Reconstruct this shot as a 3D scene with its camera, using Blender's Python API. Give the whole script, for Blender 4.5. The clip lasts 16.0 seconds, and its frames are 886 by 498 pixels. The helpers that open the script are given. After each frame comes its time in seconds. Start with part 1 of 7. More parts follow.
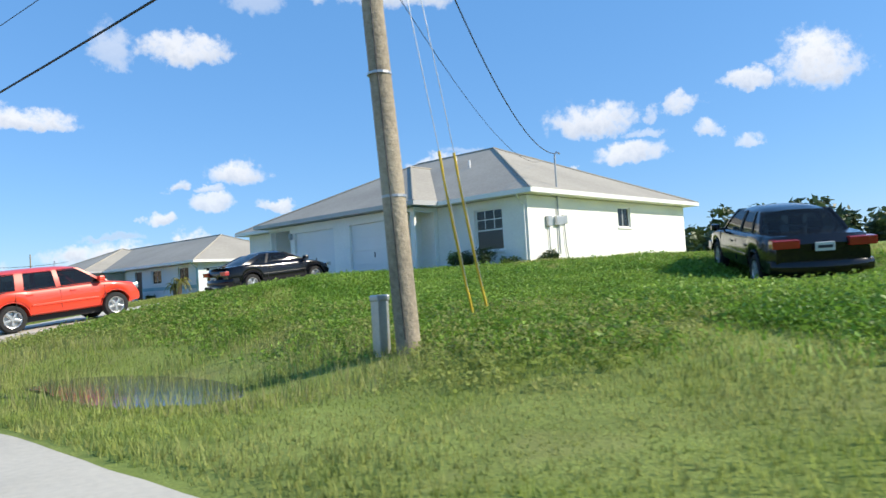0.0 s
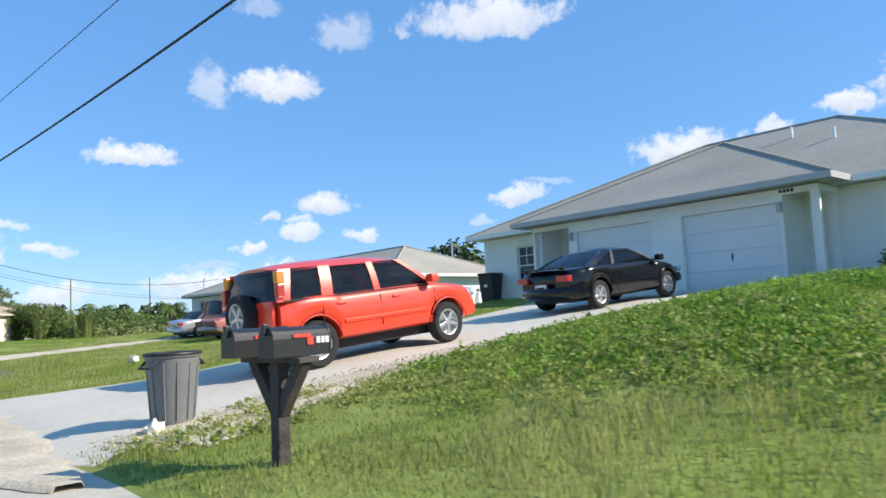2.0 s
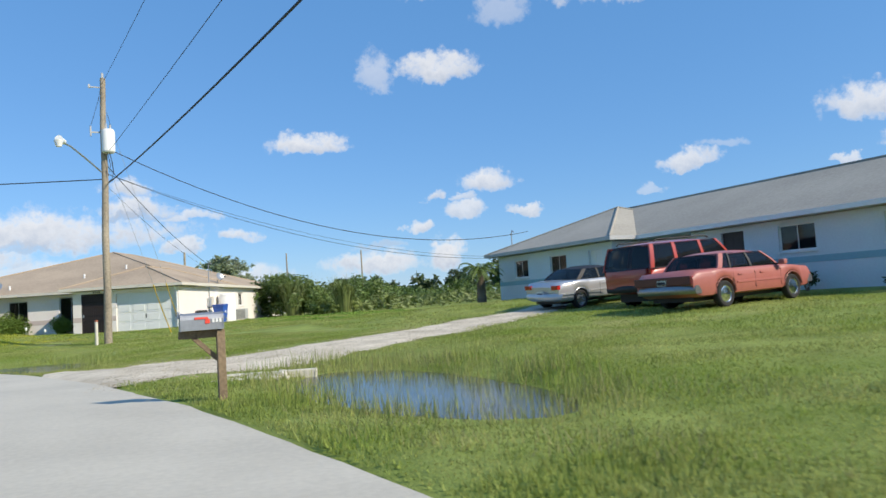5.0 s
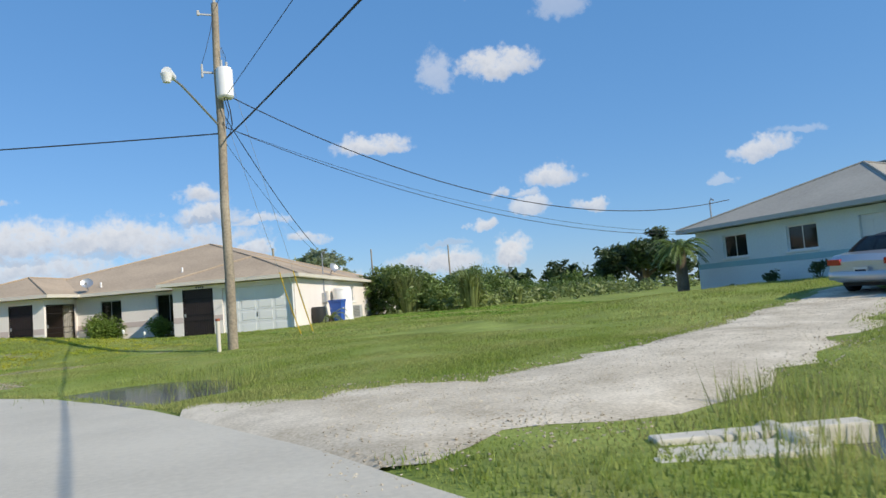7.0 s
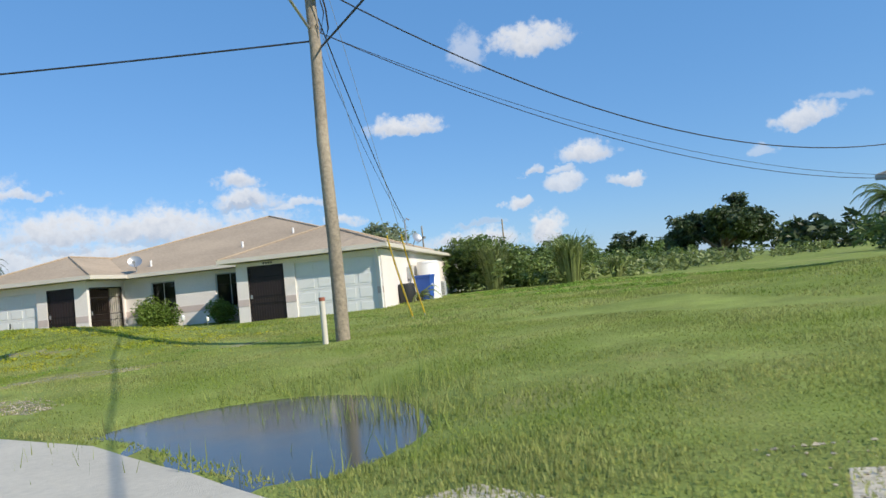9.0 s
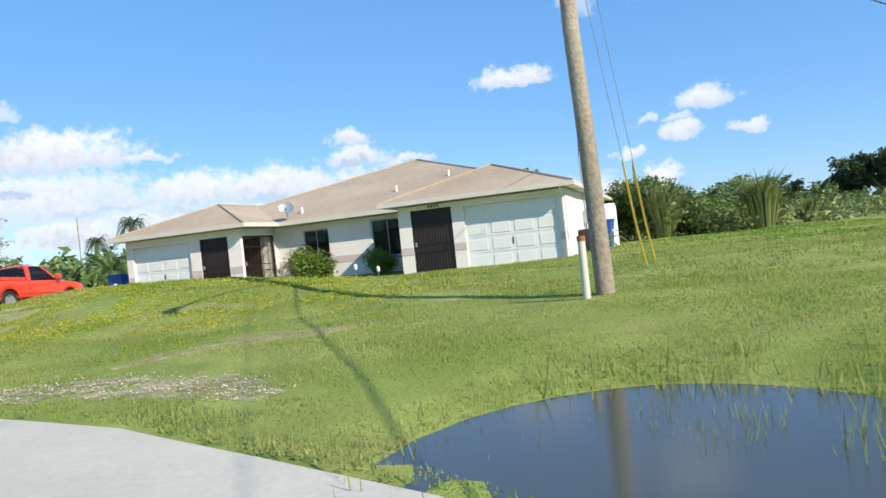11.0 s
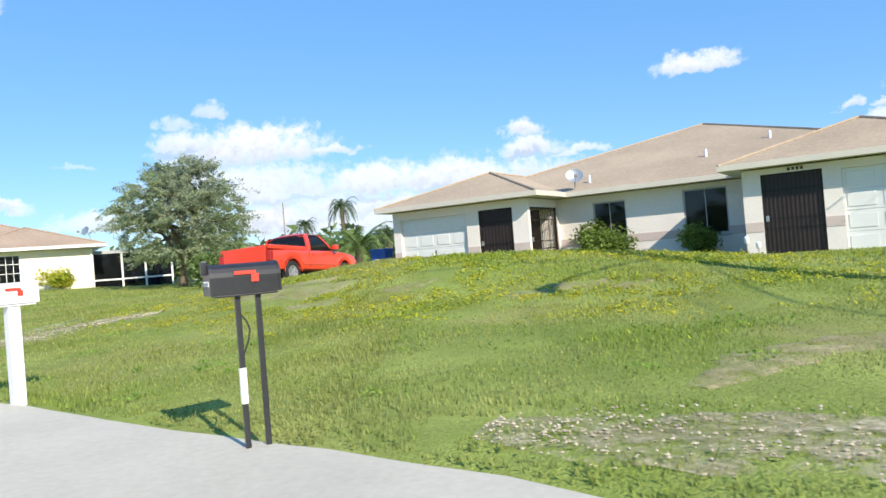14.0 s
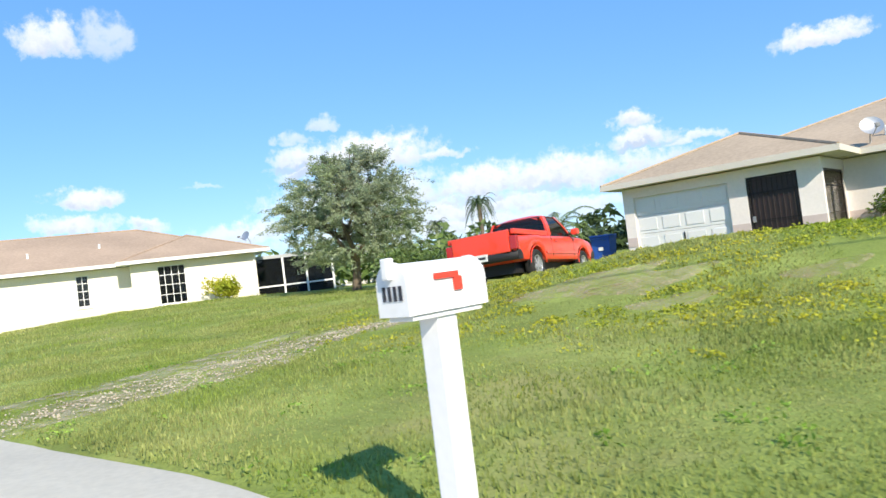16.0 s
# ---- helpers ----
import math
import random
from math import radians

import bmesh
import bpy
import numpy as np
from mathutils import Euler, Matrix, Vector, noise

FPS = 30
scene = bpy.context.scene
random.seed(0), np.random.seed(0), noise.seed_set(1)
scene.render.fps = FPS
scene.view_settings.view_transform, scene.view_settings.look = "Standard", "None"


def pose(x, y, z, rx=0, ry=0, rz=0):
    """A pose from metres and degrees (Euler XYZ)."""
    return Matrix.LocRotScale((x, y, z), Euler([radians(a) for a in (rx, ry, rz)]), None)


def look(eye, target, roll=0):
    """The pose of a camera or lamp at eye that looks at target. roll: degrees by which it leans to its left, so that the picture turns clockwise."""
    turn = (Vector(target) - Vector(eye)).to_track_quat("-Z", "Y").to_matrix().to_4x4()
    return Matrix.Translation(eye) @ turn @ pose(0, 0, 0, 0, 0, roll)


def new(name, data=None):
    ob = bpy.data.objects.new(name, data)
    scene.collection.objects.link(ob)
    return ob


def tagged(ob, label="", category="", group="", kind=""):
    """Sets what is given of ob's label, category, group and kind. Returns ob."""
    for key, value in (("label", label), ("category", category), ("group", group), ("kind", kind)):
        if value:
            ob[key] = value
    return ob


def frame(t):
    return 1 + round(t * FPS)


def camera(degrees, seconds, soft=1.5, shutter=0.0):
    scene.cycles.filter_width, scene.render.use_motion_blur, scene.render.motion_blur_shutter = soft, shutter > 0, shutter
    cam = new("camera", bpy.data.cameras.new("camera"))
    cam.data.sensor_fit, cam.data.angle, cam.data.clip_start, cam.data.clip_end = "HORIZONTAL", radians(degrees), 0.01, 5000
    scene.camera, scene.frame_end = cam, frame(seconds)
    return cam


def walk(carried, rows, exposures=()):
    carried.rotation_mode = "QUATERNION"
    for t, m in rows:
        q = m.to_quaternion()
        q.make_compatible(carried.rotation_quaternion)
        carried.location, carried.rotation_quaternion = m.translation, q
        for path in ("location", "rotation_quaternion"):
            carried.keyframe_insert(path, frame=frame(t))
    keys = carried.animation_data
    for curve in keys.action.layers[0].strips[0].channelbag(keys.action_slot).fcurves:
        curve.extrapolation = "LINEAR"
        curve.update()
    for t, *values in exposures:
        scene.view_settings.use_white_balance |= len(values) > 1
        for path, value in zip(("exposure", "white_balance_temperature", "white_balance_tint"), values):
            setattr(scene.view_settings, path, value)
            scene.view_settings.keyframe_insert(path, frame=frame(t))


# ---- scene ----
PATH = [
    (0, 0.000, 0.000, 1.254, -47.34, 2.49, -3.35),
    (0.5, 0.062, 2.550, 1.249, -45.78, 2.76, -2.88),
    (1, 0.107, 5.230, 1.243, -44.17, 3.18, -2.82),
    (1.5, 0.249, 8.109, 1.249, -42.31, 3.85, -2.90),
    (2, 0.379, 10.945, 1.249, -40.86, 5.18, -2.67),
    (2.5, 0.359, 13.699, 1.242, -39.52, 4.98, -2.70),
    (3, 0.274, 16.348, 1.243, -37.70, 4.08, -3.42),
    (3.5, 0.178, 19.265, 1.253, -35.27, 3.38, -3.48),
    (4, 0.138, 22.208, 1.257, -33.43, 3.26, -3.76),
    (4.5, 0.074, 25.194, 1.261, -30.37, 3.75, -3.66),
    (5, 0.003, 28.154, 1.255, -27.57, 3.88, -3.67),
    (7.5, -1.001, 38.134, 1.243, -21.60, 4.00, -5.00),
    (8, -1.073, 39.806, 1.270, -20.74, 3.78, -5.42),
    (10.5, -2.590, 46.210, 1.277, -14.08, 0.42, -5.95),
    (11, -2.969, 46.904, 1.277, -10.38, -0.07, -6.10),
    (11.5, -3.484, 47.783, 1.271, -6.73, 0.03, -6.01),
    (12, -4.000, 48.590, 1.268, -4.05, 0.10, -6.00),
    (12.5, -4.698, 49.430, 1.259, -1.69, 0.14, -5.75),
    (13, -5.372, 50.184, 1.246, 0.40, 0.17, -5.38),
    (13.5, -6.125, 50.884, 1.228, 1.82, 0.19, -4.99),
    (14, -6.924, 51.617, 1.217, 3.26, 0.48, -4.63),
    (14.5, -7.791, 52.462, 1.221, 5.39, 0.68, -4.92),
    (15, -8.759, 53.337, 1.222, 7.54, 0.94, -5.41),
    (15.5, -9.743, 54.210, 1.242, 10.02, 1.23, -6.01),
    (16, -10.831, 55.408, 1.253, 12.16, 1.43, -7.04),
]
cam = camera(63.65, 16.0, 1.5, 0.12)
walk(cam, [(t, pose(x, y, z, 90 + pitch, 0, yaw) @ pose(0, 0, 0, 0, 0, roll)) for t, x, y, z, yaw, pitch, roll in PATH],
     [(0, 0.28), (2.5, 0.34), (4.5, 0.11), (7.5, -0.1), (8, -0.1), (10.5, 0.27), (12, 0.36), (16, 0.46)])

# ---- sun and sky ----
SUN_AZ = math.atan2(0.58, -0.815)     # compass angle of the sun, from +y towards +x
SUN_EL = radians(34)
to_sun = Vector((math.sin(SUN_AZ) * math.cos(SUN_EL), math.cos(SUN_AZ) * math.cos(SUN_EL), math.sin(SUN_EL)))
sun = new("sun", bpy.data.lights.new("sun", "SUN"))
sun.data.energy, sun.data.angle, sun.data.color = 5.0, radians(0.55), (1.0, 0.90, 0.74)
sun.matrix_world = look(to_sun * 50, (0, 0, 0))

world = bpy.data.worlds.new("sky")
scene.world = world
world.use_nodes = True
wn, wl = world.node_tree.nodes, world.node_tree.links
wn.clear()


def wnode(kind):
    return wn.new(kind)


def wmath(op, a, b=None, c=None, clamp=False):
    n = wn.new("ShaderNodeMath")
    n.operation, n.use_clamp = op, clamp
    for i, v in enumerate((a, b, c)):
        if v is None:
            continue
        if isinstance(v, (int, float)):
            n.inputs[i].default_value = v
        else:
            wl.new(v, n.inputs[i])
    return n.outputs[0]


sky = wnode("ShaderNodeTexSky")
sky.sky_type, sky.sun_disc, sky.sun_elevation, sky.sun_rotation = "NISHITA", False, SUN_EL, SUN_AZ
sky.air_density, sky.dust_density, sky.ozone_density = 1.0, 0.1, 5.0
coord = wnode("ShaderNodeTexCoord")
split = wnode("ShaderNodeSeparateXYZ")
wl.new(coord.outputs["Generated"], split.inputs[0])
az = wmath("MULTIPLY", wmath("ARCTAN2", split.outputs[0], split.outputs[1]), 57.2958)
el = wmath("MULTIPLY", wmath("ARCSINE", split.outputs[2]), 57.2958)


def wnoise(scale, detail, rough):
    n = wnode("ShaderNodeTexNoise")
    n.inputs["Scale"].default_value, n.inputs["Detail"].default_value, n.inputs["Roughness"].default_value = scale, detail, rough
    wl.new(coord.outputs["Generated"], n.inputs["Vector"])
    rgb = wnode("ShaderNodeSeparateColor")
    wl.new(n.outputs["Color"], rgb.inputs[0])
    return [wmath("SUBTRACT", c, 0.5) for c in rgb.outputs]


# billows push the outlines about; fine shreds eat into them
big_a, big_e, big_q = wnoise(24, 4, 0.55)
fine_a, fine_e, fine_q = wnoise(75, 6, 0.6)
az_w = wmath("ADD", az, wmath("MULTIPLY_ADD", big_a, 3.4, wmath("MULTIPLY", fine_a, 1.5)))
el_w = wmath("ADD", el, wmath("MULTIPLY_ADD", big_e, 2.0, wmath("MULTIPLY", fine_e, 1.1)))

# clouds: compass angle, height, half width and half height in degrees, and how dense
EAST = [
    (59.5, 11.9, 2.9, 1.35, 0.92), (62.1, 9.0, 2.3, 0.8, 0.88), (66.8, 12.3, 1.3, 0.85, 0.85), (64.3, 11.7, 0.7, 0.6, 0.5), (63.7, 10.5, 1.2, 0.4, 0.5),
    (68.3, 10.2, 1.3, 0.5, 0.8), (70.9, 9.1, 0.9, 0.5, 0.65), (71.5, 13.3, 1.6, 0.7, 0.85), (76.0, 14.0, 2.6, 2.0, 0.97), (47.2, 9.25, 1.9, 0.75, 0.85),
    (49.8, 10.1, 1.6, 0.35, 0.3), (44.3, 7.4, 0.8, 0.35, 0.4), (57.3, 8.1, 0.55, 0.3, 0.75), (45.2, 23.0, 5.6, 1.5, 0.85),
]
NORTH_EAST = [
    (28.1, 18.3, 2.7, 1.25, 0.95), (22.9, 18.2, 1.3, 1.5, 0.5), (17.5, 12.8, 2.7, 0.85, 0.95), (33.6, 22.4, 2.0, 1.5, 0.4), (26.7, 23.8, 1.6, 0.8, 0.3),
    (31.3, 9.15, 2.0, 0.95, 0.9), (27.0, 8.1, 0.65, 0.4, 0.8), (29.5, 6.95, 1.3, 0.7, 0.8), (29.3, 7.9, 0.9, 0.3, 0.65), (34.6, 6.6, 1.35, 0.42, 0.85),
    (25.9, 5.75, 0.9, 0.45, 0.88), (22.2, 3.2, 3.4, 0.95, 0.92), (27.8, 3.6, 1.35, 1.2, 0.97), (12.4, 2.7, 2.4, 0.8, 0.75),
]
NORTH = [
    (11.5, 5.95, 1.25, 0.5, 0.85), (7.4, 5.2, 1.1, 0.55, 0.88), (4.2, 9.35, 1.7, 0.8, 0.95), (4.2, 8.1, 2.8, 0.8, 0.92), (8.3, 7.3, 2.2, 0.4, 0.75),
    (-0.9, 6.2, 6.0, 0.9, 0.85), (-4.6, 6.5, 10.8, 1.4, 0.95), (-9.5, 4.6, 6.5, 1.2, 0.9), (-1.5, 3.6, 7.0, 0.8, 0.7),
]
NORTH_WEST = [
    (-20.6, 12.3, 1.4, 0.6, 0.6), (-23.4, 11.5, 1.2, 0.65, 0.6), (-16.9, 9.6, 5.4, 1.6, 1.0), (-11.6, 9.1, 2.2, 0.45, 0.85), (-22.5, 8.8, 1.8, 0.7, 0.85),
    (-21.2, 7.3, 2.2, 0.75, 0.9), (-17.0, 5.8, 2.4, 0.7, 0.95), (-17.0, 4.0, 3.6, 1.5, 1.0), (-34.2, 5.6, 1.4, 0.6, 0.75), (-30.2, 8.5, 1.4, 0.25, 0.35),
    (-38.2, 8.0, 2.3, 0.8, 0.97), (-39.5, 19.2, 1.9, 1.4, 0.92), (-35.9, 19.4, 1.6, 1.6, 0.55), (-39.2, 6.2, 2.8, 0.65, 0.9), (-34.6, 5.8, 1.3, 0.4, 0.85),
    (-27.0, 4.4, 5.0, 0.9, 0.75), (-17.5, 6.6, 7.0, 2.2, 0.88), (-12.0, 3.4, 12.0, 1.1, 0.85), (-22.0, 10.0, 2.6, 1.0, 0.9),
]
STREAKS = [(22.5, 4.5, 1.9, 0.3, 0.5), (-2.7, 5.2, 2.4, 0.4, 0.55), (-3.4, 5.5, 2.2, 0.4, 0.5), (-22.6, 8.5, 1.6, 0.4, 0.6), (4.2, 7.55, 2.4, 0.35, 0.6), (-14.5, 5.3, 2.2, 0.3, 0.5), (-21.0, 6.8, 2.0, 0.35, 0.6), (-17.0, 5.2, 2.0, 0.3, 0.5), (-9.0, 5.0, 3.0, 0.35, 0.5), (-23.0, 9.2, 1.8, 0.4, 0.6)]
cover = under = None
for a0, e0, w0, h0, k0 in EAST + NORTH_EAST + NORTH + NORTH_WEST + STREAKS:
    far_bank = w0 > 5 and e0 < 8
    dx = wmath("DIVIDE", wmath("SUBTRACT", az_w, a0), w0 * 1.12)
    dy = wmath("DIVIDE", wmath("SUBTRACT", el_w, e0 - 0.3 * h0), h0 * 1.25)
    flat = wmath("MAXIMUM", dy, wmath("MULTIPLY", dy, -1.7))
    q = wmath("SUBTRACT", wmath("SUBTRACT", 1.0, wmath("MULTIPLY", dx, dx)), wmath("MULTIPLY", flat, flat))
    q = wmath("ADD", q, wmath("MULTIPLY_ADD", fine_q, 2.2, wmath("MULTIPLY", big_q, 1.6)))
    fit_q = wn.new("ShaderNodeMapRange")
    fit_q.interpolation_type = "SMOOTHSTEP"
    fit_q.inputs["From Min"].default_value, fit_q.inputs["From Max"].default_value, fit_q.inputs["To Max"].default_value = -0.45, 1.0 if far_bank else 0.95, k0
    wl.new(q, fit_q.inputs["Value"])
    a = fit_q.outputs[0]
    shade = wmath("MULTIPLY", a, wmath("MULTIPLY_ADD", dy, -0.7, wmath("MULTIPLY_ADD", fine_q, 1.2, 0.5), True)) if (a0, e0, w0, h0, k0) not in STREAKS else wmath("MULTIPLY", a, 1.6)
    cover = a if cover is None else wmath("MAXIMUM", cover, a)
    under = shade if under is None else wmath("MAXIMUM", under, shade)
tone = wn.new("ShaderNodeMix")
tone.data_type = "RGBA"
tone.inputs["A"].default_value, tone.inputs["B"].default_value = (6.1, 6.15, 6.3, 1), (3.3, 3.8, 4.7, 1)
wl.new(wmath("MULTIPLY", under, 0.95, clamp=True), tone.inputs["Factor"])
blend = wn.new("ShaderNodeMix")
blend.data_type = "RGBA"
wl.new(cover, blend.inputs["Factor"])
clear = wn.new("ShaderNodeMix")        # the deep even blue of a washed sky
clear.data_type = "RGBA"
clear.inputs["Factor"].default_value, clear.inputs["B"].default_value = 0.5, (0.75, 2.6, 5.8, 1)
wl.new(sky.outputs[0], clear.inputs["A"])
wl.new(clear.outputs["Result"], blend.inputs["A"])
wl.new(tone.outputs["Result"], blend.inputs["B"])
back = wnode("ShaderNodeBackground")
back.inputs["Strength"].default_value = 0.14
wl.new(blend.outputs["Result"], back.inputs["Color"])
wl.new(back.outputs[0], wnode("ShaderNodeOutputWorld").inputs[0])


# ---- materials ----
def material(name, colour, rough=0.7, metal=0.0, spread=0.12, grain=8.0, bump=0.0, bump_scale=60.0, second=None, coat=0.0, spec=0.5, per_object=0.0, translucent=0.0):
    """A surface with large stains, fine grain and relief, in metres of the world."""
    m = bpy.data.materials.new(name)
    m.use_nodes = True
    ns, ln = m.node_tree.nodes, m.node_tree.links
    b = ns["Principled BSDF"]
    b.inputs["Roughness"].default_value, b.inputs["Metallic"].default_value = rough, metal
    b.inputs["Coat Weight"].default_value, b.inputs["Specular IOR Level"].default_value = coat, spec
    geo = ns.new("ShaderNodeNewGeometry")
    big, fine = ns.new("ShaderNodeTexNoise"), ns.new("ShaderNodeTexNoise")
    big.inputs["Scale"].default_value, big.inputs["Detail"].default_value = grain * 0.12, 4
    fine.inputs["Scale"].default_value, fine.inputs["Detail"].default_value = grain * 3, 5
    for n in (big, fine):
        ln.new(geo.outputs["Position"], n.inputs["Vector"])
    add = ns.new("ShaderNodeMath")
    add.operation = "MULTIPLY_ADD"
    add.inputs[1].default_value = 0.45
    ln.new(fine.outputs[0], add.inputs[0])
    half = ns.new("ShaderNodeMath")
    half.operation = "MULTIPLY"
    half.inputs[1].default_value = 0.55
    ln.new(big.outputs[0], half.inputs[0])
    ln.new(half.outputs[0], add.inputs[2])
    ramp = ns.new("ShaderNodeValToRGB")
    dark = tuple(c * (1 - spread) for c in colour)
    light = second or tuple(min(0.95, c * (1 + spread)) for c in colour)
    ramp.color_ramp.elements[0].position, ramp.color_ramp.elements[0].color = 0.36, (*dark, 1)
    ramp.color_ramp.elements[1].position, ramp.color_ramp.elements[1].color = 0.64, (*light, 1)
    ln.new(add.outputs[0], ramp.inputs[0])
    out = ramp.outputs[0]
    if per_object:
        info, hsv, fit = ns.new("ShaderNodeObjectInfo"), ns.new("ShaderNodeHueSaturation"), ns.new("ShaderNodeMapRange")
        fit.inputs["To Min"].default_value, fit.inputs["To Max"].default_value = 1 - per_object, 1 + per_object
        ln.new(info.outputs["Random"], fit.inputs["Value"])
        ln.new(fit.outputs[0], hsv.inputs["Value"])
        ln.new(out, hsv.inputs["Color"])
        out = hsv.outputs[0]
    ln.new(out, b.inputs["Base Color"])
    if bump:
        rel, bp = ns.new("ShaderNodeTexNoise"), ns.new("ShaderNodeBump")
        rel.inputs["Scale"].default_value, rel.inputs["Detail"].default_value = bump_scale, 4
        bp.inputs["Strength"].default_value, bp.inputs["Distance"].default_value = bump, 0.02
        ln.new(geo.outputs["Position"], rel.inputs["Vector"])
        ln.new(rel.outputs[0], bp.inputs["Height"])
        ln.new(bp.outputs[0], b.inputs["Normal"])
    if translucent:
        tr, mix = ns.new("ShaderNodeBsdfTranslucent"), ns.new("ShaderNodeMixShader")
        ln.new(out, tr.inputs["Color"])
        mix.inputs[0].default_value = translucent
        ln.new(b.outputs[0], mix.inputs[1])
        ln.new(tr.outputs[0], mix.inputs[2])
        ln.new(mix.outputs[0], ns["Material Output"].inputs[0])
    return m


def glass_material(name, tint, clear, ior=1.5):
    """A pane: a mirror-like skin by Fresnel over tinted see-through glass mixed with a near-black body."""
    m = bpy.data.materials.new(name)
    m.use_nodes = True
    ns, ln = m.node_tree.nodes, m.node_tree.links
    ns.remove(ns["Principled BSDF"])
    see, body, gloss, facing = ns.new("ShaderNodeBsdfTransparent"), ns.new("ShaderNodeBsdfDiffuse"), ns.new("ShaderNodeBsdfGlossy"), ns.new("ShaderNodeLayerWeight")
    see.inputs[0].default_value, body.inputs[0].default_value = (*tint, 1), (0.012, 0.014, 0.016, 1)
    gloss.inputs["Roughness"].default_value, facing.inputs["Blend"].default_value = 0.02, 0.5
    head_on = ((ior - 1) / (ior + 1)) ** 2
    steep, fres = ns.new("ShaderNodeMath"), ns.new("ShaderNodeMath")
    steep.operation, steep.inputs[1].default_value = "POWER", 5.0
    fres.operation, fres.inputs[1].default_value, fres.inputs[2].default_value = "MULTIPLY_ADD", 1 - head_on, head_on
    ln.new(facing.outputs["Facing"], steep.inputs[0])
    ln.new(steep.outputs[0], fres.inputs[0])
    a, b = ns.new("ShaderNodeMixShader"), ns.new("ShaderNodeMixShader")
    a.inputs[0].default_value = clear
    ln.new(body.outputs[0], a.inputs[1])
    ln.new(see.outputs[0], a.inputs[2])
    ln.new(fres.outputs[0], b.inputs[0])
    ln.new(a.outputs[0], b.inputs[1])
    ln.new(gloss.outputs[0], b.inputs[2])
    ln.new(b.outputs[0], ns["Material Output"].inputs[0])
    return m


def shingle_material(name, colour, spread):
    """Asphalt shingles: rows along the fall of the roof, single tabs of uneven tone."""
    m = material(name, colour, 0.92, spread=spread, grain=3.0)
    ns, ln = m.node_tree.nodes, m.node_tree.links
    geo, sep = ns.new("ShaderNodeNewGeometry"), ns.new("ShaderNodeSeparateXYZ")
    ln.new(geo.outputs["Position"], sep.inputs[0])
    rows, saw, tabs = ns.new("ShaderNodeMath"), ns.new("ShaderNodeMath"), ns.new("ShaderNodeTexNoise")
    rows.operation, rows.inputs[1].default_value = "MULTIPLY", 16.0
    ln.new(sep.outputs[2], rows.inputs[0])
    saw.operation = "FRACT"
    ln.new(rows.outputs[0], saw.inputs[0])
    tabs.inputs["Scale"].default_value, tabs.inputs["Detail"].default_value = 7.0, 3
    ln.new(geo.outputs["Position"], tabs.inputs["Vector"])
    mul = ns.new("ShaderNodeMath")
    mul.operation = "MULTIPLY_ADD"
    mul.inputs[1].default_value = 0.5
    ln.new(saw.outputs[0], mul.inputs[0])
    ln.new(tabs.outputs[0], mul.inputs[2])
    bp = ns.new("ShaderNodeBump")
    bp.inputs["Strength"].default_value, bp.inputs["Distance"].default_value = 0.55, 0.02
    ln.new(mul.outputs[0], bp.inputs["Height"])
    ln.new(bp.outputs[0], ns["Principled BSDF"].inputs["Normal"])
    return m


def grass_material(name, green, straw, soil):
    m = material(name, green, 0.9, spread=0.3, grain=9.0, bump=0.9, bump_scale=45.0, spec=0.15)
    ns, ln = m.node_tree.nodes, m.node_tree.links
    geo, big, mix, ramp = ns.new("ShaderNodeNewGeometry"), ns.new("ShaderNodeTexNoise"), ns.new("ShaderNodeMix"), ns.new("ShaderNodeValToRGB")
    big.inputs["Scale"].default_value, big.inputs["Detail"].default_value, big.inputs["Roughness"].default_value = 0.32, 6, 0.6
    ln.new(geo.outputs["Position"], big.inputs["Vector"])
    mix.data_type = "RGBA"
    ramp.color_ramp.elements[0].position, ramp.color_ramp.elements[0].color = 0.55, (0, 0, 0, 1)
    ramp.color_ramp.elements[1].position, ramp.color_ramp.elements[1].color = 0.72, (1, 1, 1, 1)
    ln.new(big.outputs[0], ramp.inputs[0])
    ln.new(ramp.outputs[0], mix.inputs["Factor"])
    base = ns["Principled BSDF"].inputs["Base Color"]
    ln.new(base.links[0].from_socket, mix.inputs["A"])
    mix.inputs["B"].default_value = (*straw, 1)
    ln.new(mix.outputs["Result"], base)
    return m


def worn(m, lo=0.47, hi=0.60):
    """Lets the ground below show through in ragged gaps."""
    ns, ln = m.node_tree.nodes, m.node_tree.links
    geo, gaps, fit, see, mix = ns.new("ShaderNodeNewGeometry"), ns.new("ShaderNodeTexNoise"), ns.new("ShaderNodeMapRange"), ns.new("ShaderNodeBsdfTransparent"), ns.new("ShaderNodeMixShader")
    gaps.inputs["Scale"].default_value, gaps.inputs["Detail"].default_value, gaps.inputs["Roughness"].default_value = 3.0, 10, 0.8
    ln.new(geo.outputs["Position"], gaps.inputs["Vector"])
    fit.inputs["From Min"].default_value, fit.inputs["From Max"].default_value = lo, hi
    ln.new(gaps.outputs[0], fit.inputs["Value"])
    ln.new(fit.outputs[0], mix.inputs[0])
    ln.new(see.outputs[0], mix.inputs[1])
    ln.new(ns["Principled BSDF"].outputs[0], mix.inputs[2])
    ln.new(mix.outputs[0], ns["Material Output"].inputs[0])
    return m


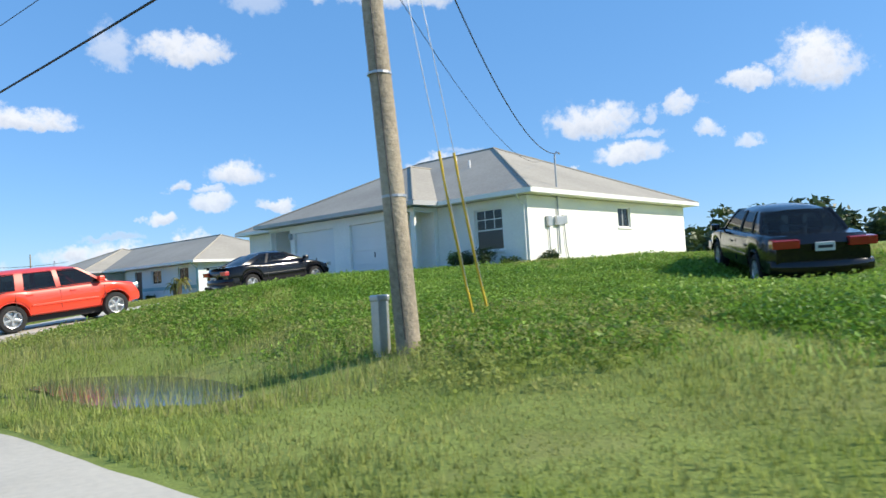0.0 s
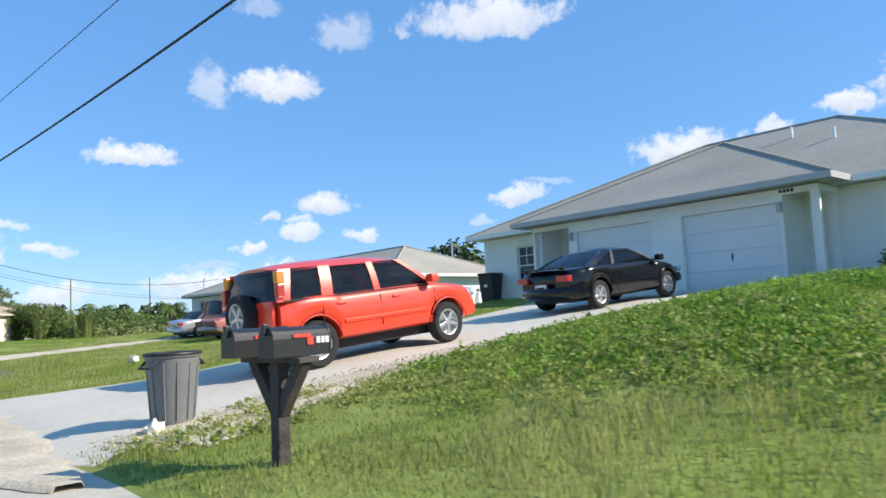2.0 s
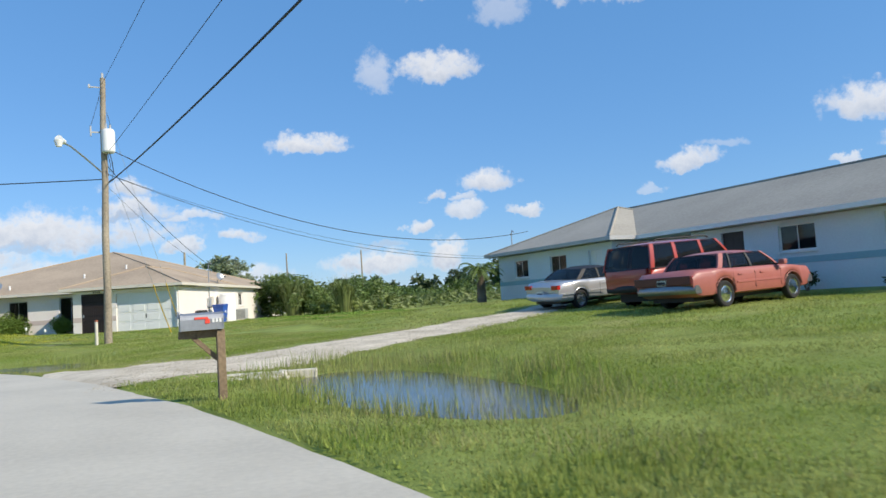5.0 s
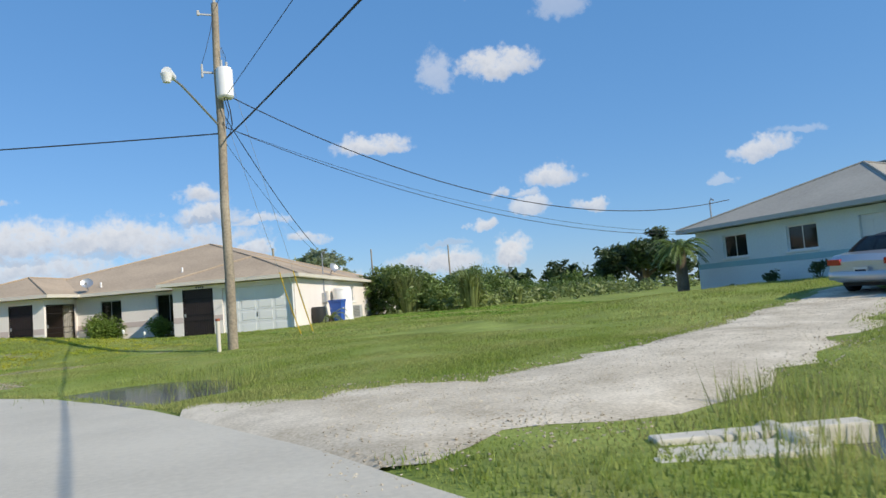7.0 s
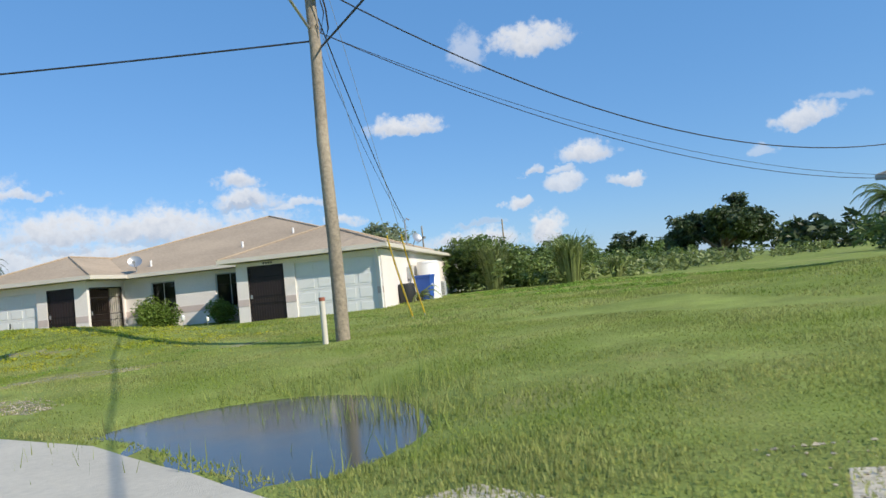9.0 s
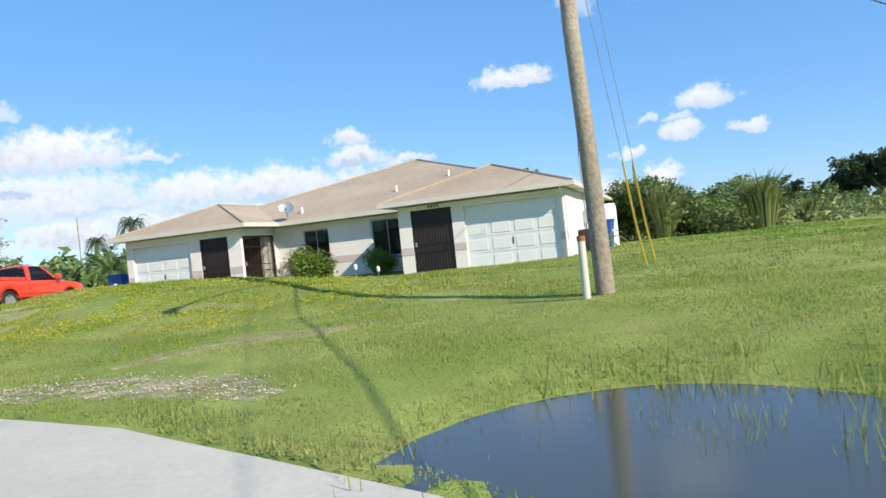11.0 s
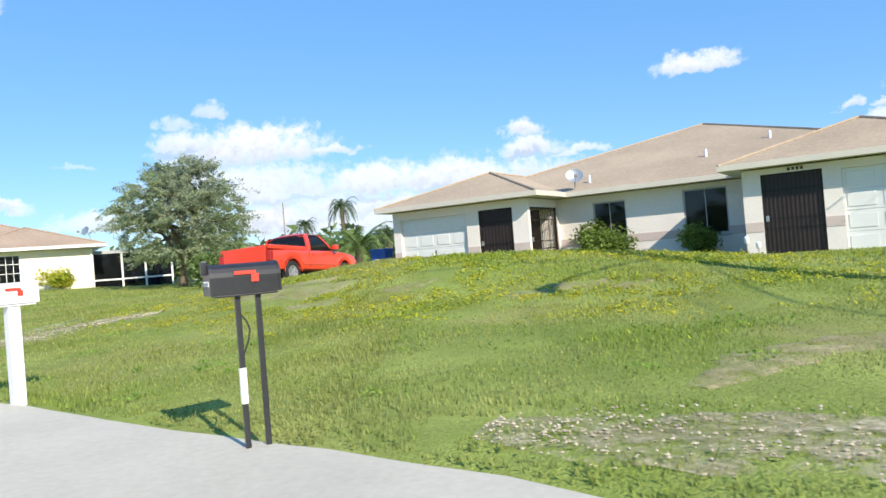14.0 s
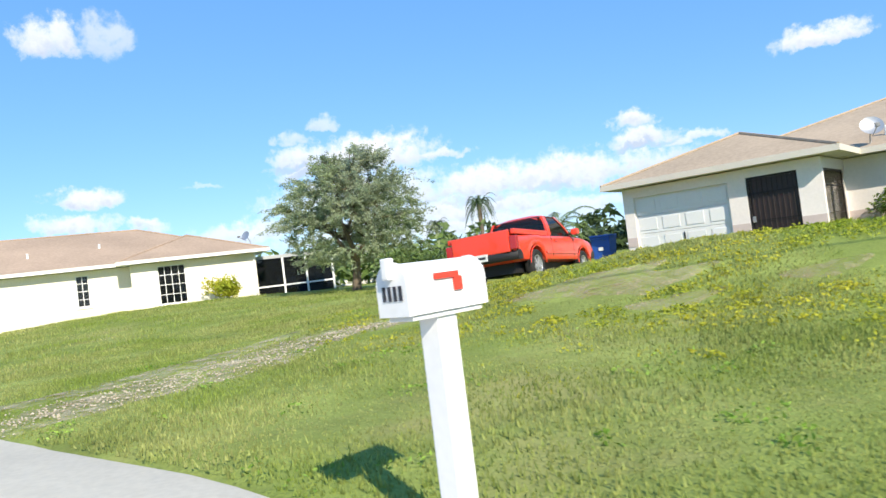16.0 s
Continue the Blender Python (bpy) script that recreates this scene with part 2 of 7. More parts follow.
def uneven(m, other, amount=0.8, tint=0.25):
    """Broad patches of another tone, and every leaf or blade a little lighter or darker than the next."""
    ns, ln = m.node_tree.nodes, m.node_tree.links
    base = ns["Principled BSDF"].inputs["Base Color"]
    src = base.links[0].from_socket
    geo, a, mix, ramp, hsv, fit_v = ns.new("ShaderNodeNewGeometry"), ns.new("ShaderNodeTexNoise"), ns.new("ShaderNodeMix"), ns.new("ShaderNodeMapRange"), ns.new("ShaderNodeHueSaturation"), ns.new("ShaderNodeMapRange")
    a.inputs["Scale"].default_value, a.inputs["Detail"].default_value, a.inputs["Roughness"].default_value = 0.42, 7, 0.68
    ln.new(geo.outputs["Position"], a.inputs["Vector"])
    ramp.inputs["From Min"].default_value, ramp.inputs["From Max"].default_value, ramp.inputs["To Max"].default_value = 0.44, 0.62, amount
    ln.new(a.outputs[0], ramp.inputs["Value"])
    mix.data_type = "RGBA"
    ln.new(ramp.outputs[0], mix.inputs["Factor"])
    ln.new(src, mix.inputs["A"])
    mix.inputs["B"].default_value = (*other, 1)
    fit_v.inputs["To Min"].default_value, fit_v.inputs["To Max"].default_value = 1 - tint, 1 + tint
    ln.new(geo.outputs["Random Per Island"], fit_v.inputs["Value"])
    ln.new(fit_v.outputs[0], hsv.inputs["Value"])
    ln.new(mix.outputs["Result"], hsv.inputs["Color"])
    for link in list(ln):
        if link.from_socket == src and link.to_node != mix:
            ln.new(hsv.outputs[0], link.to_socket)
    return m


WHITE_WALL = material("white_stucco", (0.85, 0.835, 0.79), 0.85, spread=0.05, grain=5, bump=0.25, bump_scale=90)
BLUE_WALL = material("pale_blue_stucco", (0.70, 0.76, 0.78), 0.85, spread=0.05, grain=5, bump=0.25, bump_scale=90)
PINK_WALL = material("pinkish_white_stucco", (0.80, 0.74, 0.70), 0.85, spread=0.05, grain=5, bump=0.25, bump_scale=90)
CREAM_WALL = material("cream_stucco", (0.80, 0.75, 0.64), 0.85, spread=0.06, grain=5, bump=0.25, bump_scale=90)
BAND_BLUE = material("blue_band_paint", (0.30, 0.50, 0.55), 0.8, spread=0.08)
BAND_PINK = material("mauve_band_paint", (0.58, 0.48, 0.45), 0.8, spread=0.08)
TRIM_WHITE = material("white_trim_paint", (0.80, 0.80, 0.78), 0.5, spread=0.04)
# grey parts, and also white fascia with its shade put into the colour
TRIM_GREY = material("grey_and_shaded_trim_paint", (0.42, 0.43, 0.43), 0.6, spread=0.06)
TRIM_BEIGE = material("beige_trim_paint", (0.62, 0.58, 0.50), 0.6, spread=0.05)
DOOR_WHITE = material("white_garage_paint", (0.74, 0.75, 0.75), 0.45, spread=0.03)
DOOR_DARK = material("dark_door_paint", (0.035, 0.022, 0.02), 0.5, spread=0.2)
IRON = material("black_iron", (0.025, 0.02, 0.02), 0.55, 0.3, spread=0.2)
ROOF_GREY = shingle_material("grey_shingles", (0.37, 0.345, 0.29), 0.14)
ROOF_TAN = shingle_material("tan_shingles", (0.40, 0.315, 0.225), 0.18)
ROOF_RUST = shingle_material("rusty_tan_shingles", (0.37, 0.275, 0.20), 0.18)
# window panes: the near-black share puts the dark of unlit rooms into the glass
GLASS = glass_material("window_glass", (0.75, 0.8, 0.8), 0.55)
CAR_GLASS = glass_material("tinted_car_glass", (0.30, 0.34, 0.34), 0.5, 1.5)
CURTAIN = material("grey_blind", (0.45, 0.45, 0.43), 0.9, spread=0.08)
ASPHALT = material("pale_worn_asphalt", (0.53, 0.495, 0.41), 0.93, spread=0.10, grain=6, bump=0.4, bump_scale=140)
CONCRETE = material("bleached_concrete", (0.60, 0.56, 0.47), 0.9, spread=0.10, grain=3, bump=0.3, bump_scale=110)
GRAVEL = material("white_shell_gravel", (0.54, 0.46, 0.33), 0.95, spread=0.25, grain=10, bump=0.45, bump_scale=70, second=(0.76, 0.68, 0.54))
GRAVEL_WORN = worn(material("worn_white_gravel", (0.54, 0.43, 0.27), 0.95, spread=0.35, grain=10, bump=0.6, bump_scale=60, second=(0.74, 0.64, 0.47)), 0.43, 0.70)
SOIL_WORN = worn(material("bare_sandy_soil", (0.48, 0.36, 0.20), 0.95, spread=0.25, grain=8, bump=0.5, bump_scale=30, second=(0.60, 0.50, 0.32)), 0.40, 0.78)
LAWN = uneven(grass_material("lawn", (0.25, 0.30, 0.075), (0.34, 0.315, 0.12), None), (0.175, 0.235, 0.045), 0.7, 0.0)
BLADE = uneven(material("grass_blade", (0.35, 0.42, 0.11), 0.6, spread=0.3, grain=4, second=(0.48, 0.48, 0.18), spec=0.2, translucent=0.5), (0.25, 0.345, 0.05), 0.7, 0.3)
BANK_LEAF = uneven(material("broad_weed_leaf", (0.21, 0.38, 0.045), 0.5, spread=0.3, grain=5, second=(0.33, 0.47, 0.085), spec=0.3, translucent=0.4), (0.13, 0.27, 0.03), 0.6, 0.4)
BUSH = uneven(material("bright_bush_leaf", (0.15, 0.25, 0.04), 0.5, spread=0.35, grain=4, second=(0.28, 0.38, 0.08), spec=0.3, translucent=0.35), (0.10, 0.18, 0.03), 0.5, 0.4)
STRAW = material("seeding_grass", (0.30, 0.30, 0.12), 0.7, spread=0.3, grain=6, translucent=0.3)
WEED = uneven(material("yellow_green_weed", (0.45, 0.46, 0.04), 0.6, spread=0.25, grain=6, second=(0.60, 0.55, 0.06), spec=0.2, translucent=0.4), (0.28, 0.40, 0.045), 0.6, 0.3)
LEAF = uneven(material("leaf_green", (0.13, 0.21, 0.05), 0.5, spread=0.45, grain=2.5, second=(0.24, 0.32, 0.09), translucent=0.3), (0.10, 0.17, 0.035), 0.6, 0.35)
LEAF_PALE = uneven(material("feathery_leaf", (0.33, 0.40, 0.22), 0.6, spread=0.3, grain=2.5, second=(0.50, 0.54, 0.38), translucent=0.5), (0.29, 0.39, 0.14), 0.6, 0.35)
LEAF_DARK = uneven(material("dark_leaf", (0.05, 0.085, 0.03), 0.5, spread=0.5, grain=2.0, second=(0.10, 0.15, 0.05), translucent=0.2), (0.04, 0.07, 0.02), 0.6, 0.35)
LEAF_REED = uneven(material("cane_leaf", (0.21, 0.28, 0.09), 0.55, spread=0.4, grain=2.0, second=(0.28, 0.32, 0.13), translucent=0.3), (0.27, 0.33, 0.09), 0.6, 0.35)
PALM_LEAF = material("palm_frond", (0.15, 0.19, 0.035), 0.5, spread=0.4, grain=4, second=(0.30, 0.27, 0.05), translucent=0.25)
BARK = material("bark", (0.17, 0.13, 0.09), 0.95, spread=0.4, grain=9, bump=1.0, bump_scale=30)
POLE_WOOD = material("weathered_pole_wood", (0.30, 0.255, 0.19), 0.9, spread=0.35, grain=5, bump=0.8, bump_scale=26)
POST_WOOD = material("weathered_post_wood", (0.22, 0.16, 0.10), 0.9, spread=0.35, grain=9, bump=0.6, bump_scale=40)
DARK_WOOD = material("dark_post_wood", (0.065, 0.055, 0.05), 0.85, spread=0.35, grain=9, bump=0.6, bump_scale=40)
WHITE_POST = material("white_painted_post", (0.80, 0.80, 0.80), 0.5, spread=0.04)
MAIL_BLACK = material("black_mailbox_enamel", (0.022, 0.022, 0.025), 0.42, spread=0.25, coat=0.2)
MAIL_WHITE = material("white_mailbox_enamel", (0.80, 0.80, 0.79), 0.4, spread=0.05, coat=0.2)
MAIL_GREY = material("grey_mailbox_metal", (0.33, 0.34, 0.36), 0.4, 0.6, spread=0.12)
FLAG_RED = material("red_flag", (0.70, 0.06, 0.035), 0.5, spread=0.1)
YELLOW = material("yellow_guy_guard", (0.68, 0.46, 0.04), 0.5, spread=0.12)
STEEL = material("galvanised_steel", (0.45, 0.46, 0.47), 0.4, 0.7, spread=0.12)
CABLE = material("black_cable", (0.02, 0.02, 0.022), 0.6, spread=0.1)
BIN_GREY = material("grey_bin_plastic", (0.19, 0.195, 0.195), 0.55, spread=0.12)
BIN_DARK = material("dark_bin_plastic", (0.02, 0.021, 0.023), 0.5, spread=0.15)
BIN_BLUE = material("blue_bin_plastic", (0.025, 0.09, 0.38), 0.45, spread=0.1)
TYRE = material("tyre_rubber", (0.018, 0.018, 0.018), 0.85, spread=0.2)
ALLOY = material("alloy_wheel", (0.55, 0.56, 0.57), 0.3, 0.7, spread=0.06)
BLACK_TRIM = material("black_car_trim", (0.016, 0.016, 0.018), 0.6, spread=0.2)
DULL_CHROME = material("dull_chrome", (0.30, 0.30, 0.31), 0.35, 0.8, spread=0.2)
DARK_LENS = material("dark_red_tail_panel", (0.09, 0.012, 0.012), 0.3, spread=0.2)
CHROME = material("chrome", (0.75, 0.75, 0.76), 0.15, 1.0, spread=0.03)
RED_PAINT = material("bright_red_car_paint", (0.78, 0.06, 0.025), 0.35, spread=0.05, grain=2, coat=0.6)
BLACK_PAINT = material("black_car_paint", (0.006, 0.006, 0.008), 0.2, spread=0.1, coat=0.5, spec=0.25)
ROSE_PAINT = material("faded_rose_car_paint", (0.38, 0.12, 0.10), 0.45, spread=0.08, grain=2, coat=0.3)
ORANGE_PAINT = material("orange_red_car_paint", (0.40, 0.045, 0.028), 0.35, spread=0.06, grain=2, coat=0.7)
SILVER_PAINT = material("silver_car_paint", (0.52, 0.53, 0.55), 0.3, 0.5, spread=0.04, coat=0.8)
LAMP_RED = material("red_lamp_lens", (0.42, 0.02, 0.015), 0.2, spread=0.1, coat=0.8)
LAMP_AMBER = material("amber_lamp_lens", (0.75, 0.24, 0.03), 0.2, spread=0.1, coat=0.8)
PLATE = material("number_plate", (0.62, 0.64, 0.62), 0.5, spread=0.05)
INK = material("dark_figures", (0.03, 0.03, 0.04), 0.6, spread=0.1)
PALE_INK = material("pale_figures", (0.70, 0.70, 0.68), 0.6, spread=0.05)
SEAT = material("grey_car_seat", (0.08, 0.08, 0.085), 0.9, spread=0.15)
SCREEN = glass_material("porch_screen_mesh", (0.5, 0.5, 0.5), 0.35)
STONE = material("pale_gravel_stone", (0.42, 0.35, 0.25), 0.9, spread=0.3, grain=20, second=(0.62, 0.55, 0.43))
PAPER = material("white_paper", (0.72, 0.68, 0.58), 0.85, spread=0.12)
TERRACOTTA = material("red_clay_pot", (0.30, 0.10, 0.06), 0.8, spread=0.15)

water = bpy.data.materials.new("ditch_water")
water.use_nodes = True
wb = water.node_tree.nodes["Principled BSDF"]
wb.inputs["Base Color"].default_value, wb.inputs["Roughness"].default_value = (0.06, 0.062, 0.05, 1), 0.14
ripple, rb = water.node_tree.nodes.new("ShaderNodeTexNoise"), water.node_tree.nodes.new("ShaderNodeBump")
ripple.inputs["Scale"].default_value = 3.0
rb.inputs["Strength"].default_value, rb.inputs["Distance"].default_value = 0.25, 0.03
water.node_tree.links.new(ripple.outputs[0], rb.inputs["Height"])
water.node_tree.links.new(rb.outputs[0], wb.inputs["Normal"])


# ---- mesh building ----
class Shape:
    """Collects the faces of one mesh."""

    def __init__(self):
        self.v, self.f = [], []

    def add(self, verts, faces, m=None):
        k = len(self.v)
        self.v += [tuple(m @ Vector(p)) if m else tuple(p) for p in verts]
        self.f += [tuple(i + k for i in f) for f in faces]
        return self

    def box(self, x0, x1, y0, y1, z0, z1, m=None):
        p = [(x, y, z) for z in (z0, z1) for y in (y0, y1) for x in (x0, x1)]
        return self.add(p, [(0, 2, 3, 1), (4, 5, 7, 6), (0, 1, 5, 4), (2, 6, 7, 3), (0, 4, 6, 2), (1, 3, 7, 5)], m)

    def soft(self, x0, x1, y0, y1, z0, z1, r, m=None):
        """A box with its edges cut at 45 degrees."""
        bm = bmesh.new()
        bmesh.ops.create_cube(bm, size=1)
        for p in bm.verts:
            p.co = Vector(((x0 + x1) / 2 + p.co.x * (x1 - x0), (y0 + y1) / 2 + p.co.y * (y1 - y0), (z0 + z1) / 2 + p.co.z * (z1 - z0)))
        bmesh.ops.bevel(bm, geom=bm.edges[:], offset=r, segments=2, affect="EDGES", profile=0.6)
        bm.verts.index_update()
        self.add([p.co for p in bm.verts], [[p.index for p in f.verts] for f in bm.faces], m)
        bm.free()
        return self

    def tube(self, points, radii, sides=10, m=None, caps=True):
        """A round rod through the points."""
        pts = [Vector(p) for p in points]
        if isinstance(radii, (int, float)):
            radii = [radii] * len(pts)
        verts, faces = [], []
        for i, p in enumerate(pts):
            d = (pts[min(i + 1, len(pts) - 1)] - pts[max(i - 1, 0)]).normalized()
            a = d.cross(Vector((0, 0, 1)) if abs(d.z) < 0.9 else Vector((1, 0, 0))).normalized()
            b = d.cross(a)
            verts += [p + (a * math.cos(2 * math.pi * j / sides) + b * math.sin(2 * math.pi * j / sides)) * radii[i] for j in range(sides)]
        for i in range(len(pts) - 1):
            for j in range(sides):
                k = (j + 1) % sides
                faces.append((i * sides + j, i * sides + k, i * sides + sides + k, i * sides + sides + j))
        if caps:
            faces += [tuple(range(sides - 1, -1, -1)), tuple(range((len(pts) - 1) * sides, len(pts) * sides))]
        return self.add(verts, faces, m)

    def prism(self, outline, x0, x1, m=None):
        """An outline in y and z, drawn out along x."""
        n = len(outline)
        verts = [(x, y, z) for x in (x0, x1) for y, z in outline]
        faces = [tuple(range(n)), tuple(range(2 * n - 1, n - 1, -1))] + [(j, n + j, n + (j + 1) % n, (j + 1) % n) for j in range(n)]
        return self.add(verts, faces, m)

    def mesh(self, name, mat, smooth=False):
        me = bpy.data.meshes.new(name)
        me.from_pydata(self.v, [], self.f)
        bm = bmesh.new()
        bm.from_mesh(me)
        bmesh.ops.recalc_face_normals(bm, faces=bm.faces[:])
        bm.to_mesh(me)
        bm.free()
        if smooth:
            me.polygons.foreach_set("use_smooth", [True] * len(me.polygons))
            me.set_sharp_from_angle(angle=radians(38))
        me.materials.append(mat)
        return me


def part(name, shape, mat, parent=None, label="", smooth=False, m=None):
    ob = new(name, shape.mesh(name, mat, smooth) if isinstance(shape, Shape) else shape)
    ob.parent = parent
    if m is not None:
        ob.matrix_basis = m
    return tagged(ob, label)


def thing(name, m, label, category, group="", kind=""):
    ob = new(name)
    ob.empty_display_size = 0.2
    ob.matrix_basis = m
    return tagged(ob, label, category, group, kind)


# ---- the lie of the land ----
EDGE = [(2.0, -400), (2.0, 25), (1.8, 32), (1.25, 37.5), (0.35, 42.3), (-0.9, 46.6), (-2.5, 50.2), (-4.6, 53.0), (-6.9, 55.1), (-9.6, 56.9), (-13.6, 59.6), (-20, 63.0), (-40, 73), (-400, 230)]
ROAD_W, ROAD_Z = 6.4, 0.12


def smooth(a, b, x):
    k = np.clip((x - a) / (b - a), 0, 1)
    return k * k * (3 - 2 * k)


def beside(x, y):
    """Metres to the right of the road's right edge."""
    x, y = np.asarray(x, float), np.asarray(y, float)
    best, out = np.full(np.broadcast(x, y).shape, 1e9), np.zeros(np.broadcast(x, y).shape)
    for (ax, ay), (bx, by) in zip(EDGE, EDGE[1:]):
        dx, dy = bx - ax, by - ay
        k = np.clip(((x - ax) * dx + (y - ay) * dy) / (dx * dx + dy * dy), 0, 1)
        ex, ey = x - ax - k * dx, y - ay - k * dy
        d = np.hypot(ex, ey)
        side = np.sign(ex * dy - ey * dx)
        out = np.where(d < best, np.where(side == 0, 1, side) * d, out)
        best = np.minimum(best, d)
    return out


def hump(x, y, cx, cy, sx, sy, turn=0.0):
    c, s = math.cos(turn), math.sin(turn)
    a, b = (x - cx) * c + (y - cy) * s, (y - cy) * c - (x - cx) * s
    return np.exp(-(a / sx) ** 2 - (b / sy) ** 2)


def land(x, y):
    """The height of the ground."""
    x, y = np.asarray(x, float), np.asarray(y, float)
    d = beside(x, y)
    e = np.clip(d, 0, None)
    za = 0.14 + 0.092 * np.clip(e, 0, 16.2)
    zb = 0.14 + 0.032 * np.clip(e, 0, 20) + 0.36 * smooth(46, 57, y) * smooth(7, 17, x)
    zc = 0.14 + 0.024 * np.clip(e, 0, 20) + 0.9 * hump(x, y, -7.8, 66.0, 7.4, 3.5, -0.5)
    wa, wc = 1 - smooth(27.5, 33.5, y), smooth(57.5, 65, y + 0.35 * x)
    z = za * wa + zb * (1 - wa) * (1 - wc) + zc * wc
    z = z + (0.55 * hump(x, y, -31, 84, 9, 9) + 0.2 * hump(x, y, -20, 76, 6, 3)) * wc
    z = z - 0.42 * hump(x, y, 4.5, 9.7, 1.6, 4.2) - 0.34 * hump(x, y, 4.2, 37.4, 1.5, 3.4) - 0.36 * hump(x, y, -0.9, 50.3, 1.9, 2.4) - 0.10 * hump(x, y, 4.6, 29.5, 1.5, 6)
    z = z - 0.48 * hump(x, y, 15.0, 3.9, 3.6, 3.0) + 0.48 * hump(x, y, 10.4, 15.1, 4.3, 2.6)
    z = z + 0.03 * np.sin(0.9 * x + 1.3 * np.sin(0.5 * y)) * np.sin(0.8 * y + 0.7) * smooth(1, 4, e)
    return np.where(d < 0, np.where(d > -ROAD_W, 0.02, 0.14 + 0.01 * np.sin(x)), np.where(d < 0.25, 0.10 + 0.16 * d, z))


def steps(lo, hi, near, far):
    """Grid lines: close together from lo to hi, wider and wider out to far."""
    mid = list(np.arange(lo, hi, near))
    out, gap, v = [], near, hi
    while v < far:
        out.append(v)
        gap *= 1.28
        v += gap
    left, gap, v = [], near * 1.28, lo - near
    while v > -far:
        left.append(v)
        gap *= 1.28
        v -= gap
    return np.array(left[::-1] + mid + out)


def sheet(name, mat, xs, ys, height):
    """A grid of ground."""
    gx, gy = np.meshgrid(xs, ys)
    co = np.stack([gx, gy, height(gx, gy)], -1).reshape(-1, 3)
    nx, ny = len(xs), len(ys)
    i = (np.arange(ny - 1)[:, None] * nx + np.arange(nx - 1)[None]).ravel()
    quads = np.stack([i, i + 1, i + nx + 1, i + nx], 1)
    me = bpy.data.meshes.new(name)
    me.from_pydata(co.tolist(), [], quads.tolist())
    me.polygons.foreach_set("use_smooth", [True] * len(me.polygons))
    me.materials.append(mat)
    return new(name, me)


tagged(sheet("ground", LAWN, steps(-16, 34, 0.4, 3000), steps(-4, 92, 0.4, 3000), land), "uneven sunlit lawn of mixed grass and weeds", "ground", kind="structure")


def ribbon(name, mat, line, widths, label, category, lift, ragged=0.0, across=8, step=0.35, kind="structure", height=land):
    """A strip along a line, laid on the ground."""
    pts, ws = [], []
    for i in range(len(line) - 1):
        a, b = Vector(line[i]), Vector(line[i + 1])
        n = max(1, int((b - a).length / step))
        for j in range(n):
            pts.append(a.lerp(b, j / n))
            ws.append(widths[i] + (widths[i + 1] - widths[i]) * j / n)
    pts.append(Vector(line[-1]))
    ws.append(widths[-1])
    verts, faces = [], []
    for i, p in enumerate(pts):
        d = (pts[min(i + 2, len(pts) - 1)] - pts[max(i - 2, 0)]).normalized()
        r = Vector((d.y, -d.x))
        wl_, wr = [ws[i] / 2 * (1 + ragged * (noise.noise((i * 0.31, k, 3)) + 0.8 * noise.noise((i * 1.1, k, 9)))) for k in (0.5, 7.5)]
        for j in range(across + 1):
            q = p + r * (-wl_ + (wl_ + wr) * j / across)
            verts.append((q.x, q.y, q.z if len(q) > 2 else 0))
    zs = height(np.array([v[0] for v in verts]), np.array([v[1] for v in verts]))
    row = across + 1
    verts = [(v[0], v[1], float(z) + lift * (0.15 if k % row in (0, across) else 1)) for k, (v, z) in enumerate(zip(verts, zs))]
    for i in range(len(pts) - 1):
        for j in range(across):
            faces.append((i * row + j, i * row + j + 1, i * row + row + j + 1, i * row + row + j))
    me = bpy.data.meshes.new(name)
    me.from_pydata(verts, [], faces)
    me.polygons.foreach_set("use_smooth", [True] * len(faces))
    me.materials.append(mat)
    return tagged(new(name, me), label, category, kind=kind)


def road_height(x, y):
    d = beside(x, y) + ROAD_W / 2
    return ROAD_Z + 0.05 * (1 - (d / (ROAD_W / 2)) ** 2)


def offset_line(line, off):
    out = []
    for i, p in enumerate(line):
        a, b = Vector(line[max(i - 1, 0)]), Vector(line[min(i + 1, len(line) - 1)])
        d = (b - a).normalized()
        out.append((p[0] + d.y * off, p[1] - d.x * off))
    return out


ribbon("road", ASPHALT, offset_line(EDGE, -ROAD_W / 2), [ROAD_W] * len(EDGE), "pale worn asphalt street that bends between lawns", "road", 0.0, 0.012, 12, 0.5, height=road_height)
ribbon("driveway", CONCRETE, [(0.6, 21.2), (2.6, 21.2), (5, 21.4), (10, 21.7), (17.4, 21.8)], [8.4, 7.0, 4.9, 5.0, 6.6], "bleached concrete driveway rising to the white duplex", "driveway", 0.035, 0.03)
ribbon("driveway", GRAVEL, [(-0.9, 43.6), (0.6, 43.4), (3, 42.9), (7, 44.3), (11.2, 46.5), (15.5, 49.2)], [5.5, 4.2, 3.2, 2.6, 2.2, 1.2], "white shell gravel driveway across the lawn", "driveway", 0.03, 0.35)
TRACKS = [([(-7.0, 55.9), (-6.2, 55.5), (-5.2, 55.0), (-4.2, 54.3), (-3.4, 53.2)], 0.45), ([(-17.4, 61.2), (-16.5, 62.9), (-15.8, 64.6), (-15.4, 66.4), (-13.9, 66.5)], 0.5), ([(-18.6, 62.6), (-17.6, 63.6), (-17.0, 65.4), (-16.2, 67.4)], 0.3)]
ribbon("gravel_patch", GRAVEL_WORN, TRACKS[0][0], [0.3, 0.9, 1.0, 0.9, 0.3], "patch of worn white gravel at the roadside", "gravel patch", 0.02, 0.4, 14, 0.2)
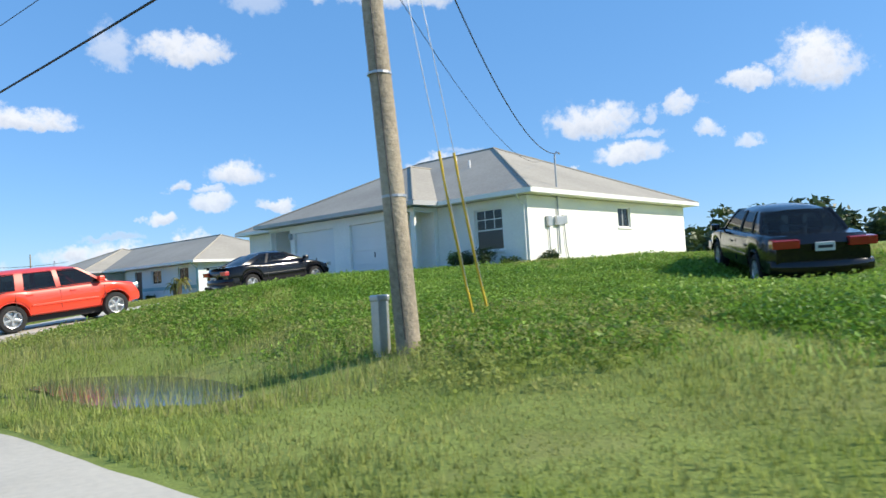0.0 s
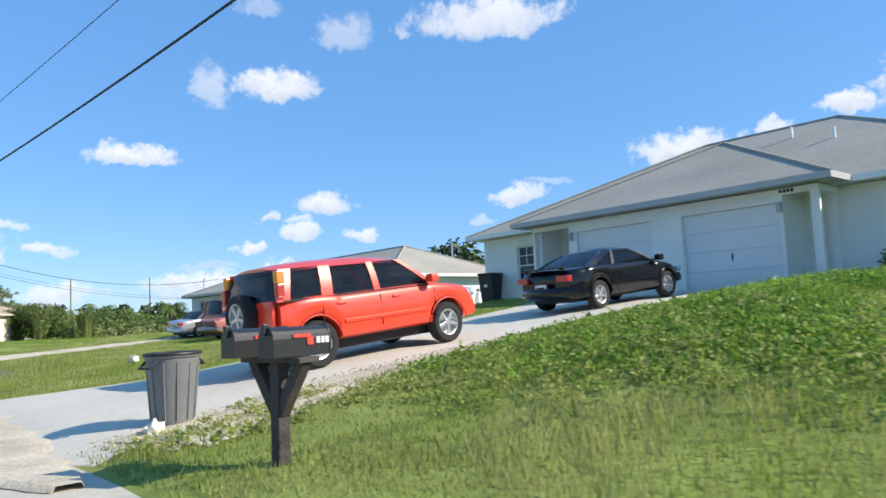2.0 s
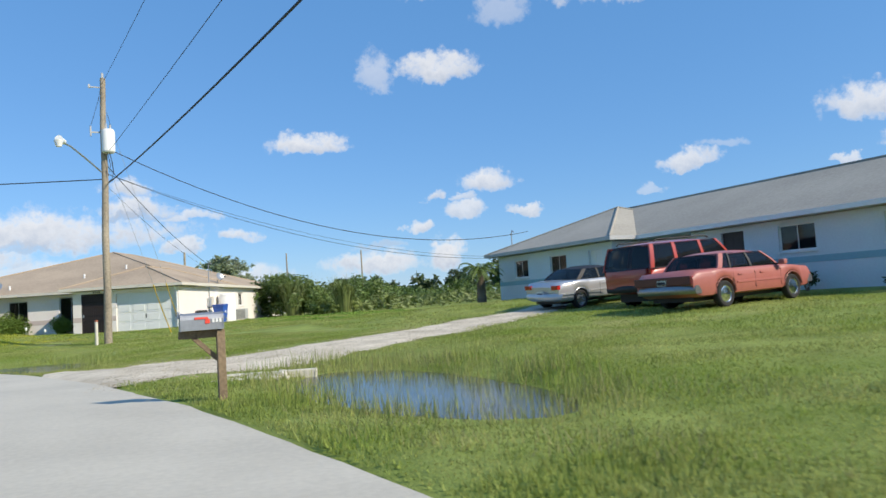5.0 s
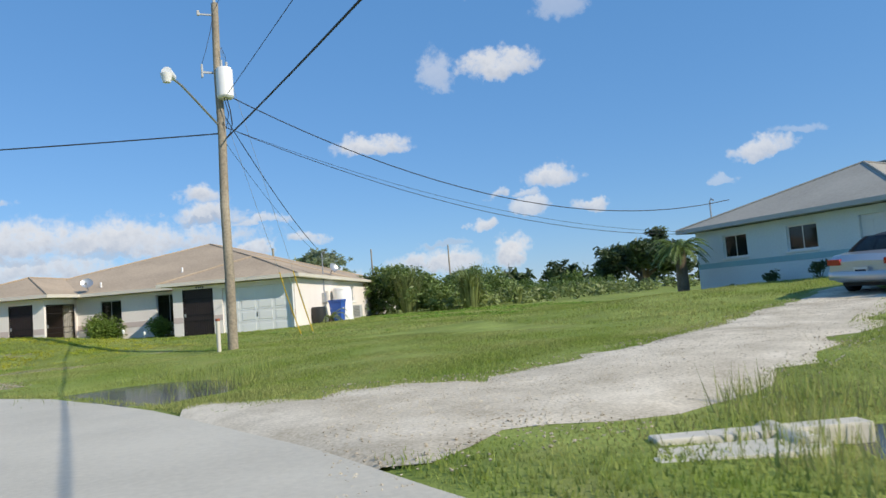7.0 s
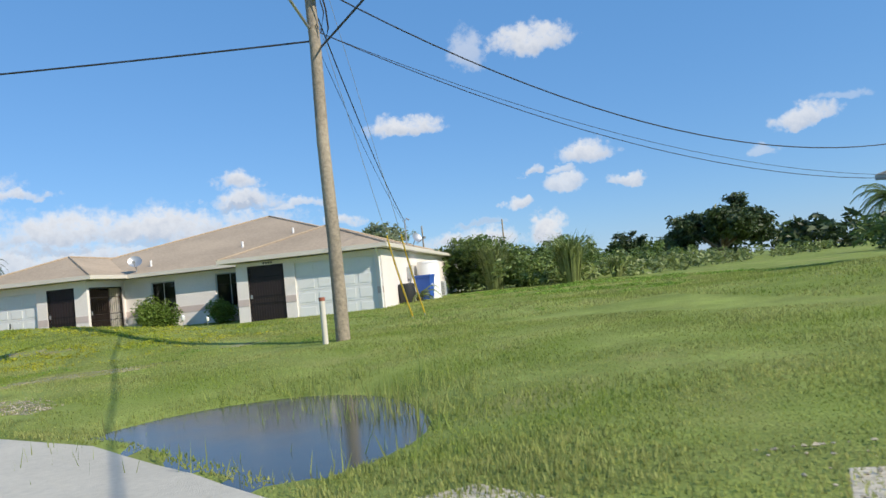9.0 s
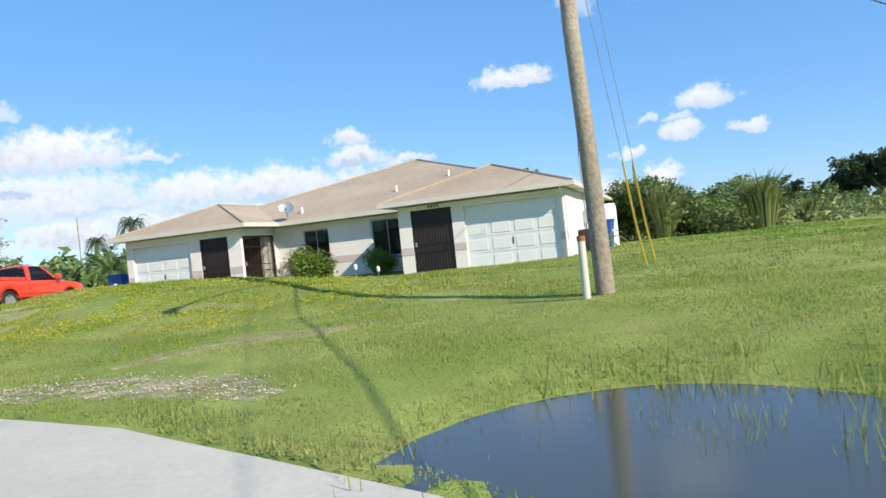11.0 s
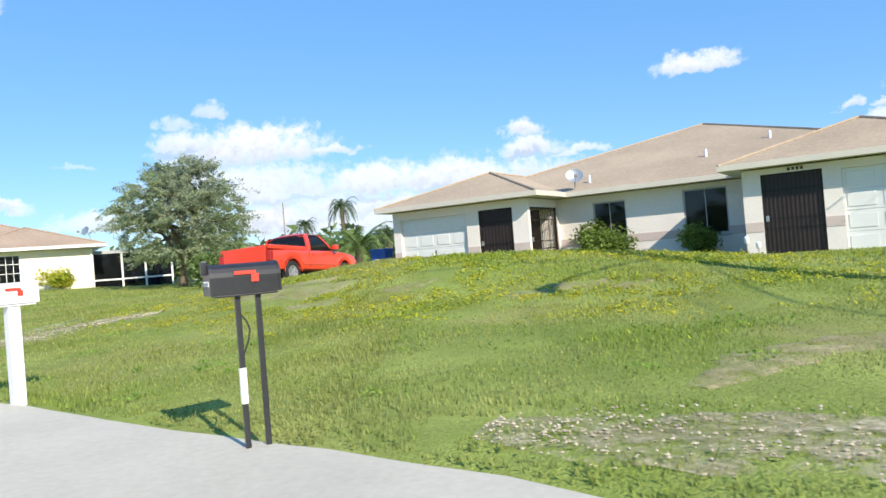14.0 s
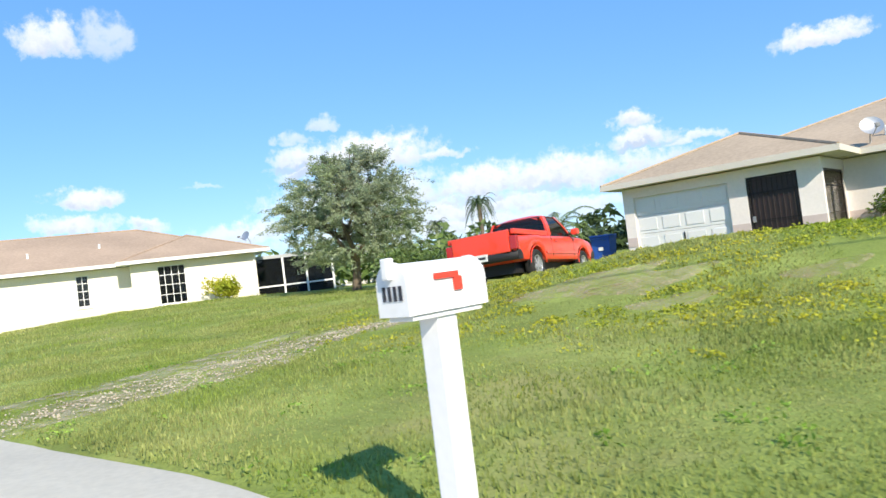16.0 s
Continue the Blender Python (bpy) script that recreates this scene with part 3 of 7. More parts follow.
ribbon("gravel_track", GRAVEL_WORN, TRACKS[1][0], [1.0, 1.6, 1.6, 1.4, 0.4], "worn gravel track through the grass", "gravel track", 0.02, 0.4, 14, 0.2)
ribbon("gravel_track", GRAVEL_WORN, TRACKS[2][0], [0.4, 0.9, 0.9, 0.2], "worn gravel track through the grass", "gravel track", 0.02, 0.4, 14, 0.2)
SOIL = [(-0.6, 58.9, 0.5), (-5.45, 62.7, 0.5), (-6.3, 62.6, 0.35), (-11.1, 65.9, 1.2), (-10.2, 65.3, 0.9), (-8.3, 64.3, 0.5), (-10.0, 64.3, 0.6), (-4.8, 62.4, 0.35)]
for x, y, r in SOIL:
    ribbon("bare_soil", SOIL_WORN, [(x - r, y + 0.3 * r), (x, y), (x + r, y + 0.2 * r)], [0.1, r, 0.1], "patch of bare sandy soil in the grass", "soil patch", 0.02, 0.5, 8, 0.12)
for rut in ([(-5.6, 56.4), (-4.9, 57.1), (-4.0, 57.5), (-2.9, 57.3), (-1.9, 57.6)],):
    ribbon("wheel_rut", SOIL_WORN, rut, [0.15] + [0.7] * (len(rut) - 2) + [0.15], "worn wheel rut of straw and soil in the lawn", "wheel rut", 0.02, 0.5, 8, 0.15)
ribbon("gravel_apron", GRAVEL, [(1.7, 16.6), (1.3, 19), (1.1, 22), (1.3, 25), (1.8, 28.5)], [0.2, 1.7, 2.2, 1.6, 0.2], "white sandy gravel washed over the road edge", "gravel", 0.05, 0.35, 10, 0.2, height=lambda x, y: np.maximum(land(x, y), road_height(x, y)))
ribbon("gravel_verge", GRAVEL, [(2.6, 17.6), (5, 18.6), (9, 19.1), (13, 19.2)], [1.2, 0.9, 0.5, 0.15], "strip of white gravel along the driveway edge", "gravel", 0.03, 0.6)


def pond(cx, cy, rx, ry, z, turn=0.0):
    s = Shape()
    n = 90
    pts = []
    for i in range(n):
        a = 2 * math.pi * i / n
        k = 1 + 0.3 * noise.noise((math.cos(a) * 1.5 + cx, math.sin(a) * 1.5, cy)) + 0.25 * noise.noise((math.cos(a) * 5 + cx, math.sin(a) * 5, cy))
        x, y = rx * k * math.cos(a), ry * k * math.sin(a)
        pts.append((cx + x * math.cos(turn) - y * math.sin(turn), cy + x * math.sin(turn) + y * math.cos(turn), z))
    s.add([(cx, cy, z)] + pts, [(0, 1 + i, 1 + (i + 1) % n) for i in range(n)])
    return tagged(part("water", s, water), "still shallow ditch water reflecting the sky", "puddle", kind="structure")


PONDS = [(4.4, 9.5, 1.2, 2.9, 0.06, 0), (4.2, 37.4, 2.2, 4.2, 0.06, 0), (-0.9, 50.3, 2.3, 2.7, 0.03, 0.4)]
for spot in PONDS:
    pond(*spot)


# ---- houses ----
def slab(s0, s1, z0, z1, holes):
    """The faces of a wall with square openings, 0.2 m thick; s along, y inward."""
    ss = sorted({s0, s1, *[h[0] for h in holes], *[h[1] for h in holes]})
    zs = sorted({z0, z1, *[h[2] for h in holes], *[h[3] for h in holes]})

    def solid(i, j):
        if not (0 <= i < len(ss) - 1 and 0 <= j < len(zs) - 1):
            return False
        s, z = (ss[i] + ss[i + 1]) / 2, (zs[j] + zs[j + 1]) / 2
        return not any(h[0] < s < h[1] and h[2] < z < h[3] for h in holes)

    out, t = Shape(), 0.2
    for i in range(len(ss) - 1):
        for j in range(len(zs) - 1):
            if not solid(i, j):
                continue
            a, b, c, d = ss[i], ss[i + 1], zs[j], zs[j + 1]
            out.add([(a, 0, c), (b, 0, c), (b, 0, d), (a, 0, d)], [(0, 1, 2, 3)])
            out.add([(a, t, c), (b, t, c), (b, t, d), (a, t, d)], [(3, 2, 1, 0)])
            for di, dj, q in ((-1, 0, [(a, 0, c), (a, 0, d), (a, t, d), (a, t, c)]), (1, 0, [(b, 0, c), (b, t, c), (b, t, d), (b, 0, d)]),
                              (0, -1, [(a, 0, c), (a, t, c), (b, t, c), (b, 0, c)]), (0, 1, [(a, 0, d), (b, 0, d), (b, t, d), (a, t, d)])):
                if not solid(i + di, j + dj):
                    out.add(q, [(0, 1, 2, 3)])
    return out


def run(a, b):
    """The place of a wall from a to b, outside on its right: x along it, y inward."""
    d = Vector((b[0] - a[0], b[1] - a[1]))
    return Matrix.Translation((a[0], a[1], 0)) @ Matrix.Rotation(math.atan2(d.y, d.x), 4, "Z"), d.length


def window(house, m, s0, s1, z0, z1, cols=2, rows=2, frame=TRIM_WHITE, half=False, blind=False, bars=False):
    """A window in its opening: frame, sash rail, muntins, panes and sill."""
    w = part("window", Shape().box(s0, s1, 0.07, 0.11, z0, z0 + 0.05).box(s0, s1, 0.07, 0.11, z1 - 0.05, z1)
             .box(s0, s0 + 0.05, 0.07, 0.11, z0 + 0.05, z1 - 0.05).box(s1 - 0.05, s1, 0.07, 0.11, z0 + 0.05, z1 - 0.05), frame, house, "framed window", m=m)
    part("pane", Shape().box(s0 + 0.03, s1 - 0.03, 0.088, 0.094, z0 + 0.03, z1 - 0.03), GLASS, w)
    lo = z0 if not half else (z0 + z1) / 2
    for i in range(1, cols):
        s = s0 + (s1 - s0) * i / cols
        part("muntin", Shape().box(s - 0.014, s + 0.014, 0.078, 0.086, lo + 0.05, z1 - 0.05), frame, w)
    for j in range(1, rows):
        z = lo + (z1 - lo) * j / rows
        part("muntin", Shape().box(s0 + 0.05, s1 - 0.05, 0.074, 0.0775, z - 0.014, z + 0.014), frame, w)
    if half:
        part("sash_rail", Shape().box(s0 + 0.05, s1 - 0.05, 0.066, 0.0735, lo - 0.025, lo + 0.025), frame, w)
    if blind:
        part("blind", Shape().box(s0 + 0.06, s1 - 0.06, 0.16, 0.165, lo, z1 - 0.05), CURTAIN, w)
    part("sill", Shape().soft(s0 - 0.06, s1 + 0.06, -0.05, 0.06, z0 - 0.07, z0 - 0.003, 0.012), frame, w)
    return w


def garage_door(house, m, s0, s1, z0, z1, plain=False):
    """A sectional door with four rows of raised panels."""
    g = part("garage_door", Shape().box(s0, s1, 0.13, 0.17, z0, z1), DOOR_WHITE, house, "white sectional garage door", m=m)
    rows, cols = 4, 4
    for j in range(rows):
        za, zb = z0 + (z1 - z0) * j / rows, z0 + (z1 - z0) * (j + 1) / rows
        part("section", Shape().soft(s0 + 0.005, s1 - 0.005, 0.108, 0.135, za + 0.006, zb - 0.006, 0.006), DOOR_WHITE, g)
        if plain:
            continue
        for i in range(cols):
            sa, sb = s0 + (s1 - s0) * i / cols, s0 + (s1 - s0) * (i + 1) / cols
            f = Shape()
            f.soft(sa + 0.08, sb - 0.08, 0.094, 0.11, za + 0.09, zb - 0.09, 0.012)
            part("panel", f, DOOR_WHITE, g)
    part("handle", Shape().box((s0 + s1) / 2 - 0.015, (s0 + s1) / 2 + 0.015, 0.085, 0.108, z0 + 0.75, z0 + 0.95), BLACK_TRIM, g)
    return g


def entry_door(house, m, s0, s1, z0, z1, mat=DOOR_WHITE, inset=0.1):
    d = part("door", Shape().soft(s0, s1, inset, inset + 0.05, z0, z1, 0.006), mat, house, "panelled entrance door", m=m)
    for j, (a, b) in enumerate(((0.1, 0.45), (0.52, 0.92))):
        for sa, sb in ((0.12, 0.45), (0.55, 0.88)):
            part("panel", Shape().soft(s0 + (s1 - s0) * sa, s0 + (s1 - s0) * sb, inset - 0.012, inset + 0.004, z0 + (z1 - z0) * a, z0 + (z1 - z0) * b, 0.01), mat, d)
    part("door_knob", Shape().soft(s0 + 0.07, s0 + 0.13, inset - 0.06, inset, z0 + 0.95, z0 + 1.02, 0.012), STEEL, d)
    return d


def iron_grille(house, m, s0, s1, z0, z1, y=0.02, dense=0.11, sheet_behind=True):
    """A security gate: frame, upright bars, cross bars and a perforated sheet."""
    g = part("security_gate", Shape().box(s0, s0 + 0.05, y, y + 0.04, z0, z1).box(s1 - 0.05, s1, y, y + 0.04, z0, z1)
             .box(s0 + 0.05, s1 - 0.05, y, y + 0.04, z0, z0 + 0.06).box(s0 + 0.05, s1 - 0.05, y, y + 0.04, z1 - 0.05, z1), IRON, house, "black iron security gate", m=m)
    n = int((s1 - s0) / dense)
    for i in range(1, n):
        s = s0 + (s1 - s0) * i / n
        part("bar", Shape().tube([(s, y + 0.02, z0 + 0.06), (s, y + 0.02, z1 - 0.05)], 0.009, 6), IRON, g)
    for k in (0.35, 0.47, 0.8):
        z = z0 + (z1 - z0) * k
        part("cross_bar", Shape().box(s0 + 0.05, s1 - 0.05, y + 0.008, y + 0.03, z - 0.015, z + 0.015), IRON, g)
    if sheet_behind:
        part("backing", Shape().box(s0 + 0.05, s1 - 0.05, y + 0.045, y + 0.05, z0 + 0.06, z1 - 0.05), DOOR_DARK, g)
    part("latch", Shape().soft(s0 + 0.06, s0 + 0.14, y - 0.03, y, z0 + 0.95, z0 + 1.1, 0.01), STEEL, g)
    return g


def hip(u0, u1, v0, v1, z, slope, deep=None):
    """A hipped roof over a rectangle, closed below."""
    w, d = u1 - u0, v1 - v0
    h = min(w, d) / 2
    top = z + h * slope
    if w >= d:
        r = [(u0 + h, (v0 + v1) / 2, top), (u1 - h, (v0 + v1) / 2, top)]
        faces = [(0, 1, 5, 4), (1, 2, 5), (2, 3, 4, 5), (3, 0, 4), (3, 2, 1, 0)]
    else:
        r = [((u0 + u1) / 2, v0 + h, top), ((u0 + u1) / 2, v1 - h, top)]
        faces = [(0, 1, 4), (1, 2, 5, 4), (2, 3, 5), (3, 0, 4, 5), (3, 2, 1, 0)]
    return Shape().add([(u0, v0, z), (u1, v0, z), (u1, v1, z), (u0, v1, z)] + r, faces), r, top


def roof(house, mat, u0, u1, v0, v1, z, slope, trim, caps=True):
    s, r, top = hip(u0, u1, v0, v1, z, slope)
    ob = part("roof", s, mat, house, "hipped shingle roof")
    t = 0.022
    edge = Shape()
    edge.box(u0 - t, u1 + t, v0 - t, v0 + 0.004, z - 0.13, z + 0.02).box(u0 - t, u1 + t, v1 - 0.004, v1 + t, z - 0.13, z + 0.02)
    edge.box(u0 - t, u0 + 0.004, v0 + 0.004, v1 - 0.004, z - 0.13, z + 0.02).box(u1 - 0.004, u1 + t, v0 + 0.004, v1 - 0.004, z - 0.13, z + 0.02)
    part("fascia", edge, trim, ob)
    part("soffit", Shape().box(u0 + 0.006, u1 - 0.006, v0 + 0.006, v1 - 0.006, z - 0.125, z - 0.11), trim, ob)
    corners = [(u0, v0, z), (u1, v0, z), (u1, v1, z), (u0, v1, z)]
    ends = [r[0], r[1], r[1], r[0]] if u1 - u0 >= v1 - v0 else [r[0], r[0], r[1], r[1]]
    for c, e in zip(corners, ends):
        part("hip_cap", Shape().tube([Vector(c) + Vector((0, 0, 0.01)), Vector(e) + Vector((0, 0, 0.01))], 0.05, 6), mat, ob)
    part("ridge_cap", Shape().tube([Vector(r[0]) + Vector((0, 0, 0.01)), Vector(r[1]) + Vector((0, 0, 0.01))], 0.05, 6), mat, ob)
    return ob


def vent(roof_ob, u, v, z, mat=TRIM_WHITE):
    part("vent_pipe", Shape().tube([(u, v, z - 0.3), (u, v, z + 0.2)], 0.05, 8), mat, roof_ob)


def downspout(house, u, v, z0, z1, mat=TRIM_WHITE, out=(0, -0.45)):
    part("downspout", Shape().tube([(u + out[0], v + out[1], z1), (u + out[0] * 0.8, v + out[1] * 0.8, z1 - 0.12), (u, v - 0.06, z1 - 0.38), (u, v - 0.06, z0 + 0.15), (u, v - 0.2, z0 + 0.05)], 0.035, 6), mat, house)


def walls(house, mat, corners, z0, z1, holes, band=None, band_z=(0, 0)):
    """Walls round a plan; holes by wall number. Gives each wall's place."""
    places = []
    for i, (a, b) in enumerate(zip(corners, corners[1:] + corners[:1])):
        m, length = run(a, b)
        c = corners[(i + 2) % len(corners)]
        turn = (b[0] - a[0]) * (c[1] - b[1]) - (b[1] - a[1]) * (c[0] - b[0])
        end = length - 0.2 if turn > 0 else length
        part("wall", slab(0, end, z0, z1, [(h[0], min(h[1], end), h[2], h[3]) for h in holes.get(i, [])]), mat, house, m=m)
        if band and i in band:
            cuts = sorted([(h[0], h[1]) for h in holes.get(i, []) if h[2] < band_z[1] and h[3] > band_z[0]])
            s = 0.0
            for c0, c1 in cuts + [(length, length)]:
                if c0 - s > 0.05:
                    part("painted_band", Shape().box(s + 0.002, c0 - 0.002, -0.012, 0.004, *band_z), band[i], house, m=m)
                s = c1
        places.append(m)
    return places


def service_mast(house, u, v, z0, z1, meters):
    part("service_mast", Shape().tube([(u, v, z0), (u, v, z1), (u + 0.08, v, z1 + 0.1), (u + 0.2, v, z1 + 0.02)], 0.032, 8), STEEL, house, "galvanised service mast")


def satellite_dish(m, label):
    d = thing("satellite_dish", m, label, "satellite dish")
    s = Shape()
    n, rings = 18, 5
    verts, faces = [(0, 0.0, 0)], []
    for r in range(1, rings + 1):
        for i in range(n):
            a = 2 * math.pi * i / n
            q = r / rings
            verts.append((0.28 * q * math.cos(a), -0.06 * q * q, 0.25 * q * math.sin(a)))
    for i in range(n):
        faces.append((0, 1 + i, 1 + (i + 1) % n))
    for r in range(rings - 1):
        for i in range(n):
            faces.append((1 + r * n + i, 1 + r * n + (i + 1) % n, 1 + (r + 1) * n + (i + 1) % n, 1 + (r + 1) * n + i))
    s.add(verts, faces, pose(0, 0, 0.55, -22, 0, 0))
    part("reflector", s, STEEL, d, "grey dish", True)
    part("mount", Shape().tube([(0, 0.25, 0), (0, 0.2, 0.3), (0, 0.04, 0.52)], 0.022, 8), STEEL, d)
    part("feed_arm", Shape().tube([(0, -0.02, 0.3), (0, -0.45, 0.5)], 0.014, 6), STEEL, d)
    part("feed_horn", Shape().soft(-0.05, 0.05, -0.52, -0.42, 0.47, 0.57, 0.015), BIN_GREY, d)
    return d


# white duplex with grey roof
A0, AZ = 1.5, 4.02
HA = thing("house", pose(17.7, 22.0, 0, 0, 0, -90), "white stucco duplex with grey hipped shingle roof and two garages", "house")
a_plan = [(-4.5, 0), (4.4, 0), (4.4, 1.2), (8.4, 1.2), (8.4, 13.0), (-8.0, 13.0), (-8.0, 1.2), (-4.5, 1.2)]
a_holes = {0: [(0.1, 1.5, A0, 3.72), (1.8, 4.4, A0, 3.55), (5.35, 7.95, A0, 3.55), (8.05, 8.8, A0, 3.72)],
           2: [(1.75, 2.95, 2.15, 3.58)], 3: [(5.9, 6.9, 2.9, 3.68)], 6: [(1.65, 2.8, 2.12, 3.5)], 1: [(0.1, 1.0, A0, 3.72)]}
A = walls(HA, WHITE_WALL, a_plan, 0.4, AZ - 0.15, a_holes)
garage_door(HA, A[0], 1.8, 4.4, A0, 3.55, True)
garage_door(HA, A[0], 5.35, 7.95, A0, 3.55, True)
for s0, s1 in ((0.2, 1.4), (8.05, 8.75)):
    part("porch_back_wall", Shape().box(s0 - 0.1, s1 + 0.05, 1.2, 1.3, A0, 3.87), WHITE_WALL, HA, m=A[0])
entry_door(HA, A[0], 0.4, 1.3, A0, A0 + 2.03, DOOR_WHITE, 1.12)
part("porch_inner_wall", Shape().box(7.98, 8.04, 0.2, 1.2, A0, 3.87), WHITE_WALL, HA, m=A[0])
part("porch_inner_wall", Shape().box(1.52, 1.58, 0.2, 1.2, A0, 3.87), WHITE_WALL, HA, m=A[0])
window(HA, A[2], 1.75, 2.95, 2.15, 3.58, 3, 2, TRIM_WHITE, True, True)
window(HA, A[3], 5.9, 6.9, 2.9, 3.68, 2, 1)
window(HA, A[6], 1.65, 2.8, 2.12, 3.5, 3, 2, TRIM_WHITE, True)
ra = roof(HA, ROOF_GREY, -8.5, 8.9, 0.75, 13.5, AZ, 0.46, TRIM_WHITE)
# street-side fascia in grey: its shade is painted into the trim
roof(HA, ROOF_GREY, -5.0, 4.85, -0.45, 12.0, AZ + 0.006, 0.46, TRIM_GREY)
vent(ra, 3.2, 4.6, 5.9)
vent(ra, 1.6, 5.6, 6.4)
downspout(HA, 8.3, 1.2, A0, AZ - 0.1)
service_mast(HA, 8.46, 2.9, 1.9, 5.3, 2)
for y0, y1, z0, z1, d in ((2.2, 2.45, 2.85, 3.2, 0.12), (2.7, 3.1, 2.9, 3.2, 0.14), (3.15, 3.4, 2.95, 3.25, 0.1)):
    part("meter_box", Shape().soft(8.4, 8.4 + d, y0, y1, z0, z1, 0.02), STEEL, HA, "grey electric meter box")
part("conduit", Shape().tube([(8.45, 2.32, 2.9), (8.45, 2.32, 2.2), (8.45, 2.45, 1.6)], 0.02, 6), STEEL, HA)
part("conduit", Shape().tube([(8.45, 3.25, 3.0), (8.45, 3.3, 2.2), (8.45, 3.45, 1.6)], 0.02, 6), STEEL, HA)
for s in (1.62, 8.0):
    part("wall_lamp", Shape().soft(s - 4.56, s - 4.44, -0.14, 0.0, 3.3, 3.55, 0.03), TRIM_GREY, HA)
part("figures", Shape().box(3.5, 3.56, -0.012, 0.0, 3.76, 3.84).box(3.59, 3.65, -0.012, 0.0, 3.76, 3.84).box(3.68, 3.74, -0.012, 0.0, 3.76, 3.84).box(3.77, 3.83, -0.012, 0.0, 3.76, 3.84), INK, HA)

# pale blue house with a blue band
B0, BZ = 0.75, 3.2
HB = thing("house", pose(20.4, 43.0, 0, 0, 0, -90), "pale blue stucco duplex with a darker blue band and grey roof", "house")
b_plan = [(-15.6, -1.4), (-7.1, -1.4), (-7.1, 1.1), (-4.3, 1.1), (-4.3, 0), (5.2, 0), (5.2, 7.5), (-15.6, 7.5)]
b_holes = {0: [(1.4, 2.55, 1.95, 2.8), (4.3, 5.5, 1.95, 2.8), (7.0, 7.9, B0, 2.8)], 2: [(0.9, 2.0, 1.9, 2.75)],
           4: [(1.35, 2.3, B0, 2.88), (3.65, 4.95, 2.02, 2.88), (7.1, 8.35, 2.05, 2.9)], 5: [(5.6, 6.1, 1.9, 2.7)]}
bb = {0: BAND_BLUE, 2: BAND_BLUE, 4: BAND_BLUE}
B = walls(HB, BLUE_WALL, b_plan, 0.2, BZ - 0.15, b_holes, bb, (1.62, 1.82))
window(HB, B[0], 1.4, 2.55, 1.95, 2.8, 2, 1)
window(HB, B[0], 4.3, 5.5, 1.95, 2.8, 2, 1)
entry_door(HB, B[0], 7.0, 7.9, B0, 2.8)
window(HB, B[2], 0.9, 2.0, 1.9, 2.75, 2, 2)
entry_door(HB, B[4], 1.35, 2.3, B0, 2.88, DOOR_DARK)
window(HB, B[4], 3.65, 4.95, 2.02, 2.88, 2, 1)
window(HB, B[4], 7.1, 8.35, 2.05, 2.9, 2, 1, TRIM_WHITE, False, True)
rb_ = roof(HB, ROOF_GREY, -16.1, 5.7, -0.55, 8.0, BZ, 0.42, TRIM_WHITE)
# forward block: fascia shade painted in with the grey trim
roof(HB, ROOF_GREY, -16.1, -6.6, -1.9, 7.6, BZ + 0.006, 0.38, TRIM_GREY)
downspout(HB, 5.1, 0.0, B0, BZ - 0.05, BAND_BLUE)
part("quoin", Shape().soft(5.0, 5.23, -0.03, 0.02, 0.3, 3.05, 0.015), BLUE_WALL, HB)
service_mast(HB, -15.5, -0.6, 1.0, 4.3, 1)
part("flue", Shape().tube([(2.5, 6.2, 3.6), (2.5, 6.2, 5.2)], 0.05, 8), STEEL, HB)

# pinkish white duplex with tan roof
C0, CZ = 0.45, 2.92
HC = thing("house", pose(2.03, 69.8, 0, 0, 0, -28), "pinkish white stucco duplex with tan hipped shingle roof", "house")
c_plan = [(-13.6, 0), (-8.5, 0), (-8.5, 2.5), (-2.3, 2.5), (-2.3, 0), (3.35, 0), (3.35, 22.5), (-13.6, 22.5)]
c_holes = {0: [(0.3, 2.9, C0, 2.5), (3.35, 4.55, C0, 2.54)], 1: [(0.15, 2.3, C0, 2.5)], 2: [(1.2, 2.3, 1.35, 2.53), (4.1, 5.4, 1.2, 2.62)],
           4: [(0.45, 1.88, C0, 2.62), (2.3, 5.4, C0, 2.56)], 5: [(10.6, 11.6, 1.6, 2.5)]}
cb = {i: BAND_PINK for i in (0, 2, 4)}
C = walls(HC, PINK_WALL, c_plan, 0.1, CZ - 0.15, c_holes, cb, (1.15, 1.4))
garage_door(HC, C[0], 0.3, 2.9, C0, 2.5)
iron_grille(HC, C[0], 3.35, 4.55, C0, 2.54)
iron_grille(HC, C[1], 0.15, 2.3, C0, 2.5, dense=0.13, sheet_behind=False)
part("porch_back_wall", Shape().box(3.2, 5.1, 2.3, 2.4, C0, 2.77), PINK_WALL, HC, m=C[0])
entry_door(HC, C[0], 3.6, 4.5, C0, C0 + 2.03, DOOR_DARK, 2.23)
part("porch_inner_wall", Shape().box(3.05, 3.12, 0.2, 2.3, C0, 2.77), PINK_WALL, HC, m=C[0])
window(HC, C[2], 1.2, 2.3, 1.35, 2.53, 2, 1, TRIM_GREY)
window(HC, C[2], 4.1, 5.4, 1.2, 2.62, 2, 1, TRIM_GREY)
iron_grille(HC, C[4], 0.45, 1.88, C0, 2.62, dense=0.1)
garage_door(HC, C[4], 2.3, 5.4, C0, 2.56)
window(HC, C[5], 10.6, 11.6, 1.6, 2.5, 2, 2)
rc = roof(HC, ROOF_TAN, -14.0, 3.7, 1.95, 23.0, CZ, 0.32, TRIM_BEIGE)
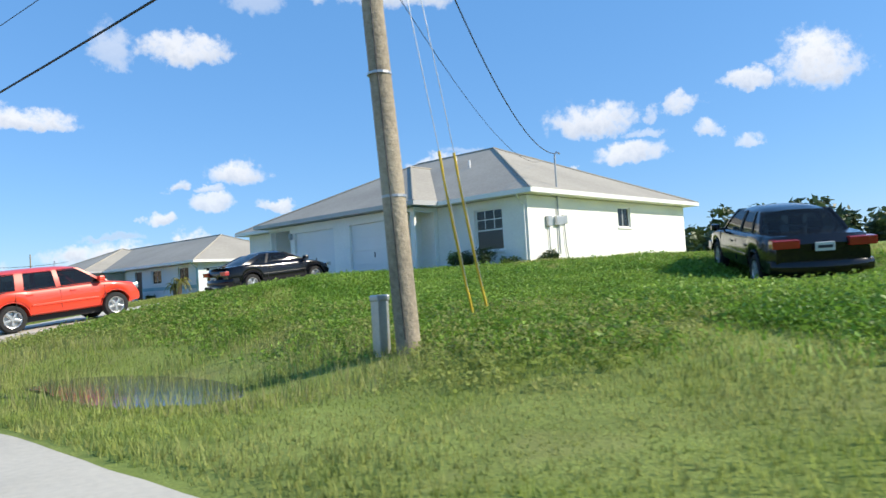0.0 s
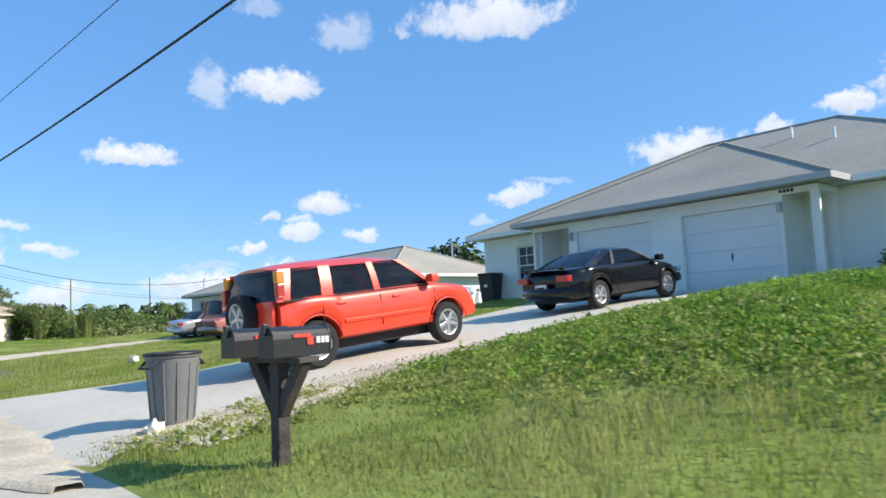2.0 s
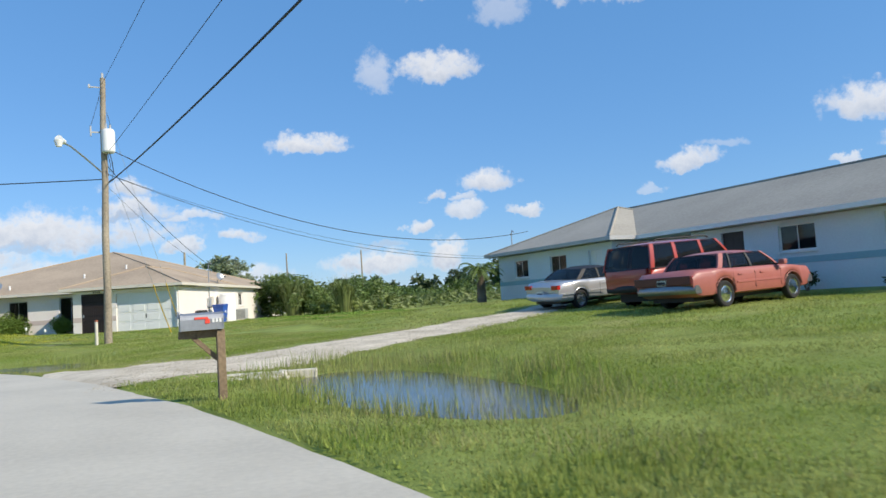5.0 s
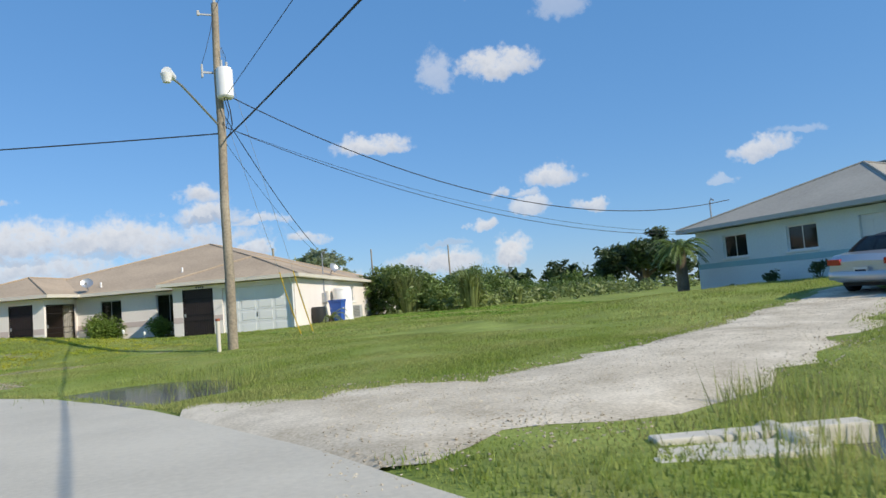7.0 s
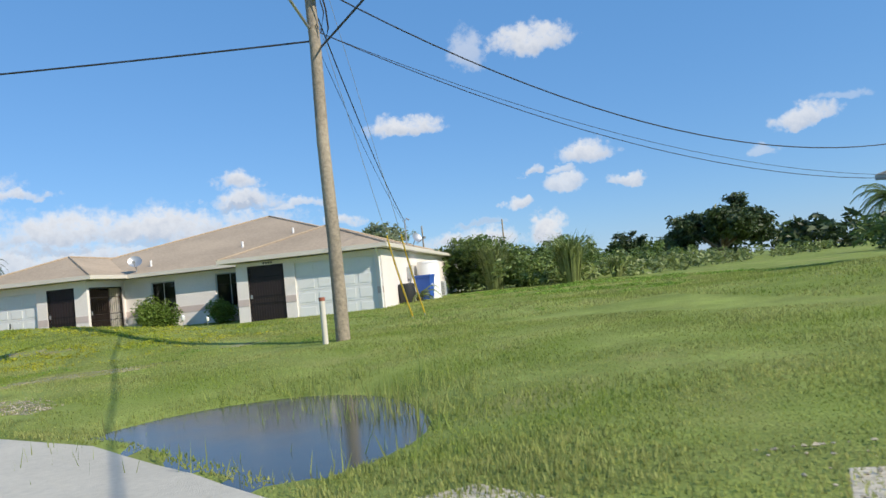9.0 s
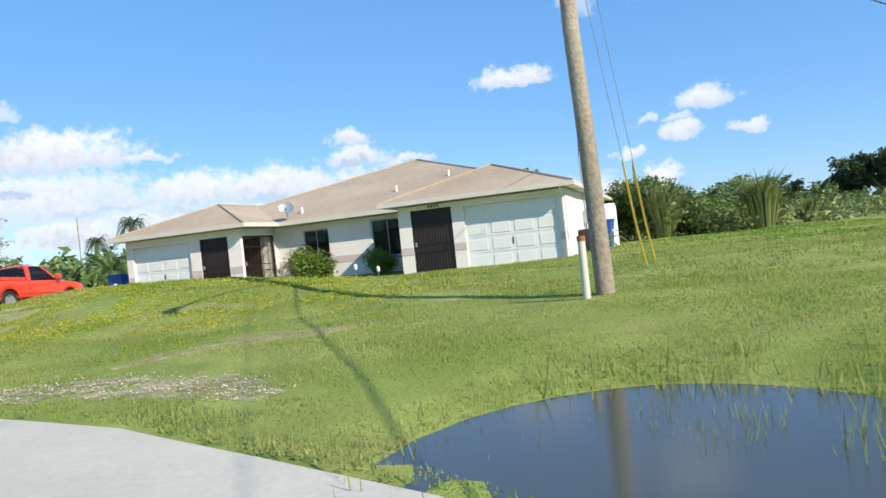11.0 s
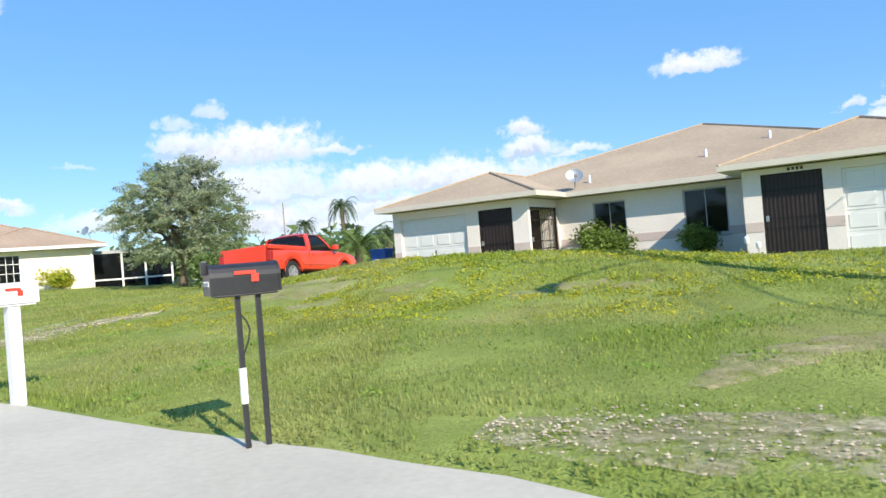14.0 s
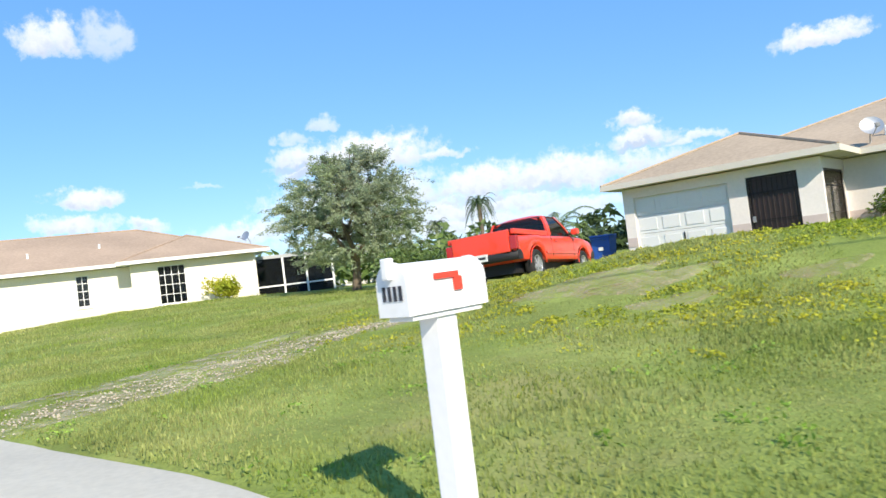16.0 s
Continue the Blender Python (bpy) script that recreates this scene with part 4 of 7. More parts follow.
roof(HC, ROOF_TAN, -14.005, -8.0, -0.45, 9.0, CZ + 0.006, 0.36, TRIM_BEIGE)
roof(HC, ROOF_TAN, -2.8, 3.695, -0.455, 9.5, CZ + 0.012, 0.36, TRIM_BEIGE)
for u, v in ((-4.0, 4.6), (-2.2, 6.2), (-7.5, 3.0)):
    vent(rc, u, v, CZ + (v - 1.95) * 0.32 + 0.05)
downspout(HC, 3.27, 0.0, C0, CZ - 0.05, TRIM_WHITE)
service_mast(HC, 3.42, 4.6, 1.4, 4.1, 1)
part("meter_box", Shape().soft(3.35, 3.5, 4.3, 4.7, 1.6, 2.1, 0.02), STEEL, HC, "grey electric meter box")
part("meter_box", Shape().soft(3.35, 3.5, 4.9, 5.2, 1.6, 2.2, 0.02), TRIM_BEIGE, HC)
part("figures", Shape().box(-1.2, -1.14, -0.012, 0.0, 2.66, 2.74).box(-1.1, -1.04, -0.012, 0.0, 2.66, 2.74).box(-1.0, -0.94, -0.012, 0.0, 2.66, 2.74).box(-0.9, -0.84, -0.012, 0.0, 2.66, 2.74), INK, HC)
mc = HC.matrix_basis
satellite_dish(mc @ pose(-7.7, 2.15, CZ - 0.02, 0, 0, 25), "grey satellite dish on the tan roof edge")
satellite_dish(mc @ pose(3.55, 6.2, CZ - 0.05, 0, 0, 60), "grey satellite dish on the tan roof edge")

# cream house with a screened porch
D0, DZ = 0.75, 3.2
HD = thing("house", pose(-30.2, 86.1, 0, 0, 0, 36.87), "cream stucco house with rusty tan roof and screened porch", "house")
d_plan = [(-15, 0), (-2.3, 0.0), (-2.3, -0.9), (3.3, -0.9), (3.3, 10), (-15, 10)]
d_holes = {0: [(10.4, 10.95, 1.42, 2.86)], 2: [(1.12, 2.35, 1.1, 2.9)]}
D = walls(HD, CREAM_WALL, d_plan, 0.1, DZ - 0.15, d_holes)
window(HD, D[0], 10.4, 10.95, 1.42, 2.86, 2, 4)
window(HD, D[2], 1.12, 2.35, 1.1, 2.9, 4, 4)
rd = roof(HD, ROOF_RUST, -15.5, 3.85, -0.55, 10.5, DZ, 0.36, TRIM_WHITE)
roof(HD, ROOF_RUST, -2.85, 3.9, -1.45, 6.0, DZ + 0.006, 0.36, TRIM_WHITE)
vent(rd, -3.5, 2.2, 4.2)
vent(rd, -6.5, 1.6, 4.0)
downspout(HD, 3.2, -0.9, D0, DZ - 0.05, TRIM_WHITE)
porch = part("screened_porch", Shape().box(3.35, 7.6, 0.6, 9.5, DZ - 0.45, DZ - 0.28), TRIM_GREY, HD, "dark screened porch with white rails")
for u, v in ((3.45, 0.65), (4.9, 0.65), (6.1, 0.65), (7.5, 0.65), (7.5, 3.5), (7.5, 6.5), (7.5, 9.3)):
    part("post", Shape().box(u - 0.05, u + 0.05, v - 0.05, v + 0.05, 0.2, DZ - 0.45), TRIM_WHITE if v < 1 and u > 4 else TRIM_GREY, porch)
part("rail", Shape().box(3.5, 7.45, 0.62, 0.68, 1.3, 1.38).box(7.47, 7.53, 0.7, 9.2, 1.3, 1.38), TRIM_WHITE, porch)
part("screen", Shape().box(3.5, 7.45, 0.645, 0.652, 0.3, 1.29).box(3.5, 7.45, 0.645, 0.652, 1.39, DZ - 0.46).box(7.495, 7.502, 0.7, 9.2, 0.3, DZ - 0.46), SCREEN, porch, "dark insect screen")
part("porch_dark_wall", Shape().box(3.35, 7.4, 9.4, 9.5, 0.2, DZ - 0.46), DOOR_DARK, porch)
md = HD.matrix_basis
satellite_dish(md @ pose(3.3, 1.0, 3.5, 0, 0, -60), "grey satellite dish on the rusty roof")

# ---- poles and wires ----
def pole(name, x, y, height, lean, label, radius=0.17):
    z = float(land(x, y))
    p = thing(name, pose(x, y, z - 0.05), label, "utility pole", "street poles")
    pts = [(lean[0] * k, lean[1] * k, height * k) for k in (0, 0.2, 0.4, 0.6, 0.8, 1.0)]
    pts = [(a + 0.02 * math.sin(c * 1.3), b, c) for a, b, c in pts]
    part("shaft", Shape().tube(pts, [radius * (1 - 0.06 * i) for i in range(6)], 14), POLE_WOOD, p, "weathered grey-brown wooden pole", True)
    return p


P1, P2 = (5.94, 6.11), (1.10, 56.58)
LEAN1, LEAN2 = (-0.19, 0.52), (0.11, 0.80)
pole_near = pole("utility_pole", *P1, 10.5, LEAN1, "tall weathered wooden utility pole in the grass", 0.15)
part("insulator_pin", Shape().soft(LEAN1[0] - 0.05, LEAN1[0] + 0.05, LEAN1[1] - 0.05, LEAN1[1] + 0.05, 10.4, 10.65, 0.03), TRIM_GREY, pole_near)
part("wire_bracket", Shape().soft(-0.3, 0.05, 0.26, 0.34, 5.8, 5.88, 0.01), STEEL, pole_near)
part("ground_wire", Shape().tube([(-0.13 + LEAN1[0] * k, -0.09 + LEAN1[1] * k, 10.5 * k) for k in (0.02, 0.25, 0.5, 0.76)], 0.008, 5), CABLE, pole_near)
for z_ in (1.9, 3.4):
    part("steel_band", Shape().tube([(LEAN1[0] * z_ / 10.5 + 0.02 * math.sin(z_ * 1.3), LEAN1[1] * z_ / 10.5, z_), (LEAN1[0] * z_ / 10.5 + 0.02 * math.sin(z_ * 1.3), LEAN1[1] * z_ / 10.5, z_ + 0.03)], 0.152, 14), STEEL, pole_near, "thin steel band")
pole_far = pole("utility_pole", *P2, 10.0, LEAN2, "tall weathered wooden pole carrying a white transformer", 0.14)
UP = {z_: Matrix.Translation((LEAN2[0] * z_ / 10, LEAN2[1] * z_ / 10, 0)) for z_ in (6.6, 7.5, 9.6)}
can_ = part("transformer", Shape().tube([(0.14, -0.3, 7.05), (0.14, -0.3, 7.1), (0.14, -0.3, 7.85), (0.14, -0.3, 7.92)], [0.19, 0.23, 0.23, 0.2], 16), TRIM_WHITE, pole_far, "white transformer can", True, UP[7.5])
part("bushing", Shape().tube([(0.07, -0.3, 7.9), (0.07, -0.3, 8.15)], 0.035, 8).tube([(0.21, -0.3, 7.9), (0.21, -0.3, 8.1)], 0.035, 8), TRIM_GREY, can_)
part("lifting_lug", Shape().box(-0.07, -0.04, -0.33, -0.27, 7.6, 7.72).box(0.33, 0.36, -0.33, -0.27, 7.6, 7.72), TRIM_GREY, can_)
part("bracket", Shape().box(0.06, 0.16, -0.16, -0.06, 7.2, 7.3).box(0.06, 0.16, -0.16, -0.06, 7.65, 7.75), STEEL, pole_far, m=UP[7.5])
part("cutout", Shape().soft(-0.46, -0.40, -0.05, 0.03, 7.72, 8.1, 0.02).box(-0.43, -0.1, -0.02, 0.02, 7.85, 7.9), TRIM_GREY, pole_far, m=UP[7.5])
part("jumper_wire", Shape().tube([(-0.43, -0.02, 8.1), (-0.3, -0.12, 8.5), (-0.14, -0.12, 9.1), (-0.05, -0.08, 9.6)], 0.008, 5).tube([(0.21, -0.3, 8.1), (0.2, -0.2, 8.3), (0.12, -0.1, 8.6)], 0.008, 5), CABLE, pole_far, m=UP[7.5])
part("drip_loop", Shape().tube([(0.18, -0.25, 7.05), (0.26, -0.2, 6.7), (0.3, -0.1, 6.35), (0.24, 0.0, 6.1), (0.14, 0.05, 6.0)], 0.018, 6).tube([(0.1, -0.28, 7.05), (0.2, -0.28, 6.6), (0.12, -0.2, 6.2), (0.05, -0.15, 6.4)], 0.014, 6), CABLE, pole_far, m=UP[6.6])
arm = part("lamp_arm", Shape().tube([(-0.1, -0.1, 6.35), (-0.6, -0.9, 6.65), (-1.1, -1.8, 6.9), (-1.35, -2.3, 6.92)], 0.03, 8), STEEL, pole_far, "steel street lamp arm", True, UP[6.6])
part("lamp_head", Shape().tube([(-1.3, -2.2, 6.95), (-1.45, -2.55, 6.97)], [0.09, 0.13], 12).tube([(-1.45, -2.5, 6.93), (-1.45, -2.5, 6.72)], [0.15, 0.09], 12), TRIM_WHITE, arm, "white lamp head", True)
part("insulator_pin", Shape().soft(-0.04, 0.04, -0.04, 0.04, 9.98, 10.2, 0.02).box(-0.45, -0.1, -0.02, 0.02, 9.62, 9.66).soft(-0.5, -0.42, -0.04, 0.04, 9.6, 9.74, 0.015), TRIM_GREY, pole_far, m=UP[9.6])


def wire(name, a, b, sag, r=0.012, label="black overhead cable between poles"):
    a, b = Vector(a), Vector(b)
    pts = [a.lerp(b, k / 24) - Vector((0, 0, sag * 4 * (k / 24) * (1 - k / 24))) for k in range(25)]
    return tagged(part(name, Shape().tube(pts, r, 5), CABLE), label, "cable", "overhead cables")


zp1, zp2 = float(land(*P1)), float(land(*P2))


def on_near(z_):
    return P1[0] + LEAN1[0] * (z_ - zp1) / 10.5, P1[1] + LEAN1[1] * (z_ - zp1) / 10.5, z_


def on_far(z_, out=0.13):
    return P2[0] + out + LEAN2[0] * (z_ - zp2) / 10, P2[1] + LEAN2[1] * (z_ - zp2) / 10, z_


SERVICE = "black service cable from pole to house"
wire("cable", on_near(6.35), on_far(6.28), 0.71, 0.022)
wire("cable", on_near(7.51), on_far(7.45), 0.33, 0.009)
wire("cable", on_near(10.6), on_far(10.15, 0), 0.45, 0.008)
wire("cable", on_near(6.35), (8.0, -45, 7.2), 0.6, 0.022)
wire("cable", on_far(6.42, 0), (-32, 68, 7.3), 0.4, 0.02)
wire("cable", on_far(7.6), (20.8, 58.5, 4.35), 1.58, 0.016, SERVICE)
wire("cable", on_far(6.6), (19.9, 58.6, 3.05), 0.97, 0.010, SERVICE)
wire("cable", on_far(6.6), (20.1, 58.6, 3.10), 0.97 - 0.12, 0.007, SERVICE)
cm = mc @ Vector((3.35, 5.00, 4.1))
wire("cable", on_far(6.9), cm, 0.3, 0.014, SERVICE)
wire("cable", on_far(6.1), (cm.x + 0.1, cm.y, cm.z - 0.3), 0.3, 0.006, SERVICE)
am = HA.matrix_basis @ Vector((8.5, 2.9, 5.35))
wire("cable", on_near(8.29), am, 1.36, 0.014, SERVICE)
wire("cable", on_near(5.4), (24.67, 16.91, 5.95), 0.8, 0.006, SERVICE)


def guy(base, top, label):
    """A stay wire with its yellow guard over the lower end."""
    a, b = Vector(base), Vector(top)
    d = (b - a).normalized()
    g = thing("guy_wire", Matrix.Translation(a), label, "guy wire", "guy wires")
    part("strand", Shape().tube([d * 0.02, b - a], 0.006, 5), STEEL, g)
    side = d.cross(Vector((0, 0, 1))).normalized()
    bend = [d * (2.45 * k) + side * (0.03 * math.sin(k * 3)) for k in (0.02, 0.2, 0.4, 0.6, 0.8, 1.0)]
    part("guard", Shape().tube(bend, 0.02, 8), YELLOW, g, "yellow plastic guard", True)
    part("anchor_eye", Shape().tube([(0, 0, -0.05), d * 0.12], 0.015, 6), STEEL, g)
    return g


guy((7.85, 6.7, float(land(7.85, 6.7))), on_near(zp1 + 8.5), "yellow guarded stay wire of the near pole")
guy((8.3, 6.8, float(land(8.3, 6.8))), on_near(zp1 + 10.0), "yellow guarded stay wire of the near pole")
guy((3.7, 60.5, float(land(3.7, 60.5))), on_far(zp2 + 7.0, 0), "yellow guarded stay wire of the far pole")
guy((4.25, 61.2, float(land(4.25, 61.2))), on_far(zp2 + 9.0, 0), "yellow guarded stay wire of the far pole")

marker = thing("cable_marker", pose(5.86, 6.50, float(land(5.86, 6.50)) - 0.05), "grey plastic cable pedestal beside the pole", "utility marker")
part("body", Shape().soft(-0.09, 0.09, -0.07, 0.07, 0, 0.72, 0.02), STEEL, marker)
part("cap", Shape().soft(-0.1, 0.1, -0.08, 0.08, 0.7, 0.78, 0.02), STEEL, marker)
pipe = thing("marker_pipe", pose(0.72, 56.35, float(land(0.72, 56.35)) - 0.05), "white plastic marker pipe with a rusty top", "utility marker")
part("pipe", Shape().tube([(0, 0, 0), (0, 0, 0.86)], 0.055, 12), TRIM_BEIGE, pipe, smooth=True)
part("cap", Shape().tube([(0, 0, 0.86), (0, 0, 0.93)], 0.06, 12), TERRACOTTA, pipe, smooth=True)

# ---- vehicles ----
def lathe(profile, sides, m=None):
    """A ring from a profile of (radius, y) round the y axis."""
    s, n = Shape(), len(profile)
    verts = [(r * math.cos(2 * math.pi * i / sides), y, r * math.sin(2 * math.pi * i / sides)) for i in range(sides) for r, y in profile]
    faces = [(i * n + j, i * n + j + 1, ((i + 1) % sides) * n + j + 1, ((i + 1) % sides) * n + j) for i in range(sides) for j in range(n - 1)]
    return s.add(verts, faces, m)


def wheel_meshes(r, width, rim_mat, spokes=5, hub=False):
    """Tyre, rim and spoke meshes; the outer face looks to -y."""
    h = width / 2
    tyre = lathe([(r * 0.62, -h * 0.8), (r * 0.70, -h), (r * 0.90, -h), (r * 0.975, -h * 0.8), (r, -h * 0.45), (r, h * 0.45), (r * 0.975, h * 0.8), (r * 0.9, h), (r * 0.62, h * 0.9)], 32).mesh("tyre", TYRE, True)
    rim = lathe([(r * 0.66, -h * 0.78), (r * 0.63, -h * 0.86), (r * 0.585, -h * 0.8), (r * 0.56, -h * 0.2), (r * 0.5, h * 0.1), (0.001, h * 0.1)], 32).mesh("rim", rim_mat, True)
    sp = Shape()
    sp.tube([(0, -h * 0.80, 0), (0, -h * 0.2, 0)], r * 0.15, 14)
    if hub:
        sp = lathe([(r * 0.58, -h * 0.72), (r * 0.5, -h * 0.84), (r * 0.36, -h * 0.76), (r * 0.2, -h * 0.92), (0.001, -h * 0.95)], 32)
    else:
        for i in range(spokes):
            sp.soft(r * 0.08, r * 0.6, -h * 0.72, -h * 0.45, -r * 0.085, r * 0.085, 0.008, Matrix.Rotation(2 * math.pi * i / spokes + 0.3, 4, "Y"))
    return tyre, rim, sp.mesh("spokes", rim_mat, hub)


def car(label, m, paint, c):
    """A car from its numbers; x ahead, y to its left, wheels on z = 0."""
    L, W, base, R = c["length"], c["width"], c["wheelbase"], c["tyre"]
    v = thing("car", m, label, c.get("category", "car"), "parked vehicles")
    fx = base / 2 + c.get("shift", 0)
    rx = -base / 2 + c.get("shift", 0)
    arch = R + 0.07
    bow = c.get("bow", 0.14)
    px, pz = zip(*c["top"])
    stations = set(np.linspace(-L / 2, L / 2, 30))
    for w in (fx, rx):
        stations |= {w + arch * math.cos(a) for a in np.linspace(0, math.pi, 15)}
    stations = sorted(x for x in stations if -L / 2 <= x <= L / 2)
    frac = (0, 0, 0.06, 0.20, 0.42, 0.66, 0.84, 0.94, 0.985, 1.0, 1.0)
    wide = (0, 0.84, 0.95, 0.985, 1.0, 1.0, 0.985, 0.955, 0.90, 0.6, 0)
    ring = [(w, f) for w, f in zip(wide, frac)]
    verts, faces = [], []
    n = 2 * len(ring) - 2
    for x in stations:
        e = abs(2 * x / L)
        hw = W / 2 * (1 - c.get("nose", 0.14) * max(0, (e - 0.62) / 0.38) ** 2)
        zb = c["sill"] + 0.16 * max(0, (e - 0.88) / 0.12) ** 2
        for w in (fx, rx):
            if abs(x - w) < arch:
                zb = max(zb, R + math.sqrt(max(0, arch ** 2 - (x - w) ** 2)))
        zt = max(float(np.interp(x, px, pz)), zb + 0.02)
        half = [(w * hw, zb + (zt - zb) * f + (0.015 if w == 0 and f > 0.5 else 0)) for w, f in ring]
        end, sg = max(0, (e - 0.55) / 0.45) ** 2, 1 if x > 0 else -1
        bent = [(x - sg * end * (bow * (y / (W / 2)) ** 2 + 0.10 * abs(f - 0.45) ** 2), y, z) for (y, z), (_, f) in zip(half, ring)]
        verts += bent + [(x_, -y, z) for x_, y, z in bent[-2:0:-1]]
    for i in range(len(stations) - 1):
        faces += [(i * n + j, i * n + (j + 1) % n, (i + 1) * n + (j + 1) % n, (i + 1) * n + j) for j in range(n)]
    faces += [tuple(range(n)), tuple(range((len(stations) - 1) * n, len(stations) * n))]
    part("body", Shape().add(verts, faces), paint, v, c.get("body_label", ""), True)
    part("underbody", Shape().box(-L / 2 + 0.35, L / 2 - 0.35, -W * 0.33, W * 0.33, 0.2, max(pz) * 0.62), BLACK_TRIM, v)

    # cabin: pillars, roof and panes
    zb_, zr = c["belt"], c["height"]
    wb, wr = W / 2 * c.get("belt_width", 0.92), W / 2 * c.get("roof_width", 0.76)
    pil = c["pillars"]          # (x at the belt, x at the roof, thickness, dark?)
    rail = c.get("rail", 0.09)
    zroof = zr - rail
    levels = np.linspace(0, 1, 7)

    def skin(xb, xr, k, inset=0.0):
        """x, half width and height on the cabin's curved side."""
        z = zb_ - 0.04 + (zroof + 0.05 - zb_) * k
        return xb + (xr - xb) * (0.82 * k + 0.18 * k * k), wb + (wr - wb) * (0.35 * k + 0.65 * k * k) - inset, z

    for side in (1, -1):
        for xb, xr, t, tone in pil:
            p, f = [], []
            for i, k in enumerate(levels):
                x, y, z = skin(xb, xr, k)
                p += [(x - t / 2, side * y, z), (x + t / 2, side * y, z), (x + t / 2, side * (y - 0.05), z), (x - t / 2, side * (y - 0.05), z)]
                if i:
                    f += [(4 * i - 4 + q, 4 * i - 4 + (q + 1) % 4, 4 * i + (q + 1) % 4, 4 * i + q) for q in range(4)]
            n4 = len(p) - 4
            part("pillar", Shape().add(p, f + [(3, 2, 1, 0), (n4, n4 + 1, n4 + 2, n4 + 3)]), BLACK_TRIM if tone else paint, v, smooth=True)
        for (xb, xr, t, _), (xb2, xr2, t2, _) in zip(pil, pil[1:]):
            p = []
            for k in levels:
                (x, y, z), (x2, _y, _z) = skin(xb, xr, k, 0.018), skin(xb2, xr2, k)
                p += [(x + t * 0.45, side * y, z), (x2 - t2 * 0.45, side * y, z)]
            part("side_window", Shape().add(p, [(2 * i, 2 * i + 1, 2 * i + 3, 2 * i + 2) for i in range(len(levels) - 1)]), CAR_GLASS, v, smooth=True)
    (xd, xdr, td, _), (xa, xar, ta, _) = pil[0], pil[-1]
    for name, label_, xb, xr, out in (("rear_window", "tinted rear window", xd - td * 0.35, xdr - td * 0.35, -1), ("windscreen", "windscreen", xa + ta * 0.35, xar + ta * 0.35, 1)):
        p, cols = [], 9
        for k in levels:
            x, y, z = skin(xb, xr, k, 0.03)
            p += [(x + out * 0.07 * (1 - q * q), q * y, z) for q in np.linspace(-1, 1, cols)]
        part(name, Shape().add(p, [(i * cols + q, i * cols + q + 1, i * cols + cols + q + 1, i * cols + cols + q) for i in range(len(levels) - 1) for q in range(cols - 1)]), CAR_GLASS, v, label_, True)
    rv, rf, cols = [], [], 9
    rows_ = np.linspace(0, 1, 9)
    for k in rows_:
        x = (xdr - 0.1) + (xar - xdr + 0.2) * k
        edge = 1 - 0.06 * abs(2 * k - 1) ** 3
        for j in range(cols):
            q = 2 * j / (cols - 1) - 1
            rv.append((x, (wr + 0.015) * edge * q, zr - (rail + 0.005) * abs(q) ** 3.5 - 0.07 * abs(2 * k - 1) ** 3))
        for j in range(cols):
            q = 1 - 2 * j / (cols - 1)
            rv.append((x, (wr - 0.01) * edge * q, zr - rail - 0.015 - 0.02 * abs(2 * k - 1) ** 3))
    rn = 2 * cols
    for i in range(len(rows_) - 1):
        rf += [(i * rn + j, i * rn + (j + 1) % rn, (i + 1) * rn + (j + 1) % rn, (i + 1) * rn + j) for j in range(rn)]
    rf += [tuple(range(rn)), tuple(range((len(rows_) - 1) * rn, len(rows_) * rn))]
    part("roof", Shape().add(rv, rf), c.get("roof_paint", paint), v, c.get("roof_label", ""), True)
    for side in (1, -1):
        part("belt_moulding", Shape().box(pil[0][0], pil[-1][0], min(side * wb, side * (wb + 0.012)), max(side * wb, side * (wb + 0.012)), zb_ - 0.045, zb_ - 0.02), BLACK_TRIM, v)

    # wheels
    tyre, rim, sp = wheel_meshes(R, c.get("tread", 0.2), c.get("rim", ALLOY), c.get("spokes", 5), c.get("hub", False))
    yw = W / 2 - c.get("tread", 0.2) / 2 - 0.015
    for x in (fx, rx):
        for side in (-1, 1):
            w = part("wheel", tyre, None, v, "road wheel", m=Matrix.Translation((x, side * yw, R)) @ Matrix.Rotation(0 if side < 0 else math.pi, 4, "Z"))
            part("rim", rim, None, w)
            part("spokes", sp, None, w)

    # ends, lamps, mirrors, handles
    h0 = c["bumper"]
    for name, sg, label_ in (("rear_bumper", -1, c.get("bumper_label", "")), ("front_bumper", 1, "")):
        p, f, sec = [], [], ((-0.16, 0.0), (0.03, 0.0), (0.065, 0.04), (0.075, 0.10), (0.06, 0.16), (0.03, 0.2), (-0.16, 0.2))
        for i, q in enumerate(np.linspace(-1, 1, 15)):
            reach = L / 2 - (bow + 0.04) * q * q - 0.05 * q ** 8
            p += [(sg * (reach + dx), q * W / 2 * 0.955, h0 + dz) for dx, dz in sec]
            if i:
                f += [(7 * i - 7 + r, 7 * i - 7 + (r + 1) % 7, 7 * i + (r + 1) % 7, 7 * i + r) for r in range(7)]
        part(name, Shape().add(p, f + [tuple(range(7)), tuple(range(98, 105))]), c.get("bumper_mat", paint), v, label_, True)
    for side in (-1, 1):
        x0, x1, y0, y1, z0, z1 = c["tail"]
        lo, hi = sorted((side * y0, side * y1))
        part("tail_lamp", Shape().soft(x0, x1, lo, hi, z0, z1, 0.015), c.get("tail_mat", LAMP_RED), v, "red tail lamp")
        if "amber" in c:
            x0, x1, y0, y1, z0, z1 = c["amber"]
            lo, hi = sorted((side * y0, side * y1))
            part("indicator_lamp", Shape().soft(x0, x1, lo, hi, z0, z1, 0.015), LAMP_AMBER, v, "amber indicator lamp")
